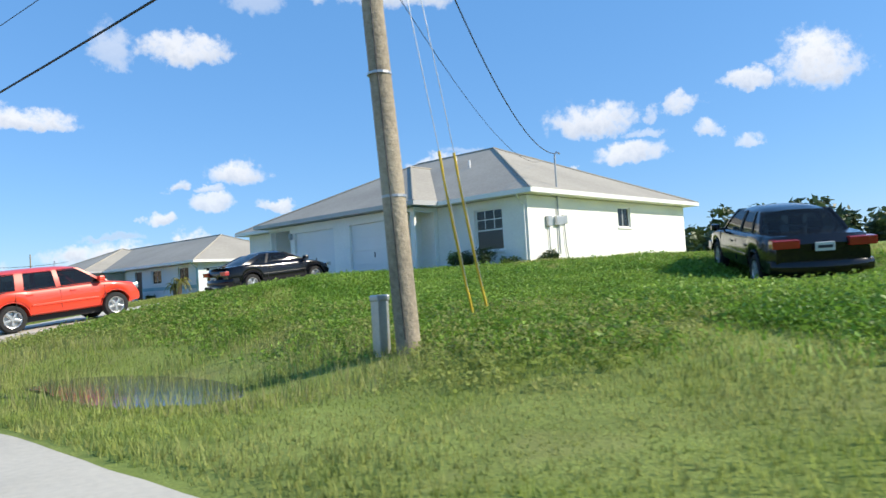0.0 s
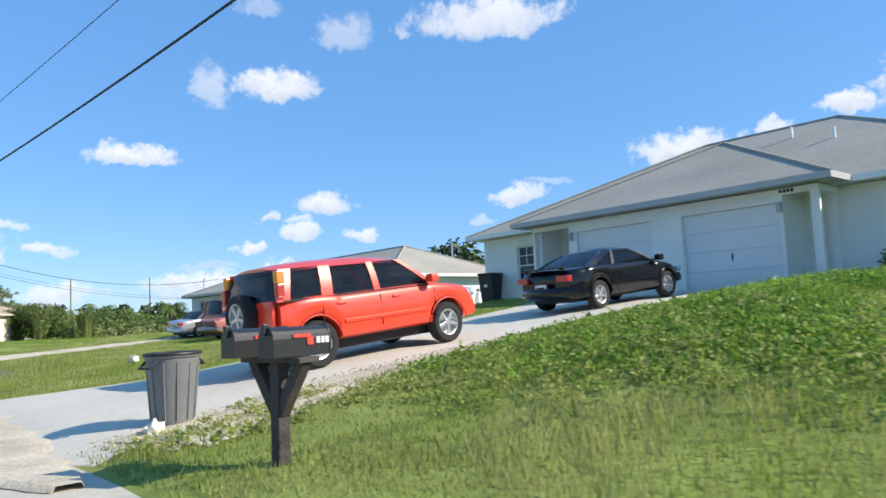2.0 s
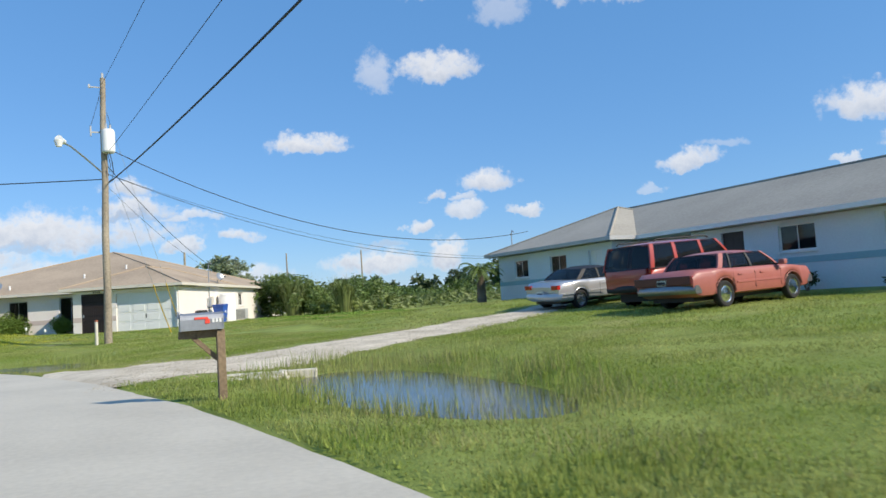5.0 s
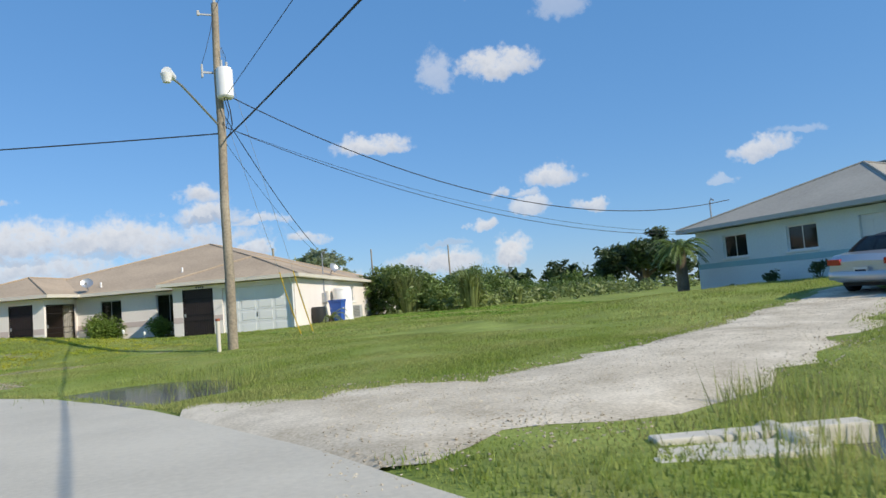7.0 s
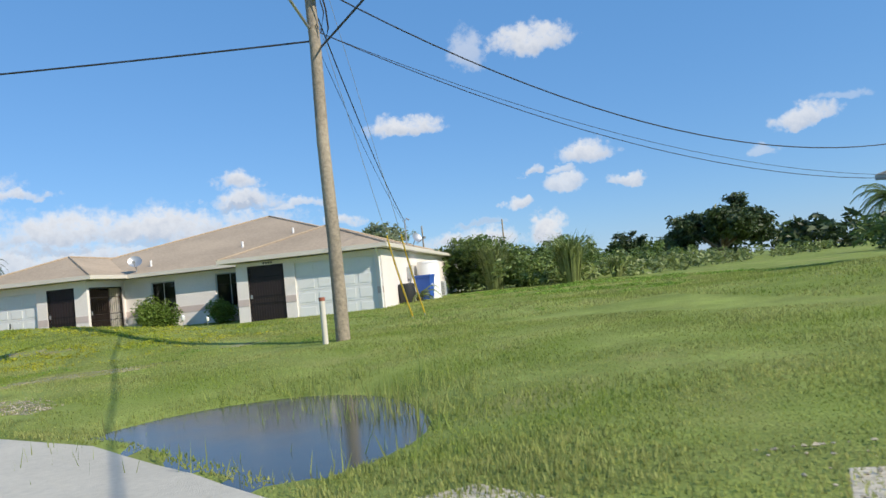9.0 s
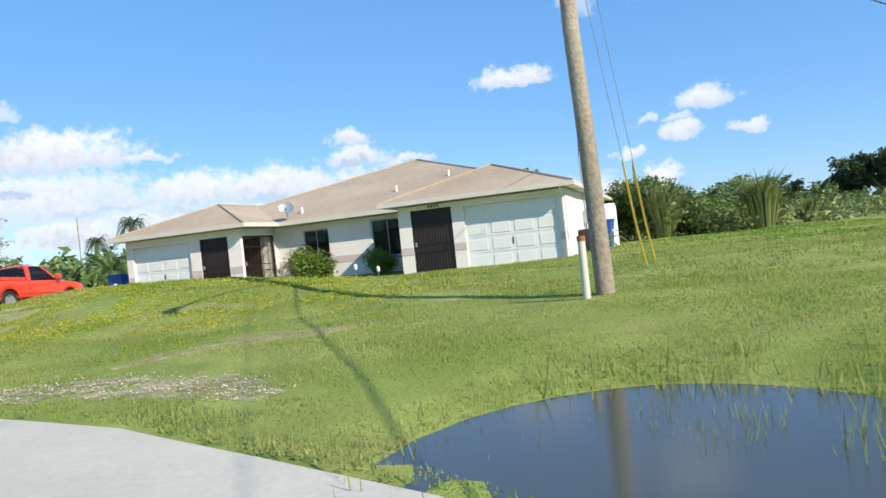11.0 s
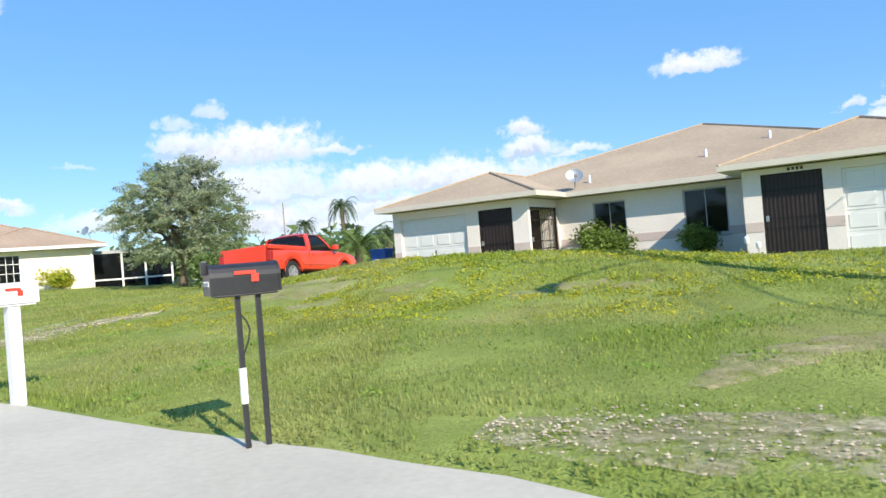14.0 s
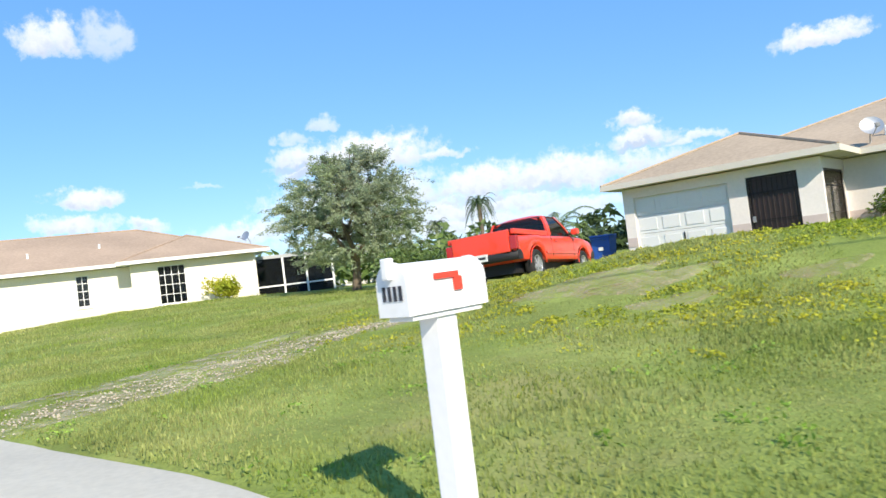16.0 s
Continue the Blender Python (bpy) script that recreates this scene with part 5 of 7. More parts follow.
        part("headlamp", Shape().soft(L / 2 - 0.22, L / 2 - 0.03, *sorted((side * W * 0.27, side * W * 0.42)), c["lamp_z"], c["lamp_z"] + 0.14, 0.03), CHROME, v, "clear headlamp")
        mx = pil[-1][0] - 0.12
        mir = part("door_mirror", Shape().soft(mx - 0.08, mx + 0.08, *sorted((side * (W / 2 + 0.02), side * (W / 2 + 0.19))), zb_ + 0.0, zb_ + 0.14, 0.035), c.get("mirror_mat", paint), v)
        part("mirror_arm", Shape().box(mx - 0.03, mx + 0.03, *sorted((side * (wb - 0.03), side * (W / 2 + 0.05))), zb_ + 0.01, zb_ + 0.05), BLACK_TRIM, mir)
        for x in c["handles"]:
            part("door_handle", Shape().soft(x - 0.08, x + 0.08, *sorted((side * (W / 2 - 0.012), side * (W / 2 + 0.02))), zb_ - 0.17, zb_ - 0.13, 0.008), c.get("handle_mat", paint), v)
        for x in c["gaps"]:
            part("door_gap", Shape().box(x - 0.004, x + 0.004, *sorted((side * (W / 2 - 0.02), side * (W / 2 + 0.0015))), c["sill"] + 0.12, zb_ - 0.09), BLACK_TRIM, v)
        part("side_moulding", Shape().soft(rx + arch + 0.05, fx - arch - 0.05, *sorted((side * (W / 2 - 0.012), side * (W / 2 + 0.014))), R * 1.72, R * 1.72 + 0.055, 0.006), c.get("mould_mat", paint), v)
        part("arch_lip", Shape().tube([(rx + (arch + 0.005) * math.cos(a), side * (W / 2 - 0.008), R + (arch + 0.005) * math.sin(a)) for a in np.linspace(0.1, math.pi - 0.1, 14)], 0.012, 6), paint, v)
        part("arch_lip", Shape().tube([(fx + (arch + 0.005) * math.cos(a), side * (W / 2 - 0.008), R + (arch + 0.005) * math.sin(a)) for a in np.linspace(0.1, math.pi - 0.1, 14)], 0.012, 6), paint, v)
    part("grille", Shape().soft(L / 2 - 0.03, L / 2 + 0.015, -W * 0.25, W * 0.25, c["lamp_z"], c["lamp_z"] + 0.12, 0.01), BLACK_TRIM, v)
    zpl = c["plate"]
    pl = part("number_plate", Shape().soft(-L / 2 - c.get("plate_out", 0.015), -L / 2 + 0.03, -0.155, 0.155, zpl, zpl + 0.15, 0.006), PLATE, v, "pale number plate")
    part("figures", Shape().box(-L / 2 - c.get("plate_out", 0.015) - 0.003, -L / 2 - c.get("plate_out", 0.015) + 0.002, -0.12, 0.12, zpl + 0.05, zpl + 0.1), INK, pl)
    for x in c["seats"]:
        for side in (-1, 1):
            st = part("seat", Shape().soft(x - 0.07, x + 0.08, side * 0.36 - 0.24, side * 0.36 + 0.24, 0.45, zb_ + 0.08, 0.05), SEAT, v)
            part("headrest", Shape().soft(x - 0.05, x + 0.04, side * 0.36 - 0.12, side * 0.36 + 0.12, zb_ + 0.1, zb_ + 0.26, 0.04), SEAT, st)
    return v


def parked(x, y, heading, wheelbase, lift=0.0):
    """Where a car stands on the ground, tipped as the ground is."""
    a = radians(heading)
    dx, dy = math.cos(a), math.sin(a)
    zf, zr_ = float(land(x + dx * wheelbase / 2, y + dy * wheelbase / 2)), float(land(x - dx * wheelbase / 2, y - dy * wheelbase / 2))
    zl, zq = float(land(x - dy * 0.75, y + dx * 0.75)), float(land(x + dy * 0.75, y - dx * 0.75))
    return Matrix.Translation((x, y, (zf + zr_) / 2 + lift)) @ Matrix.Rotation(a, 4, "Z") @ Matrix.Rotation(-math.atan2(zf - zr_, wheelbase), 4, "Y") @ Matrix.Rotation(math.atan2(zl - zq, 1.5), 4, "X")


# red sport utility with a spare wheel on its tail
SUV = dict(length=4.04, width=1.75, wheelbase=2.62, tyre=0.345, tread=0.215, sill=0.36, shift=-0.08, bow=0.09, nose=0.10, rail=0.13, belt=1.05, height=1.60, belt_width=0.95, roof_width=0.82,
           top=[(-2.02, 0.98), (-1.97, 1.05), (0.75, 1.07), (0.95, 1.05), (1.85, 0.93), (1.96, 0.84), (2.02, 0.66)],
           pillars=[(-1.9, -1.78, 0.2, 0), (-1.16, -1.11, 0.2, 0), (-0.22, -0.26, 0.12, 0), (0.95, 0.30, 0.10, 0)],
           bumper=0.42, tail=(-1.985, -1.875, 0.735, 0.842, 1.05, 1.27), amber=(-1.955, -1.835, 0.69, 0.80, 1.275, 1.46), lamp_z=0.74, handles=(-0.95, 0.12), gaps=(-1.28, -0.2, 0.95), plate=0.72, seats=(-0.95, 0.1), category="sport utility vehicle")
suv = car("bright red sport utility vehicle with a spare wheel behind", parked(7.15, 20.92, 3.0, 2.62, 0.04), RED_PAINT, SUV)
ty, ri, sp_ = wheel_meshes(0.335, 0.2, ALLOY, 5)
spare = part("spare_wheel", ty, None, suv, "spare wheel on the tailgate", m=Matrix.Translation((-2.13, 0.0, 0.84)) @ Matrix.Rotation(-math.pi / 2, 4, "Z"))
part("rim", ri, None, spare)
part("spokes", sp_, None, spare)
part("tailgate", Shape().soft(-2.03, -1.96, -0.70, 0.70, 0.58, 1.04, 0.03), RED_PAINT, suv, smooth=True)
part("lower_trim", Shape().soft(-2.05, -1.9, -0.74, 0.74, 0.36, 0.46, 0.02), RED_PAINT, suv)
for side in (-1, 1):
    part("mud_flap", Shape().box(-1.80, -1.77, *sorted((side * 0.66, side * 0.86)), 0.22, 0.5), BLACK_TRIM, suv)

# black coupe
COUPE = dict(length=4.22, width=1.73, wheelbase=2.48, tyre=0.305, tread=0.2, sill=0.25, shift=0.06, bow=0.22, nose=0.2, belt=0.88, height=1.31, belt_width=0.90, roof_width=0.68,
             top=[(-2.11, 0.74), (-2.0, 0.90), (-1.45, 0.93), (-0.9, 0.93), (0.85, 0.90), (1.1, 0.86), (1.8, 0.72), (2.0, 0.63), (2.11, 0.5)],
             pillars=[(-1.5, -0.55, 0.30, 0), (-0.62, -0.38, 0.08, 1), (0.98, 0.22, 0.08, 1)],
             bumper=0.34, tail=(-2.075, -1.93, 0.42, 0.74, 0.66, 0.79), lamp_z=0.56, handles=(-0.45,), gaps=(-0.6, 0.85), plate=0.48, seats=(-0.2,), rim=ALLOY)
coupe = car("glossy black coupe with alloy wheels, parked on concrete", parked(14.06, 21.07, -2.0, 2.48, 0.04), BLACK_PAINT, COUPE)
part("spoiler", Shape().soft(-2.08, -1.9, -0.6, 0.6, 0.945, 0.975, 0.012).soft(-2.02, -1.94, -0.56, -0.48, 0.88, 0.95, 0.01).soft(-2.02, -1.94, 0.48, 0.56, 0.88, 0.95, 0.01), BLACK_PAINT, coupe)

# faded rose saloon
SALOON = dict(bow=0.08, length=5.05, width=1.86, wheelbase=2.81, tyre=0.325, tread=0.19, sill=0.30, shift=0.08, nose=0.07, belt=0.92, height=1.40, belt_width=0.91, roof_width=0.74,
              top=[(-2.52, 0.82), (-2.48, 0.94), (-1.4, 0.97), (-1.2, 0.95), (0.95, 0.94), (1.2, 0.93), (2.4, 0.84), (2.5, 0.76), (2.52, 0.6)],
              pillars=[(-1.42, -1.1, 0.17, 0), (-0.98, -0.86, 0.05, 1), (-0.12, -0.16, 0.08, 1), (1.05, 0.48, 0.08, 0)],
              bumper=0.40, bumper_mat=DULL_CHROME, bumper_label="dull chrome bumper", tail=(-2.5, -2.36, 0.5, 0.84, 0.64, 0.82), lamp_z=0.6, handles=(-0.75, 0.15), gaps=(-1.0, -0.14, 0.95), plate=0.62, seats=(-0.9, 0.15), hub=True, rim=CHROME)
saloon = car("faded rose-red four-door saloon on the lawn", parked(15.28, 41.4, 5.0, 2.81), ROSE_PAINT, SALOON)
part("rear_panel", Shape().soft(-2.54, -2.46, -0.86, 0.86, 0.62, 0.83, 0.012), DARK_LENS, saloon, "dark red tail panel across the boot")

# orange-red full-size sport utility
BIG = dict(bow=0.08, length=5.2, width=1.98, wheelbase=3.02, tyre=0.385, tread=0.25, sill=0.42, nose=0.08, belt=1.18, height=1.92, belt_width=0.95, roof_width=0.82,
           top=[(-2.6, 1.1), (-2.55, 1.17), (1.0, 1.2), (1.25, 1.17), (2.35, 1.08), (2.5, 1.0), (2.6, 0.8)],
           pillars=[(-2.5, -2.32, 0.16, 0), (-1.45, -1.4, 0.14, 0), (-0.2, -0.24, 0.12, 0), (1.15, 0.55, 0.11, 0)],
           bumper=0.5, tail=(-2.55, -2.4, 0.78, 0.90, 0.95, 1.22), lamp_z=0.86, handles=(-1.1, 0.15), gaps=(-1.45, -0.22, 1.05), plate=0.82, seats=(-1.0, 0.1), category="sport utility vehicle", bumper_mat=BLACK_TRIM)
big = car("large orange-red sport utility vehicle on the lawn", parked(17.0, 44.45, 5.0, 3.02), ORANGE_PAINT, BIG)
part("tailgate", Shape().soft(-2.63, -2.54, -0.78, 0.78, 0.62, 1.14, 0.03), ORANGE_PAINT, big, smooth=True)
for side in (-1, 1):
    part("roof_rail", Shape().tube([(-2.1, side * 0.72, 1.9), (-2.0, side * 0.72, 1.96), (0.2, side * 0.72, 1.96), (0.35, side * 0.72, 1.9)], 0.02, 6), BLACK_TRIM, big)

# silver saloon with a dark top
SILVER = dict(length=4.75, width=1.78, wheelbase=2.72, tyre=0.31, tread=0.19, sill=0.28, nose=0.14, belt=0.90, height=1.36, belt_width=0.90, roof_width=0.70,
              top=[(-2.37, 0.78), (-2.3, 0.92), (-1.3, 0.96), (0.9, 0.92), (1.15, 0.90), (2.15, 0.74), (2.3, 0.64), (2.37, 0.5)],
              pillars=[(-1.45, -0.85, 0.2, 1), (-0.35, -0.3, 0.08, 1), (1.05, 0.35, 0.08, 0)], roof_paint=BLACK_TRIM, roof_label="dark fabric roof",
              bumper=0.36, tail=(-2.33, -2.18, 0.48, 0.78, 0.70, 0.84), lamp_z=0.58, handles=(-0.25,), gaps=(-0.45, 0.9), plate=0.5, seats=(-0.1,))
car("silver two-door car with a dark soft top on grass", parked(16.05, 48.0, 8.0, 2.72), SILVER_PAINT, SILVER)

# black car beyond the first lawn
car("black saloon parked on the lawn beside the street", parked(15.3, 4.85, 35.0, 2.62), BLACK_PAINT, dict(SILVER, pillars=[(-1.45, -0.95, 0.14, 0), (-0.98, -0.8, 0.05, 1), (-0.2, -0.2, 0.08, 1), (1.05, 0.4, 0.08, 0)], roof_paint=BLACK_PAINT, roof_label="", height=1.45, handles=(-0.85, 0.1), gaps=(-1.1, -0.2, 0.95), seats=(-0.9, 0.1),
    top=[(-2.37, 0.86), (-2.3, 1.0), (-1.3, 1.0), (0.9, 0.94), (1.15, 0.90), (2.15, 0.74), (2.3, 0.64), (2.37, 0.5)], tail=(-2.36, -2.12, 0.40, 0.84, 0.80, 0.95), plate=0.74))

# red pickup
TRUCK = dict(bow=0.04, length=4.6, width=1.66, wheelbase=2.75, tyre=0.335, tread=0.2, sill=0.42, shift=0.05, nose=0.07, belt=1.02, height=1.55, belt_width=0.93, roof_width=0.76,
             top=[(-2.3, 0.97), (-0.62, 1.0), (0.75, 1.02), (0.98, 1.0), (2.05, 0.93), (2.25, 0.86), (2.3, 0.7)],
             pillars=[(-0.42, -0.32, 0.16, 0), (0.86, 0.3, 0.09, 0)],
             bumper=0.46, bumper_mat=BLACK_TRIM, bumper_label="black step bumper", tail=(-2.34, -2.2, 0.68, 0.825, 0.66, 0.94), lamp_z=0.74, handles=(-0.28,), gaps=(-0.5, 0.8), plate=0.5, plate_out=0.09, seats=(-0.1,), category="pickup truck")
ta = 71.0
tm = parked(-12.4 + 2.3 * math.cos(radians(ta)) - 0.8 * math.sin(radians(ta)), 69.7 + 2.3 * math.sin(radians(ta)) + 0.8 * math.cos(radians(ta)), ta, 2.83, 0.0)
truck = car("bright red single-cab pickup truck on the grass", tm, RED_PAINT, TRUCK)
part("bed_floor", Shape().box(-2.2, -0.65, -0.68, 0.68, 1.022, 1.026), BLACK_TRIM, truck)
for side in (-1, 1):
    part("bed_rail", Shape().soft(-2.29, -0.6, *sorted((side * 0.70, side * 0.79)), 0.98, 1.09, 0.02), RED_PAINT, truck)
part("tailgate", Shape().soft(-2.35, -2.26, -0.67, 0.67, 0.62, 1.08, 0.02), RED_PAINT, truck)


# ---- mailboxes, bins and other street things ----
def arched(w, h, r_segments=9):
    """The outline of a mailbox end: square below, round above."""
    k = w / 2
    return [(-k, 0)] + [(-k * math.cos(math.pi * i / r_segments), h - k + k * math.sin(math.pi * i / r_segments)) for i in range(r_segments + 1)] + [(k, 0)]


def mailbox_head(owner, m, mat, w, h, length, figures, flag_side=-1):
    """A box with an arched lid; its door looks to -x, its flag hangs on one side."""
    b = part("box", Shape().prism(arched(w, h), 0, length), mat, owner, m=m)
    part("door", Shape().prism(arched(w + 0.012, h + 0.006), -0.022, 0.004), mat, b)
    part("back_rim", Shape().prism(arched(w + 0.01, h + 0.005), length - 0.012, length + 0.003), mat, b)
    part("latch", Shape().soft(-0.05, -0.01, -0.02, 0.02, h - 0.06, h + 0.025, 0.008), mat, b)
    y = flag_side * (w / 2 + 0.006)
    lo, hi = sorted((y - 0.004, y + 0.004))
    part("flag", Shape().box(length * 0.30, length * 0.62, lo, hi, h * 0.62, h * 0.74).box(length * 0.55, length * 0.66, lo, hi, h * 0.36, h * 0.63), FLAG_RED, b, "red signal flag")
    if figures == "side":
        for i in range(3):
            x = length * (0.72 + 0.085 * i)
            part("figure", Shape().box(x, x + 0.03, lo, hi, h * 0.40, h * 0.62), PALE_INK, b)
    if figures in ("door", "door_pale"):
        for i in range(4):
            q = -w * 0.36 + i * w * 0.19
            part("figure", Shape().box(-0.026, -0.021, q, q + w * 0.1, h * 0.30, h * (0.58 if figures == "door" else 0.48)), INK if figures == "door" else PALE_INK, b)
    return b


z = float(land(2.85, 15.72))
mb = thing("mailbox", pose(2.88, 15.72, z - 0.03, 0, 0, 8), "pair of black arched mailboxes on a dark timber Y-shaped post", "mailbox", "mailboxes")
top = 1.03 - z
part("post", Shape().soft(-0.05, 0.05, -0.05, 0.05, 0, top - 0.04, 0.008), DARK_WOOD, mb, "dark timber post")
part("brace", Shape().soft(-0.04, 0.04, -0.045, 0.045, 0.0, 0.47, 0.006, Matrix.Translation((0, 0.02, top - 0.41)) @ Matrix.Rotation(radians(-36), 4, "X")), DARK_WOOD, mb)
part("brace", Shape().soft(-0.04, 0.04, -0.045, 0.045, 0.0, 0.47, 0.006, Matrix.Translation((0, -0.02, top - 0.41)) @ Matrix.Rotation(radians(36), 4, "X")), DARK_WOOD, mb)
part("plank", Shape().soft(-0.09, 0.09, -0.36, 0.36, top - 0.045, top - 0.005, 0.006), DARK_WOOD, mb)
mailbox_head(mb, pose(-0.27, 0.2, top), MAIL_BLACK, 0.17, 0.21, 0.48, "none")
mailbox_head(mb, pose(-0.22, -0.19, top), MAIL_BLACK, 0.17, 0.21, 0.48, "side")

z = float(land(1.55, 37.65))
mb = thing("mailbox", pose(1.67, 37.65, z - 0.03), "grey metal mailbox on a weathered wooden post", "mailbox", "mailboxes")
part("post", Shape().soft(-0.05, 0.05, -0.05, 0.05, 0, 0.925, 0.008), POST_WOOD, mb, "weathered wooden post")
part("arm", Shape().soft(-0.5, 0.05, 0.055, 0.10, 0.83, 0.93, 0.006), POST_WOOD, mb)
part("brace", Shape().soft(-0.03, 0.03, 0.055, 0.1, 0.0, 0.42, 0.006, Matrix.Translation((-0.03, 0, 0.55)) @ Matrix.Rotation(radians(-45), 4, "Y")), POST_WOOD, mb)
mailbox_head(mb, pose(-0.47, 0.0, 0.935), MAIL_GREY, 0.17, 0.22, 0.5, "side")

z = 0.1
mb = thing("mailbox", pose(-8.45, 56.02, z, 0, 0, 36), "small black arched mailbox on two thin steel posts", "mailbox", "mailboxes")
for x in (-0.05, 0.08):
    part("post", Shape().soft(x - 0.016, x + 0.016, -0.05, -0.018, 0, 0.97, 0.004), MAIL_BLACK, mb)
part("scroll", Shape().tube([(-0.035, -0.034, 0.6), (0.0, -0.034, 0.68), (0.015, -0.034, 0.75), (0.0, -0.034, 0.8), (-0.035, -0.034, 0.85)], 0.006, 5), MAIL_BLACK, mb)
part("collar", Shape().tube([(-0.05, -0.034, 0.3), (-0.05, -0.034, 0.52)], 0.024, 8), TRIM_WHITE, mb, "pale plastic sleeve")
part("shelf", Shape().soft(-0.18, 0.2, -0.08, 0.08, 0.965, 0.978, 0.004), MAIL_BLACK, mb)
mailbox_head(mb, pose(-0.2, 0, 0.98), MAIL_BLACK, 0.165, 0.19, 0.42, "door_pale")

z = float(land(-11.5, 58.25))
mb = thing("mailbox", pose(-11.5, 58.25, z - 0.03, 0, 0, 58), "white arched mailbox with a red flag on a white post", "mailbox", "mailboxes")
top = 1.095 - z
part("post", Shape().soft(-0.055, 0.055, -0.055, 0.055, 0, top, 0.006), WHITE_POST, mb, "square white post")
part("shelf", Shape().soft(-0.2, 0.2, -0.07, 0.07, top - 0.005, top + 0.015, 0.004), WHITE_POST, mb)
mailbox_head(mb, pose(-0.21, 0, top + 0.017), MAIL_WHITE, 0.165, 0.205, 0.43, "door")


def wheelie_bin(x, y, turn, mat, label, tall=1.05, z=None, lid_open=False):
    """A wheeled refuse bin: tapered tub, lid, handle and wheels."""
    b = thing("wheelie_bin", pose(x, y, float(land(x, y)) if z is None else z, 0, 0, turn), label, "refuse bin", "refuse bins")
    t = [(-0.23, -0.25), (0.23, -0.25), (0.23, 0.25), (-0.23, 0.25)]
    up = [(-0.29, -0.33), (0.29, -0.33), (0.29, 0.33), (-0.29, 0.33)]
    h = tall - 0.08
    part("tub", Shape().add([(px, py, 0.06) for px, py in t] + [(px, py, h) for px, py in up], [(0, 1, 5, 4), (1, 2, 6, 5), (2, 3, 7, 6), (3, 0, 4, 7), (3, 2, 1, 0), (4, 5, 6, 7)]), mat, b)
    part("rim", Shape().soft(-0.31, 0.31, -0.35, 0.35, h - 0.05, h, 0.012), mat, b)
    part("lid", Shape().soft(-0.315, 0.315, -0.37, 0.36, h + 0.003, tall, 0.03), mat, b, smooth=True)
    part("handle", Shape().tube([(-0.25, 0.36, h - 0.03), (-0.25, 0.43, h), (0.25, 0.43, h), (0.25, 0.36, h - 0.03)], 0.016, 6), mat, b)
    for sx in (-0.27, 0.27):
        part("wheel", lathe([(0.03, -0.03), (0.12, -0.03), (0.12, 0.03), (0.03, 0.03)], 16, Matrix.Translation((sx, 0.25, 0.12)) @ Matrix.Rotation(math.pi / 2, 4, "Z")), TYRE, b)
    part("mark", Shape().soft(-0.07, 0.07, -0.325, -0.305, h * 0.6, h * 0.6 + 0.1, 0.005, Matrix.Rotation(0, 4, "X")), PALE_INK, b)
    return b


for u, v_, t, h in ((4.05, 4.6, 70, 1.1),):
    q = mc @ Vector((u, v_, 0))
    wheelie_bin(q.x, q.y, -28 + 80, BIN_BLUE, "blue wheeled recycling bin beside the duplex wall", h)
q = mc @ Vector((-14.80, 0.85, 0))
wheelie_bin(q.x, q.y, -20, BIN_BLUE, "blue wheeled recycling bin behind the grassy mound", 1.05)
wheelie_bin(23.0, 37.15, 4, BIN_BLUE, "blue wheeled recycling bin by the sunlit wall", 1.1)
wheelie_bin(20.95, 37.25, 8, BIN_DARK, "dark refuse bin by the sunlit wall", 0.85)
wheelie_bin(21.75, 37.2, -6, BIN_DARK, "dark refuse bin by the sunlit wall", 0.85)
wheelie_bin(18.35, 29.2, -80, BIN_DARK, "dark refuse bin at the garage corner", 1.15)

# open dustbin at the kerb
z = float(land(3.1, 18.45))
can = thing("dustbin", pose(3.1, 18.45, z + 0.02, 0, 0, 20), "grey ribbed plastic dustbin, open and lidless", "dustbin")
part("tub", lathe([(0.001, 0.03), (0.19, 0.0), (0.205, 0.04), (0.265, 0.66), (0.285, 0.68), (0.285, 0.71), (0.255, 0.71), (0.245, 0.64), (0.19, 0.06), (0.001, 0.06)], 28, Matrix.Rotation(math.pi / 2, 4, "X")), BIN_GREY, can, "grey plastic tub", True)
for i in range(12):
    a = 2 * math.pi * i / 12
    part("rib", Shape().tube([(0.217 * math.cos(a), 0.217 * math.sin(a), 0.05), (0.262 * math.cos(a), 0.262 * math.sin(a), 0.62)], 0.008, 5), BIN_GREY, can)
for sgn in (-1, 1):
    part("handle", Shape().tube([(sgn * 0.26, -0.09, 0.64), (sgn * 0.34, -0.08, 0.58), (sgn * 0.34, 0.08, 0.58), (sgn * 0.26, 0.09, 0.64)], 0.014, 6), BIN_DARK, can)
part("liner", lathe([(0.288, 0.69), (0.291, 0.708), (0.284, 0.722), (0.25, 0.715), (0.235, 0.6)], 28, Matrix.Rotation(math.pi / 2, 4, "X")), BIN_DARK, can, "black bin liner folded over the rim", True)


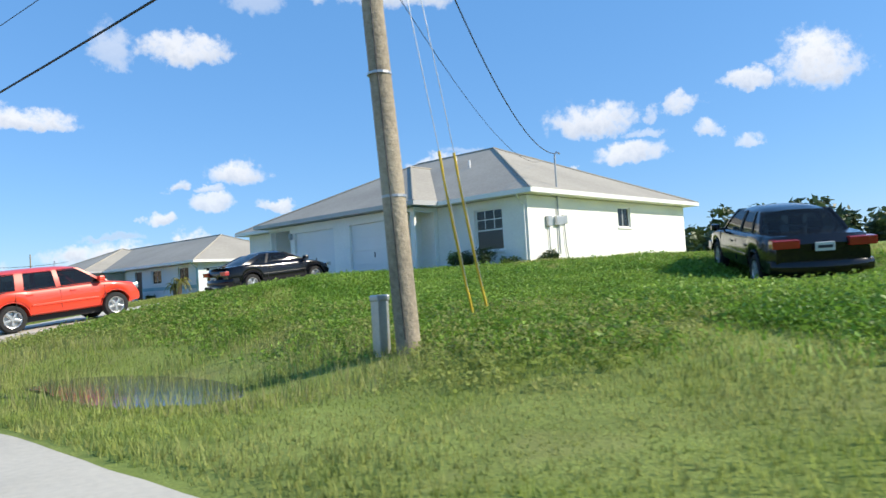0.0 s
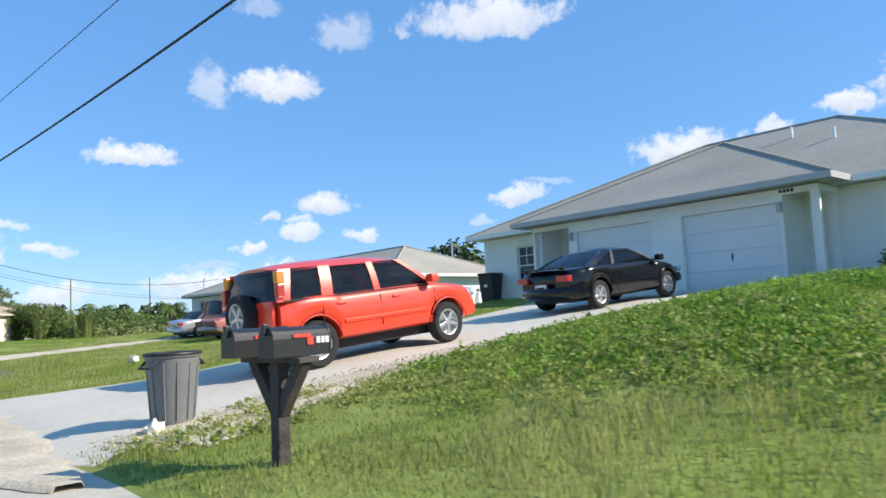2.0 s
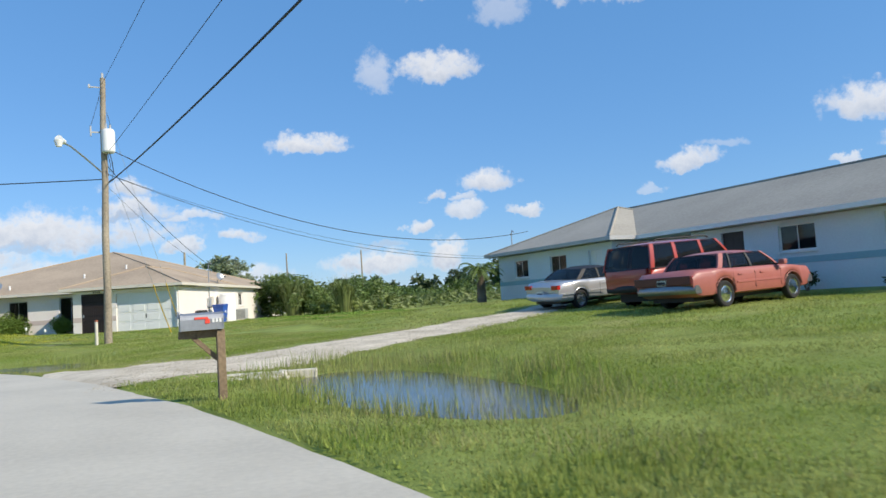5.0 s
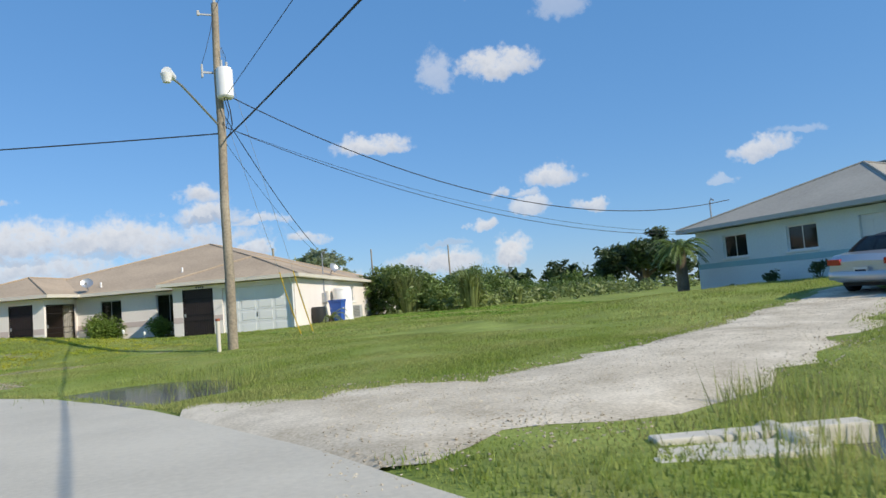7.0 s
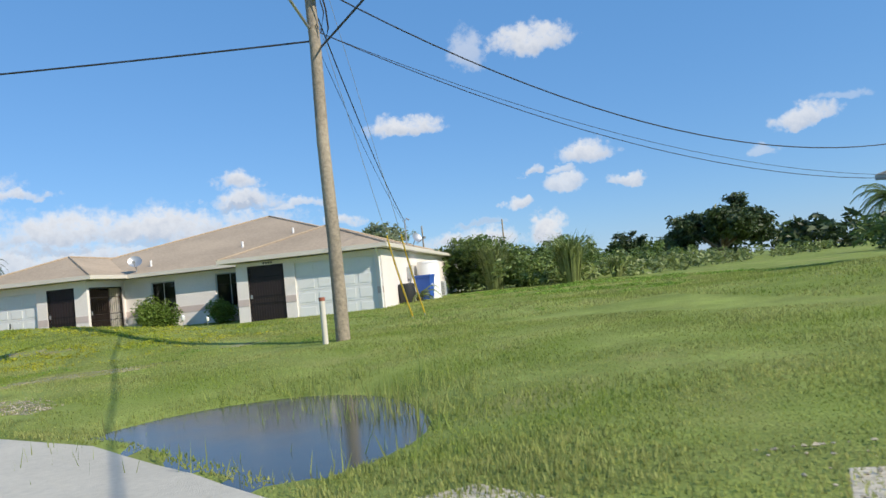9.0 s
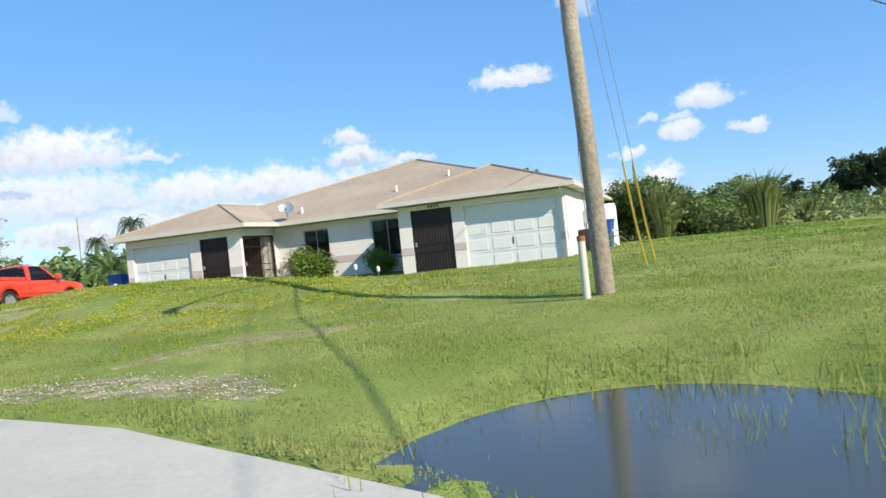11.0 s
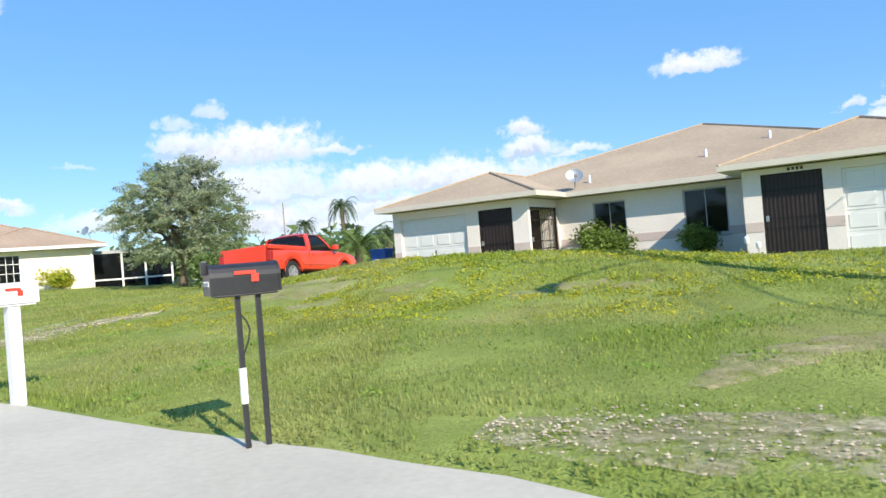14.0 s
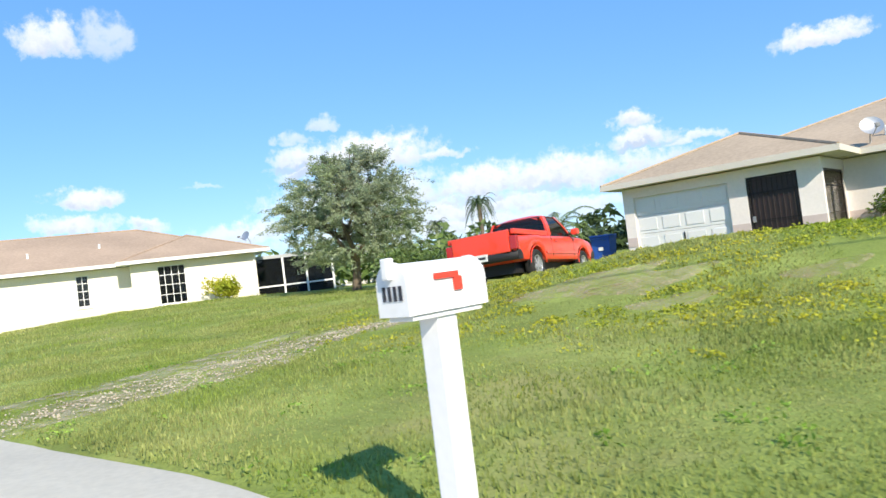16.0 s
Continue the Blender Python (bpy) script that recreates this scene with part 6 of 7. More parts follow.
def crumpled(name, x, y, sx, sy, sz, mat, label, category, seed):
    """A crumpled sack or sheet."""
    bm = bmesh.new()
    bmesh.ops.create_icosphere(bm, subdivisions=3, radius=1)
    for p in bm.verts:
        k = 1 + 0.35 * noise.noise(p.co * 2.2 + Vector((seed, 0, 0))) + 0.12 * noise.noise(p.co * 6)
        p.co = Vector((p.co.x * sx * k, p.co.y * sy * k, max(0, (p.co.z + 0.75)) * sz * k))
    me = bpy.data.meshes.new(name)
    bm.to_mesh(me)
    bm.free()
    me.materials.append(mat)
    ob = new(name, me)
    ob.matrix_basis = pose(x, y, float(land(x, y)) - 0.005, 0, 0, seed * 40)
    return tagged(ob, label, category)


crumpled("rubbish_bag", 2.8, 18.1, 0.11, 0.08, 0.08, PAPER, "small white plastic rubbish bag in the grass", "rubbish bag", 1.0)
crumpled("paper_sack", 5.95, 28.85, 0.17, 0.10, 0.10, PAPER, "crumpled white paper sack lying on the lawn", "paper sack", 2.3)

# water softener and pipes on the sunlit wall, tank and cooler beside the duplex
soft = thing("water_tank", pose(25.6, 37.25, float(land(25.6, 37.25))), "white water softener tanks with pipes by the wall", "water tank")
for dx, r, h in ((-0.5, 0.13, 1.3), (-0.05, 0.16, 1.45), (0.35, 0.14, 1.2)):
    part("tank", Shape().tube([(dx, 0.2, 0), (dx, 0.2, h - 0.1), (dx, 0.2, h), (dx, 0.2, h + 0.05)], [r, r, r * 0.75, r * 0.2], 16), TRIM_WHITE, soft, smooth=True)
    part("valve", Shape().soft(dx - 0.07, dx + 0.07, 0.13, 0.27, h + 0.05, h + 0.17, 0.02), BIN_GREY, soft)
part("pipe", Shape().tube([(-0.5, 0.2, 1.45), (-0.3, 0.2, 1.62), (0.1, 0.2, 1.66), (0.35, 0.2, 1.4)], 0.025, 8), TRIM_GREY, soft)
part("salt_tub", Shape().soft(0.75, 1.2, 0.0, 0.45, 0, 0.95, 0.05), BAND_BLUE, soft, "pale blue salt tub")
q = mc @ Vector((3.95, 6.20, 0))
tank = thing("water_tank", pose(q.x, q.y, float(land(q.x, q.y)), 0, 0, -28), "white round water tank beside the duplex wall", "water tank")
part("tank", Shape().tube([(0, 0, 0), (0, 0, 1.55), (0, 0, 1.62)], [0.5, 0.5, 0.46], 24), TRIM_WHITE, tank, smooth=True)
part("lid", Shape().tube([(0, 0, 1.62), (0, 0, 1.7)], [0.5, 0.44], 24), TRIM_WHITE, tank, smooth=True)
q = mc @ Vector((3.75, 9.80, 0))
cooler = thing("air_conditioner", pose(q.x, q.y, float(land(q.x, q.y)), 0, 0, -28), "grey air conditioner unit standing by the wall", "air conditioner")
part("case", Shape().soft(-0.35, 0.35, -0.35, 0.35, 0.05, 0.75, 0.02), TRIM_GREY, cooler)
part("pad", Shape().soft(-0.45, 0.45, -0.45, 0.45, -0.02, 0.05, 0.01), CONCRETE, cooler)
for i in range(7):
    part("louvre", Shape().box(-0.36, 0.36, -0.365, -0.345, 0.12 + i * 0.085, 0.15 + i * 0.085), BIN_GREY, cooler)
q = mc @ Vector((3.65, 2.50, 0))
drum = thing("rain_barrel", pose(q.x, q.y, float(land(q.x, q.y)), 0, 0, 0), "low dark round barrel by the wall", "barrel")
part("barrel", Shape().tube([(0, 0, 0), (0, 0, 0.35), (0, 0, 0.75), (0, 0, 0.8)], [0.3, 0.36, 0.34, 0.28], 20), BIN_DARK, drum, smooth=True)
for i, (x, y) in enumerate(((-1.9, 65.6), (-1.2, 66.9))):
    lamp = thing("garden_lamp", pose(x, y, float(land(x, y)) - 0.02), "small white garden lamp on a short stake", "garden lamp", "garden lamps")
    part("stake", Shape().tube([(0, 0, 0), (0, 0, 0.26)], 0.01, 6), STEEL, lamp)
    part("head", Shape().tube([(0, 0, 0.24), (0, 0, 0.27), (0, 0, 0.36), (0, 0, 0.39)], [0.03, 0.05, 0.05, 0.02], 12), TRIM_WHITE, lamp, smooth=True)

# drain under the shell driveway
q = (2.95, 40.3)
drain = thing("culvert", pose(*q, float(land(*q)) - 0.16, 0, 0, -20), "low weathered concrete culvert end beside the ditch", "culvert")
part("headwall", Shape().soft(-0.75, 0.75, -0.1, 0.1, 0.0, 0.24, 0.02), CONCRETE, drain)
part("pipe", lathe([(0.11, -0.3), (0.15, -0.3), (0.15, 0.3), (0.11, 0.3)], 20, Matrix.Translation((0.15, -0.1, 0.1))), CONCRETE, drain, "dark mouth of a concrete pipe", True)
part("slab", Shape().soft(-0.9, 0.2, -0.55, -0.15, 0.14, 0.2, 0.015), CONCRETE, drain)

# ---- plants ----
rng = np.random.default_rng(7)


def triangles(name, tri, mat):
    """A mesh of loose triangles from an array (n, 3, 3)."""
    n = len(tri)
    me = bpy.data.meshes.new(name)
    me.vertices.add(3 * n)
    me.vertices.foreach_set("co", np.ascontiguousarray(tri, np.float32).ravel())
    me.loops.add(3 * n)
    me.loops.foreach_set("vertex_index", np.arange(3 * n, dtype=np.int32))
    me.polygons.add(n)
    me.polygons.foreach_set("loop_start", np.arange(0, 3 * n, 3, dtype=np.int32))
    me.update(calc_edges=True)
    me.materials.append(mat)
    return me


def leaves(points, size, stretch=1.6, droop=0.0):
    """A kite of two triangles at each point, turned at random."""
    n = len(points)
    a = rng.normal(size=(n, 3))
    a[:, 2] = a[:, 2] * 0.6 - droop
    a /= np.linalg.norm(a, axis=1)[:, None]
    b = np.cross(a, rng.normal(size=(n, 3)))
    b /= np.linalg.norm(b, axis=1)[:, None]
    s = size * rng.uniform(0.6, 1.4, n)[:, None]
    tip, base = points + a * s * stretch, points - a * s * stretch * 0.2
    l, r = points + b * s * 0.5 + a * s * 0.3, points - b * s * 0.5 + a * s * 0.3
    return np.concatenate([np.stack([base, l, tip], 1), np.stack([base, tip, r], 1)])


def clumps(centres, radii, per, hollow=0.35):
    """Points scattered in uneven balls, thin in the middle."""
    out = []
    for c, r in zip(centres, radii):
        k = max(8, int(per * r ** 2))
        d = rng.normal(size=(k, 3))
        d /= np.linalg.norm(d, axis=1)[:, None]
        q = (hollow + (1 - hollow) * rng.random(k) ** 0.6)[:, None]
        out.append(np.asarray(c) + d * q * r * (1 + 0.25 * np.sin(d[:, :1] * 5 + d[:, 1:2] * 4)))
    return np.concatenate(out)


def shrub(x, y, r, h, mat, label, leaf=0.05, per=1500, z=None, category="shrub", name="shrub", stems=True):
    """A bush: several stems and a crown of small leaves."""
    z0 = float(land(x, y)) if z is None else z
    s = thing(name, pose(x, y, z0 - 0.03), label, category, "shrubs")
    n = 7
    cs = [(rng.uniform(-0.55, 0.55) * r, rng.uniform(-0.55, 0.55) * r, rng.uniform(0.35, 0.75) * h) for _ in range(n)]
    rs = [0.5 * min(r, h) * rng.uniform(0.7, 1.15) for _ in range(n)]
    st = Shape()
    for cx, cy, cz in cs:
        st.tube([(cx * 0.15, cy * 0.15, 0), (cx * 0.6, cy * 0.6, cz * 0.55), (cx, cy, cz)], [0.016, 0.011, 0.005], 5)
    part("stems", st, BARK, s)
    p = clumps(cs, rs, per)
    p[:, 2] = np.clip(p[:, 2], 0.04, None)
    part("crown", triangles("crown", leaves(p, leaf), mat), None, s)
    return s


def frond(root, heading, length, rise, droop, width, leaflet=26):
    """A feather-shaped palm leaf, as triangles and its rib's points."""
    tri, rib = [], []
    h = np.array([math.cos(heading), math.sin(heading), 0])
    side = np.array([-h[1], h[0], 0])
    for i in range(leaflet + 1):
        k = i / leaflet
        rib.append(np.array(root) + h * length * k * (1 - 0.12 * k) + np.array([0, 0, rise * math.sin(k * 1.9) * length - droop * k * k * length]))
    for i in range(2, leaflet):
        k = i / leaflet
        w = width * math.sin(math.pi * min(1, 0.12 + 0.9 * k)) ** 0.7
        d = rib[i + 1] - rib[i]
        for s in (-1, 1):
            end = rib[i] + side * s * w + d * 2.2 + np.array([0, 0, -0.35 * w + rng.uniform(-0.05, 0.05) * w])
            tri += [[rib[i], rib[i] + d * 0.75, end]]
    return tri, rib


def palm(x, y, height, fronds, length, width, label, droop=0.75, trunk_r=0.14, mat=PALM_LEAF, z=None, lean=(0, 0), category="palm tree", rise=0.42, leaflet=26):
    z0 = float(land(x, y)) if z is None else z
    p = thing("palm_tree", pose(x, y, z0 - 0.05), label, category, "palms")
    pts = [(lean[0] * k * k, lean[1] * k * k, height * k) for k in np.linspace(0, 1, 12)]
    part("trunk", Shape().tube(pts, [trunk_r * (1.15 - 0.25 * k + 0.06 * (i % 2)) for i, k in enumerate(np.linspace(0, 1, 12))], 12), BARK, p, "ringed palm trunk")
    tri, ribs = [], Shape()
    for i in range(fronds):
        a = 2.4 * i + rng.uniform(-0.2, 0.2)
        k = i / fronds
        t, rib = frond((lean[0], lean[1], height), a, length * rng.uniform(0.8, 1.1), rise * (1.5 - 1.2 * k), droop * (0.5 + 0.7 * k), width, leaflet)
        tri += t
        ribs.tube([tuple(q) for q in rib[::4]], 0.012, 4)
    part("fronds", triangles("fronds", np.array(tri), mat), None, p, "arching green fronds")
    part("ribs", ribs, mat, p)
    return p


def tree(x, y, height, spread, mat, label, leaf, count, lean=0.0, droop=0.4, z=None, trunk=0.16, low=0.3, name="tree", sprays=0):
    """A tapered trunk, forking limbs and a loose crown of small leaves."""
    z0 = float(land(x, y)) if z is None else z
    t = thing(name, pose(x, y, z0 - 0.05), label, "tree", "trees")
    limbs, tips = Shape(), []

    def grow(p, d, length, r, depth):
        q = [p]
        for i in range(3):
            d = (d + Vector(rng.normal(size=3)) * 0.16).normalized()
            q.append(q[-1] + d * length / 3)
        limbs.tube(q, [r, r * 0.85, r * 0.7, r * 0.55], 7 if depth < 2 else 4)
        if depth >= 2:
            tips.extend([q[1], q[2], q[3]])
        if depth < 4:
            for i in range(3):
                side = Vector(rng.normal(size=3))
                side.z = abs(side.z) * 0.35 + 0.05 - 0.12 * depth
                grow(q[-1] if i else q[2], (d * 0.55 + side.normalized() * 0.85).normalized(), length * rng.uniform(0.62, 0.82), r * 0.56, depth + 1)

    k = height * low
    trunk_pts = [Vector((0, 0, 0)), Vector((0.05, 0.03, k * 0.5)), Vector((0.12 + lean * 0.4, 0.0, k))]
    part("trunk", Shape().tube(trunk_pts, [trunk * 1.25, trunk, trunk * 0.85], 12), BARK, t, "rough grey trunk", True)
    for i in range(5):
        a = 2 * math.pi * i / 5 + rng.uniform(-0.4, 0.4)
        grow(trunk_pts[-1], Vector((math.cos(a) * 0.8 + lean, math.sin(a) * 0.8, rng.uniform(0.5, 1.1))).normalized(), height * 0.24, trunk * 0.6, 1)
    base = np.array(tuple(trunk_pts[-1]))
    c = np.array([tuple(p) for p in tips]) - base
    grown = np.array([spread / np.abs(c[:, 0]).max(), spread / np.abs(c[:, 1]).max(), (height - k) * 0.94 / c[:, 2].max()])
    limbs.v = [tuple((np.array(p) - base) * grown + base) for p in limbs.v]
    part("branchwork", limbs, BARK, t)
    c = c * grown + base
    c[:, 2] = np.maximum(c[:, 2], 0.25 * height)
    if sprays:
        zf, a_ = rng.uniform(0.0, 1.0, sprays), rng.uniform(0, 2 * math.pi, sprays)
        rad = spread * 0.86 * np.sqrt(np.clip(1 - ((zf - 0.36) / 0.66) ** 2, 0, 1)) * np.sqrt(rng.random(sprays))
        dome = np.stack([rad * np.cos(a_) + base[0], rad * np.sin(a_) + base[1], height * (0.22 + 0.76 * zf)], 1)
        dome = np.concatenate([dome, c[rng.integers(0, len(c), sprays // 3)]])
        dome = dome[[noise.noise((q_[0] * 0.8 + x, q_[1] * 0.8, q_[2] * 1.5)) > -0.16 for q_ in dome]]
        sprays = len(dome)
        tip = np.repeat(dome, count // sprays, 0)
        way = tip - base * np.array([1, 1, 1.5])
        way[:, 2] = way[:, 2] * 0.35
        way /= np.linalg.norm(way, axis=1)[:, None]
        way += np.repeat(rng.normal(size=(sprays, 3)) * np.array([0.55, 0.55, 0.3]), count // sprays, 0)
        along = rng.random(len(tip))[:, None] * np.repeat(rng.uniform(0.35, 1.0, (sprays, 1)), count // sprays, 0) * spread * 0.24
        p = tip + way * along + rng.normal(size=tip.shape) * 0.05
        p[:, 2] -= 0.55 * along[:, 0] ** 2
        part("crown", triangles("crown", leaves(p, leaf, 2.4, 0.2), mat), None, t, "loose feathery crown")
        return t
    pick = c[rng.integers(0, len(c), count)]
    off = rng.normal(size=(count, 3)) * np.array([1, 1, 0.55]) * spread * 0.07
    off[:, 2] -= rng.random(count) ** 2 * droop * 0.6
    part("crown", triangles("crown", leaves(pick + off, leaf, 2.0, 0.35), mat), None, t, "loose uneven crown")
    return t


# the feathery tree by the screened porch
tree(-20.7, 83.5, 5.7, 3.2, LEAF_PALE, "spreading feathery grey-green tree by the porch", 0.042, 80000, 0.05, 1.0, trunk=0.17, low=0.22, sprays=1400)

# shrubs at the houses
q = mc @ Vector((-6.90, 1.85, 0))
shrub(q.x, q.y, 1.15, 1.15, BUSH, "rounded bright green bush under a window", 0.055, 3600)
q = mc @ Vector((-3.90, 1.70, 0))
shrub(q.x, q.y, 0.8, 0.85, BUSH, "rounded bright green bush under a window", 0.055, 3600)
q = md @ Vector((1.7, -1.9, 0))
shrub(q.x, q.y, 0.9, 1.1, WEED, "yellow-green bush against the cream wall", 0.07, 1500)
shrub(-16.9, 78.2, 1.6, 1.3, LEAF, "low wild green bush on the lawn", 0.08, 1500)
for x, y, r, h, m_ in ((18.2, 14.9, 0.45, 0.85, LEAF_DARK), (18.3, 15.7, 0.5, 0.75, LEAF_DARK), (18.4, 16.4, 0.4, 0.8, LEAF), (18.55, 14.2, 0.35, 0.5, LEAF), (19.5, 13.3, 0.4, 0.55, LEAF_DARK)):
    shrub(x, y, r, h, m_, "small dark leafy shrub against the white wall", 0.045, 3000, z=1.5)
for x, y, r, h in ((19.7, 42.3, 0.35, 0.75), (19.6, 39.6, 0.3, 0.4), (19.5, 38.3, 0.6, 0.35), (18.3, 54.5, 0.3, 0.6), (18.3, 52.6, 0.3, 0.7), (18.4, 56.4, 0.22, 0.3)):
    shrub(x, y, r, h, LEAF_DARK, "small dark shrub against the blue wall", 0.05, 3000)
q = mc @ Vector((4.05, 3.10, 0))
palm(q.x, q.y, 0.25, 14, 1.05, 0.16, "low bushy palm at the house corner", 0.7, 0.1, LEAF_REED, category="palm")
palm(19.35, 38.15, 1.35, 22, 0.72, 0.16, "short yellowing palm with a thick trunk by the wall", 1.0, 0.13, lean=(0.08, -0.1), category="palm")
palm(19.3, 38.4, 1.15, 14, 0.62, 0.12, "short yellowing palm with a thick trunk by the wall", 1.0, 0.11, lean=(-0.05, 0.1), category="palm")
palm(17.3, 57.6, 1.75, 44, 1.25, 0.22, "stout dark green palm at the house end", 0.6, 0.2, LEAF, category="palm tree", rise=0.36, leaflet=34)
palm(-12.6, 84.0, 1.3, 26, 2.5, 0.28, "bushy green palm behind the duplex", 0.7, 0.2, LEAF, category="palm tree")
for x, y, h in ((-23.4, 136, 7.6), (-34, 160, 7.2), (-17, 128, 3.5)):
    palm(x, y, h, 34, 2.3, 0.42, "tall fan palm far behind the lots", 1.1, 0.24, LEAF_DARK, z=0.3, rise=0.5)

# the thicket beyond the lawns
def thicket(name, line, depth, height, mat, leaf, n, label, per=230):
    cs, rs = [], []
    for i in range(n):
        k = rng.random() * (len(line) - 1)
        a, b = np.array(line[int(k)]), np.array(line[min(int(k) + 1, len(line) - 1)])
        p = a + (b - a) * (k - int(k)) + rng.normal(size=2) * depth
        r = rng.uniform(0.5, 1.15) * height * 0.24
        top = height * (0.55 + 0.45 * noise.noise((p[0] * 0.25, p[1] * 0.25, 2)) + 0.25)
        cs.append((p[0], p[1], float(land(*p)) + rng.uniform(0.1, 1.0) ** 0.8 * max(top - r, 0.3)))
        rs.append(r)
    p = clumps(cs, rs, per, 0.5)
    return tagged(new(name, triangles(name, leaves(p, leaf, 1.9, 0.2), mat)), label, "thicket", kind="stuff")


thicket("thicket", [(12.2, 84), (14.5, 80), (18, 80.5), (24, 86)], 1.0, 3.1, LEAF, 0.11, 150, "dense green thicket of tall weeds and saplings", 420)
thicket("thicket", [(24, 88), (34, 98), (50, 110)], 2.0, 2.6, LEAF, 0.15, 130, "dense green thicket of tall weeds and saplings", 380)
thicket("thicket", [(17, 76.5), (26, 80), (40, 90), (60, 100)], 1.2, 1.5, LEAF_REED, 0.14, 200, "pale rank weeds along the edge of the lot")
thicket("thicket", [(34, 30), (36, 40), (38, 60), (40, 75)], 2.0, 5.0, LEAF, 0.18, 110, "green trees behind the blue house", 180)
thicket("thicket", [(-70, 150), (-30, 150), (0, 150), (40, 140), (90, 120), (140, 90)], 6.0, 6.0, LEAF_DARK, 0.55, 420, "dark far line of trees along the horizon", 32)
thicket("thicket", [(-120, 120), (-70, 112), (-40, 118), (-22, 112)], 4.0, 4.5, LEAF, 0.4, 240, "green tree line beyond the cream house", 40)
thicket("thicket", [(90, -20), (92, 0), (88, 20), (72, 34)], 4.0, 7.0, LEAF_DARK, 0.45, 150, "dark trees behind the white duplex", 50)
thicket("thicket", [(-30, -60), (-28, 0), (-34, 40), (-50, 70)], 4.0, 6.0, LEAF, 0.45, 160, "green trees across the street", 40)


def cane(x, y, h, n, r, label):
    """A clump of tall arching cane grass."""
    z0 = float(land(x, y))
    c = thing("cane_grass", pose(x, y, z0), label, "cane grass", "cane clumps")
    tri = []
    for i in range(n):
        a, k = rng.uniform(0, 2 * math.pi), rng.random() ** 0.6
        b = np.array([math.cos(a), math.sin(a), 0])
        p = b * r * 0.4 * k + np.array([0, 0, 0])
        l = h * rng.uniform(0.6, 1.0)
        w = np.array([-b[1], b[0], 0]) * 0.03
        q = p + b * r * 0.35 * k + np.array([0, 0, l * 0.7])
        e = q + b * r * (0.3 + 0.7 * rng.random()) + np.array([0, 0, l * rng.uniform(-0.05, 0.3)])
        tri += [[p - w, p + w, q + w], [p - w, q + w, q - w], [q - w, q + w, e]]
    part("blades", triangles("blades", np.array(tri), LEAF_REED), None, c)
    return c


cane(16.6, 75.2, 2.9, 420, 1.1, "tall arching clump of pale cane grass")
cane(14.2, 79.4, 3.2, 420, 1.2, "tall arching clump of pale cane grass")
cane(21.5, 78.6, 1.6, 160, 0.7, "tall arching clump of pale cane grass")

thicket("thicket", [(44, 60), (47, 62.5), (50, 64)], 1.2, 7.6, LEAF_DARK, 0.3, 40, "dark spreading trees behind the blue house", 90)

tree(57.4, 111.5, 8.4, 5.6, LEAF_DARK, "dense dark round-headed tree beyond the lots", 0.24, 26000, 0.0, 0.5, z=0.4, trunk=0.3, low=0.16)
tree(52.4, 123.6, 5.4, 2.6, LEAF_DARK, "small dark tree beyond the lots", 0.16, 5000, 0.0, 0.3, z=0.4, trunk=0.12, low=0.2)

# far poles
for x, y, h in ((-52, 213, 16), (33, 150, 10.5), (46, 148, 10.5), (12, 118, 8.5)):
    f = thing("far_pole", pose(x, y, 0.1), "thin grey pole far beyond the lots", "utility pole", "far poles")
    part("shaft", Shape().tube([(0, 0, 0), (0, 0, h)], [0.16, 0.12], 8), POLE_WOOD, f)

# far house roof beyond the tan duplex
far = thing("house", pose(-34.0, 118, 0, 0, 0, 10), "low far white house with a pale green roof", "house")
part("wall", Shape().box(-6, 6, 0, 8, 0.2, 2.9), WHITE_WALL, far)
roof(far, ROOF_GREY, -6.6, 6.6, -0.6, 8.6, 2.95, 0.32, TRIM_WHITE)

far = thing("house", pose(18.6, 112.0, 0, 0, 0, -25), "low far house with a tan roof, its wall in shade", "house")
part("wall", Shape().box(-5, 5, 0, 9, 0.2, 2.7), PINK_WALL, far)
part("window", Shape().box(-2.4, -1.2, -0.03, 0.02, 1.3, 2.2), DOOR_DARK, far, "dark far window")
roof(far, ROOF_TAN, -5.6, 5.6, -0.6, 9.6, 2.75, 0.34, TRIM_BEIGE)
tree(12.8, 99.0, 5.9, 3.4, LEAF_PALE, "airy tree behind the tan-roofed duplex", 0.12, 14000, 0.0, 0.6, z=0.3, trunk=0.2, low=0.3, sprays=420)

# ---- grass ----
HARD = [((0.6, 21.2), (17.4, 21.8), 2.9), ((-0.9, 43.6), (3.0, 42.9), 1.7), ((3.0, 42.9), (7.0, 44.3), 1.35), ((7.0, 44.3), (15.5, 49.2), 0.95), ((17.7, 13.0), (30.0, 31.0), 0.0)]


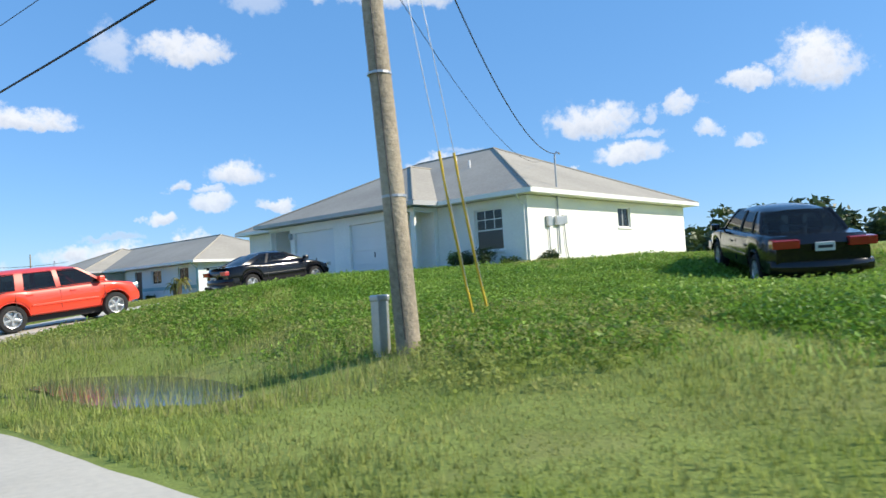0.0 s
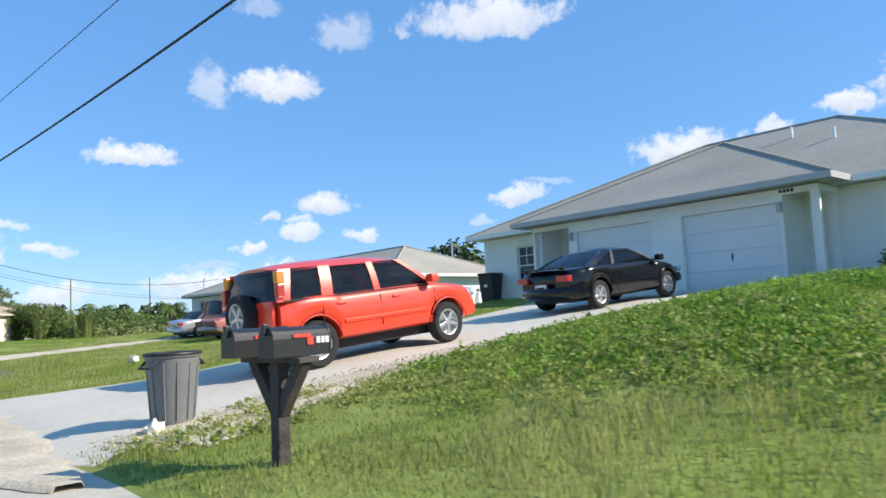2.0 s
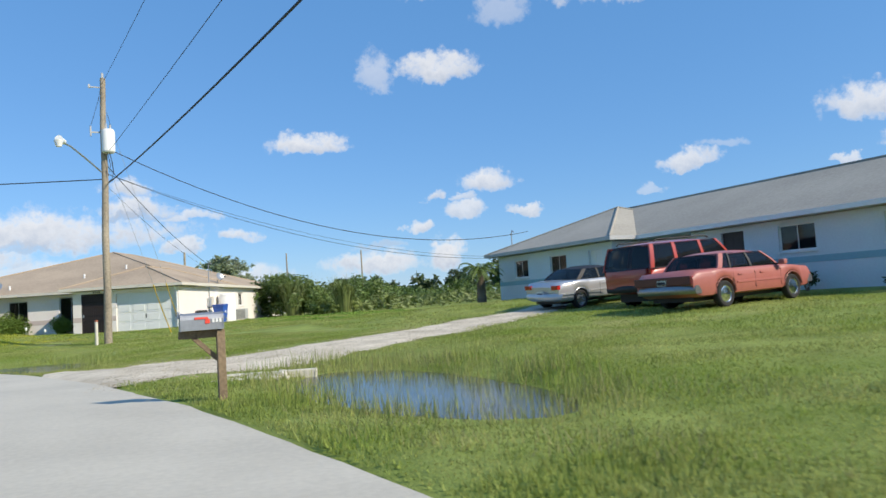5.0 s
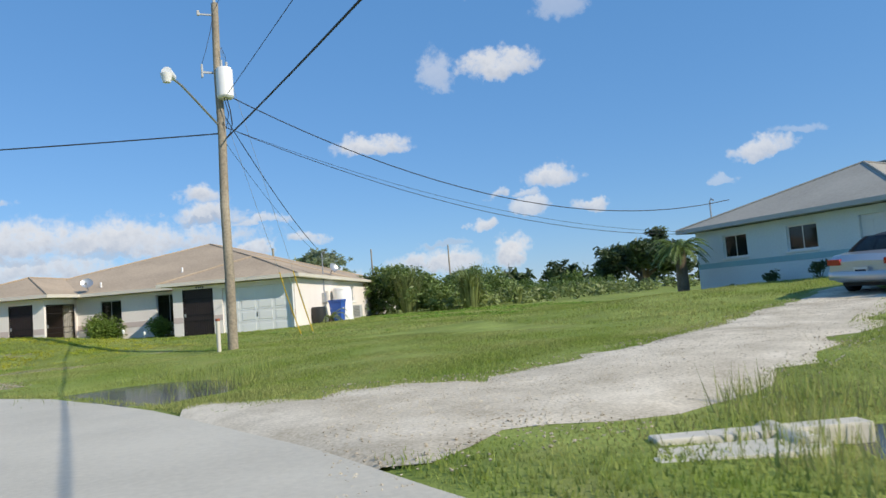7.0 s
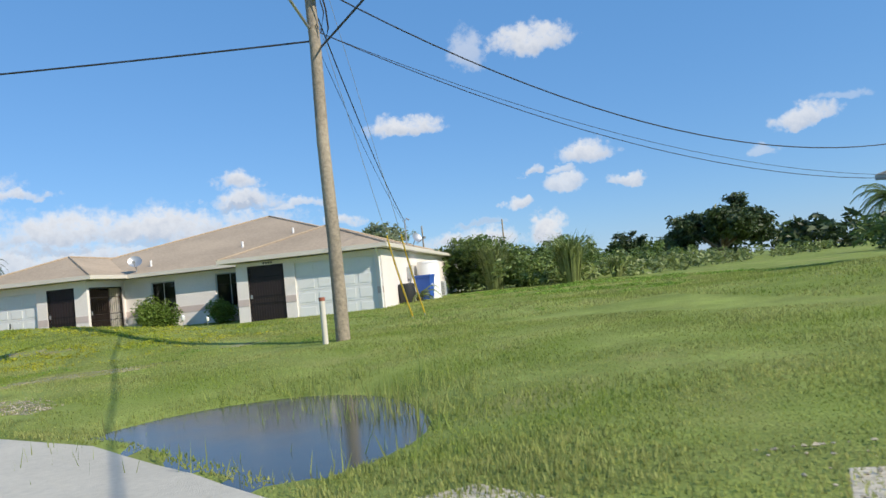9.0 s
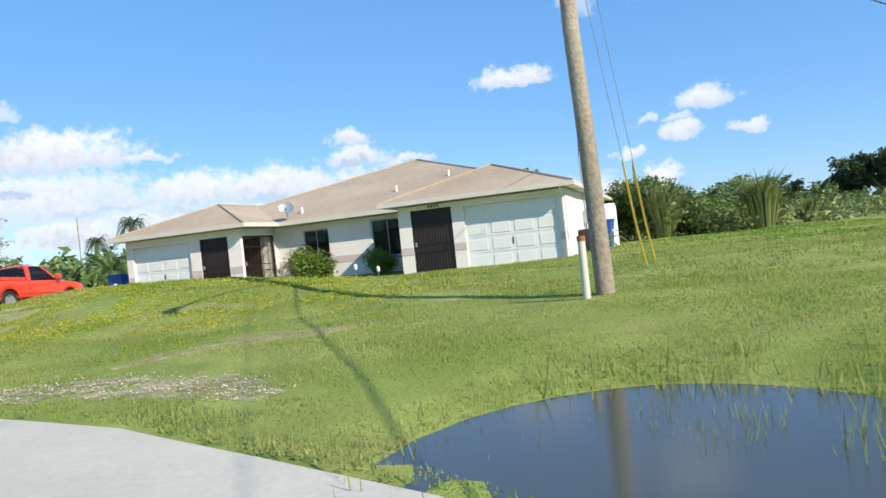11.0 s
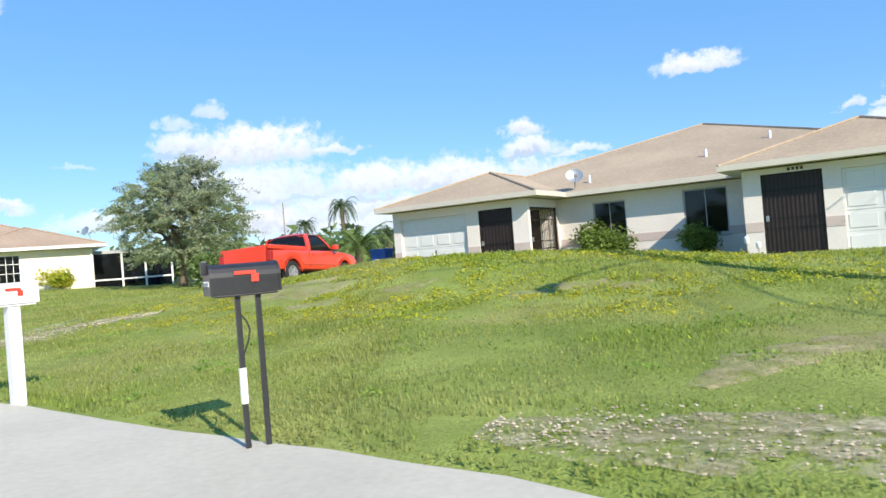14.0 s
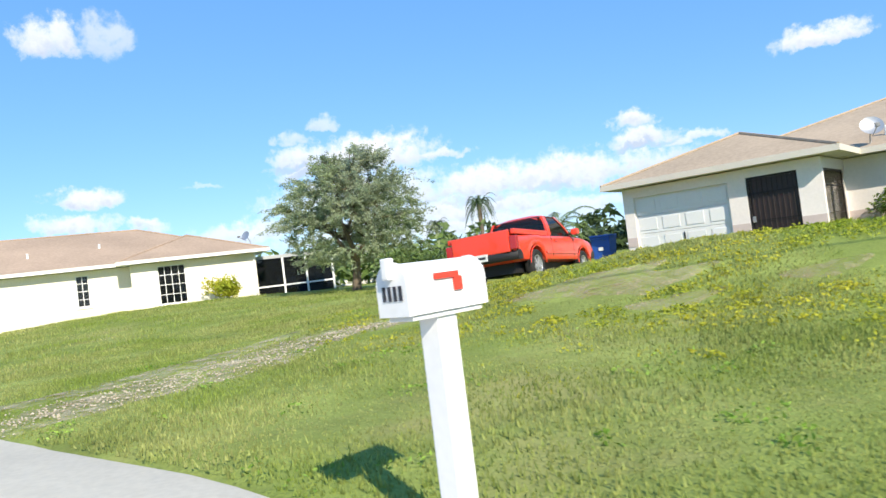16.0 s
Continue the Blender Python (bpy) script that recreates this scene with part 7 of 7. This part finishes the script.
def bare(x, y):
    """How bare the ground is at a point: 1 on drives, in houses and on the road."""
    d = beside(x, y)
    b = ((d < 0.1) & (d > -ROAD_W)).astype(float)
    for (ax, ay), (bx, by), w in HARD:
        dx, dy = bx - ax, by - ay
        k = np.clip(((x - ax) * dx + (y - ay) * dy) / (dx * dx + dy * dy), 0, 1)
        q = np.hypot(x - ax - k * dx, y - ay - k * dy)
        b = np.maximum(b, (q < w).astype(float))
    b = np.maximum(b, ((x > 17.7) & (x < 30.6) & (y > 13.6) & (y < 30)).astype(float))
    b = np.maximum(b, ((x > 19) & (x < 27.8) & (y > 37.8) & (y < 58.6)).astype(float))
    for cx, cy, rx, ry, z, _ in PONDS:
        near_water = hump(x, y, cx, cy, rx, ry) > 0.37
        if near_water.any():
            b[near_water] = np.maximum(b[near_water], (land(x[near_water], y[near_water]) < z).astype(float))
    for sx, sy, r in SOIL:
        b = np.maximum(b, (((x - sx) / r) ** 2 + ((y - sy) / (0.55 * r)) ** 2 < 0.75).astype(float))
    for line, w in TRACKS:
        for (ax, ay), (bx, by) in zip(line, line[1:]):
            dx, dy = bx - ax, by - ay
            k = np.clip(((x - ax) * dx + (y - ay) * dy) / (dx * dx + dy * dy), 0, 1)
            b = np.maximum(b, ((np.hypot(x - ax - k * dx, y - ay - k * dy) < w) & (np.sin(x * 7 + 3 * np.sin(y * 5)) + np.sin(y * 9) > -0.6)).astype(float))
    u, v = (x - 2.03) * 0.8829 - (y - 69.8) * 0.4695, (x - 2.03) * 0.4695 + (y - 69.8) * 0.8829
    return np.maximum(b, ((u > -13.6) & (u < 3.35) & (v > 0) & (v < 22.5)).astype(float))


def patch(x, y, scale, seed):
    return np.array([noise.noise((a * scale, b * scale, seed)) for a, b in zip(x, y)])


def blades(name, n, area, height, width, mat, label, keep=None, lean=0.5, wet_too=False):
    """Grass blades over an area (x0, x1, y0, y1), each one bent triangle or two."""
    x, y = rng.uniform(area[0], area[1], n), rng.uniform(area[2], area[3], n)
    ok = (bare(x, y) < 0.5) | wet_too
    if keep is not None:
        ok &= keep(x, y)
    x, y = x[ok], y[ok]
    h = height * rng.uniform(0.45, 1.25, len(x)) * (1 + 0.5 * np.sin(x * 1.7 + 2 * np.sin(y * 0.9)) * np.sin(y * 1.3 + x * 0.4))
    z = land(x, y)
    a = rng.uniform(0, 2 * math.pi, len(x))
    w = width * rng.uniform(0.6, 1.3, len(x))
    bx, by = np.cos(a), np.sin(a)
    la = rng.uniform(0, 2 * math.pi, len(x))
    ln_ = rng.uniform(0.1, lean, len(x)) * h
    base = np.stack([x, y, z - 0.01], 1)
    side = np.stack([bx, by, 0 * bx], 1) * w[:, None]
    tip = base + np.stack([np.cos(la) * ln_, np.sin(la) * ln_, h], 1)
    return tagged(new(name, triangles(name, np.stack([base - side, base + side, tip], 1), mat)), label, "grass", kind="stuff")


def bank(x, y):
    """Where the lush growth of the first bank stands: thinning out towards its edges, in ragged patches."""
    k = smooth(5.2, 7.4, x) * (1 - smooth(15.2, 18.0, x)) * smooth(-3.0, 1.5, y) * (1 - smooth(17.4, 19.0, y))
    wave = np.sin(x * 1.4 + 2 * np.sin(y * 0.8)) + np.sin(y * 1.7 + 0.9 * np.sin(x * 2.3))
    return (rng.random(len(x)) < k) & (wave > -2.0 + 1.3 * rng.random(len(x)))


near = lambda x, y: beside(x, y) < 9
blades("grass", 420000, (2, 18, -3, 32), 0.062, 0.009, BLADE, "short green lawn grass in sunlight", near)
blades("grass", 120000, (6, 19, 2, 31), 0.075, 0.014, BLADE, "short green lawn grass in sunlight", lambda x, y: beside(x, y) >= 9)
blades("grass", 300000, (-1, 12, 24, 48), 0.045, 0.009, BLADE, "short green lawn grass in sunlight", near)
blades("grass", 110000, (8, 20, 24, 62), 0.055, 0.014, BLADE, "short green lawn grass in sunlight", lambda x, y: beside(x, y) >= 9)
blades("grass", 330000, (-10, 10, 46, 64), 0.04, 0.009, BLADE, "short green lawn grass in sunlight", near)
blades("grass", 130000, (-12, 18, 56, 76), 0.06, 0.015, BLADE, "short green lawn grass in sunlight", lambda x, y: beside(x, y) >= 8)
blades("grass", 200000, (-22, -8, 55, 74), 0.045, 0.011, BLADE, "short green lawn grass in sunlight")
blades("grass", 60000, (-40, -10, 66, 86), 0.08, 0.02, BLADE, "short green lawn grass in sunlight")
blades("tall_grass", 190000, (5.2, 18.0, -3, 19), 0.12, 0.011, BANK_LEAF, "lush uneven grass and weeds on the bank", bank, 0.9)


def ring(x, y, cx, cy, sx, sy):
    k = hump(x, y, cx, cy, sx, sy)
    return (k > 0.38) & ((k < 0.6) | (rng.random(len(x)) < 0.3))


wet = lambda x, y: ring(x, y, 4.5, 9.9, 2.0, 5.2) | ring(x, y, 4.2, 37.4, 1.9, 4.3) | (ring(x, y, -0.9, 50.3, 2.2, 2.8) & (rng.random(len(x)) < 0.35))
blades("tall_grass", 60000, (-4, 9, 3, 54), 0.24, 0.008, BLADE, "tall rank grass along the wet ditch", lambda x, y: wet(x, y) & (rng.random(len(x)) < 0.8), 0.45, True)
blades("tall_grass", 26000, (1.8, 9, 3, 42), 0.25, 0.006, STRAW, "seeding straw-coloured grass along the wet ditch", wet, 0.4, True)
blades("tall_grass", 5000, (2, 6, 29, 42), 0.12, 0.006, STRAW, "seeding straw-coloured grass along the wet ditch", lambda x, y: np.sin(x * 2.1 + y) > 0.2, 0.8)


def in_water(x, y):
    ok = np.zeros(len(x), bool)
    for cx, cy, rx, ry, z, _ in PONDS[:2]:
        ok |= (hump(x, y, cx, cy, rx, ry) > 0.37) & (np.sin(x * 3.1 + 2 * np.sin(y * 2.3)) + np.sin(y * 3.7 + x) > -0.2 + 0.4 * (cy < 20))
    return ok


blades("reeds", 2600, (-1.6, 1.4, 48, 53), 0.26, 0.007, BLADE, "thin upright reeds standing in the ditch water", lambda x, y: (hump(x, y, 0.2, 50.9, 1.3, 1.7) > 0.4) & (np.sin(x * 4.1 + 2 * np.sin(y * 3.3)) > -0.2), 0.3, True)
blades("reeds", 26000, (2, 8, 5, 43), 0.3, 0.007, BLADE, "thin upright reeds standing in the ditch water", in_water, 0.25, True)
verge = lambda x, y: (beside(x, y) < 0.9) & (beside(x, y) > 0.05)
blades("tall_grass", 90000, (-14, 3.4, -3, 62), 0.10, 0.008, BLADE, "uneven tufts of grass at the road edge", lambda x, y: verge(x, y) & (np.sin(x * 5 + y * 3.3) + np.sin(y * 1.9) > -0.3), 0.6)
mound = lambda x, y: hump(x, y, -7.0, 65.2, 8.0, 4.6, -0.5) > 0.15 + 0.5 * rng.random(len(x))
blades("weeds", 70000, (-18, 4, 58, 76), 0.04, 0.014, WEED, "yellow-green flowering weeds on the mound", lambda x, y: mound(x, y) & (np.sin(x * 1.3 + 2 * np.sin(y * 1.1)) + np.sin(y * 2.3) > -0.4), 0.8)

# low domed tufts of leaves: lush creepers on the first bank, yellow-green weeds on the mound
def tufts(n, area, keep, radius, height, per, leaf, mat, label):
    x, y = rng.uniform(area[0], area[1], n), rng.uniform(area[2], area[3], n)
    ok_ = keep(x, y) & (bare(x, y) < 0.5)
    x, y = x[ok_], y[ok_]
    r, h = radius * rng.uniform(0.5, 1.4, len(x)), height * rng.uniform(0.5, 1.5, len(x))
    x, y, r, h = [np.repeat(v, per) for v in (x, y, r, h)]
    a, k_ = rng.uniform(0, 2 * math.pi, len(x)), np.sqrt(rng.random(len(x)))
    px_, py_ = x + r * k_ * np.cos(a), y + r * k_ * np.sin(a)
    pz_ = land(px_, py_) + h * (1 - k_ ** 2) * rng.uniform(0.45, 1.0, len(x)) + 0.012
    return tagged(new("weeds", triangles("weeds", leaves(np.stack([px_, py_, pz_], 1), leaf, 1.5), mat)), label, "weeds", kind="stuff")


tufts(8600, (5.2, 18.0, -3, 19), bank, 0.19, 0.14, 20, 0.036, BANK_LEAF, "low leafy creepers tufted over the bank")
tufts(1500, (4.5, 9, 3, 17.5), lambda x, y: hump(x, y, 4.5, 9.9, 2.2, 5.4) < 0.45, 0.16, 0.16, 22, 0.03, BLADE, "clumps of soft grass above the ditch")
crest = lambda x, y: (hump(x, y, -8.0, 65.6, 9.0, 3.9, -0.5) > 0.25 + 0.45 * rng.random(len(x))) & (np.sin(x * 1.9 + 2.2 * np.sin(y * 1.3)) + np.sin(y * 2.6 + x * 0.7) > -0.5)
tufts(8500, (-18, 4, 58, 74), crest, 0.17, 0.05, 16, 0.026, WEED, "yellow-green flowering weeds tufted over the mound")
tufts(1500, (-18, 6, 57, 74), lambda x, y: (hump(x, y, -8.0, 65.6, 9.0, 3.9, -0.5) < 0.5) & (np.sin(x * 2.3 + np.sin(y * 1.9)) + np.sin(y * 3.1) > 0.6), 0.2, 0.05, 18, 0.022, BANK_LEAF, "dark green clover patches in the lawn")
tufts(900, (8, 18, 60, 76), lambda x, y: np.sin(x * 1.3 + np.sin(y)) + np.sin(y * 1.4) > 0.2, 0.3, 0.07, 24, 0.04, BANK_LEAF, "dark green clover patches in the lawn")

tufts(420, (2.4, 12.5, 16.9, 19.4), lambda x, y: (np.sin(x * 2.2 + 1.5 * np.sin(y * 3)) + np.sin(y * 4.1) > -0.2) & (y < 18.0 + 0.12 * x), 0.17, 0.1, 36, 0.03, BLADE, "tufts of grass along the gravel verge")


def pebbles(n, line, widths, size, mat, label):
    """Loose stones strewn along a line, each one an uneven eight-sided lump."""
    k_ = rng.random(n) * (len(line) - 1)
    i_ = k_.astype(int)
    f_ = (k_ - i_)[:, None]
    ln_, wd = np.array(line, float), np.array(widths, float)
    c_ = ln_[i_] * (1 - f_) + ln_[i_ + 1] * f_
    d_ = ln_[i_ + 1] - ln_[i_]
    d_ /= np.linalg.norm(d_, axis=1)[:, None]
    off_ = np.clip(rng.normal(size=n) * 0.3, -0.62, 0.62) * (wd[i_] * (1 - f_[:, 0]) + wd[i_ + 1] * f_[:, 0])
    x, y = c_[:, 0] + d_[:, 1] * off_, c_[:, 1] - d_[:, 0] * off_
    ctr = np.stack([x, y, np.maximum(land(x, y) + 0.028, road_height(x, y) * (beside(x, y) < 0))], 1)
    six = np.array([(1, 0, 0), (0, 1, 0), (-1, 0, 0), (0, -1, 0), (0, 0, 0.7), (0, 0, -0.7)], float)
    v_ = ctr[:, None] + six[None] * (size * rng.uniform(0.4, 1.5, (n, 1, 1)) * rng.uniform(0.6, 1.3, (n, 6, 1))) + rng.normal(size=(n, 6, 3)) * size * 0.12
    tri_ = np.array([(0, 1, 4), (1, 2, 4), (2, 3, 4), (3, 0, 4), (1, 0, 5), (2, 1, 5), (3, 2, 5), (0, 3, 5)])
    return tagged(new("stones", triangles("stones", v_[:, tri_].reshape(-1, 3, 3), mat)), label, "gravel", kind="stuff")


pebbles(5000, [(2.4, 17.5), (5, 18.6), (9, 19.1), (13, 19.2)], [1.3, 1.1, 0.7, 0.3], 0.016, STONE, "loose pale gravel stones along the driveway")
pebbles(9000, [(0.6, 43.4), (3, 42.9), (7, 44.3), (11.2, 46.5), (15.5, 49.2)], [4.4, 3.3, 2.7, 2.3, 1.2], 0.012, STONE, "loose pale shell gravel on the driveway")
pebbles(900, TRACKS[0][0], [0.4, 0.9, 1.0, 0.9, 0.4], 0.011, STONE, "loose pale gravel stones at the roadside")
pebbles(1500, TRACKS[1][0], [1.0, 1.5, 1.5, 1.2, 0.4], 0.014, STONE, "loose pale gravel stones on the track")

# broad weed leaves among the grass on the first bank
wx, wy = rng.uniform(5.2, 18.0, 100000), rng.uniform(-3, 19, 100000)
ok = bank(wx, wy) & (bare(wx, wy) < 0.5)
wp = np.stack([wx[ok], wy[ok], land(wx[ok], wy[ok]) + rng.uniform(0.02, 0.13, ok.sum())], 1)
tagged(new("weeds", triangles("weeds", leaves(wp, 0.028, 1.5), BANK_LEAF)), "broad-leaved weeds among the grass of the bank", "weeds", kind="stuff")
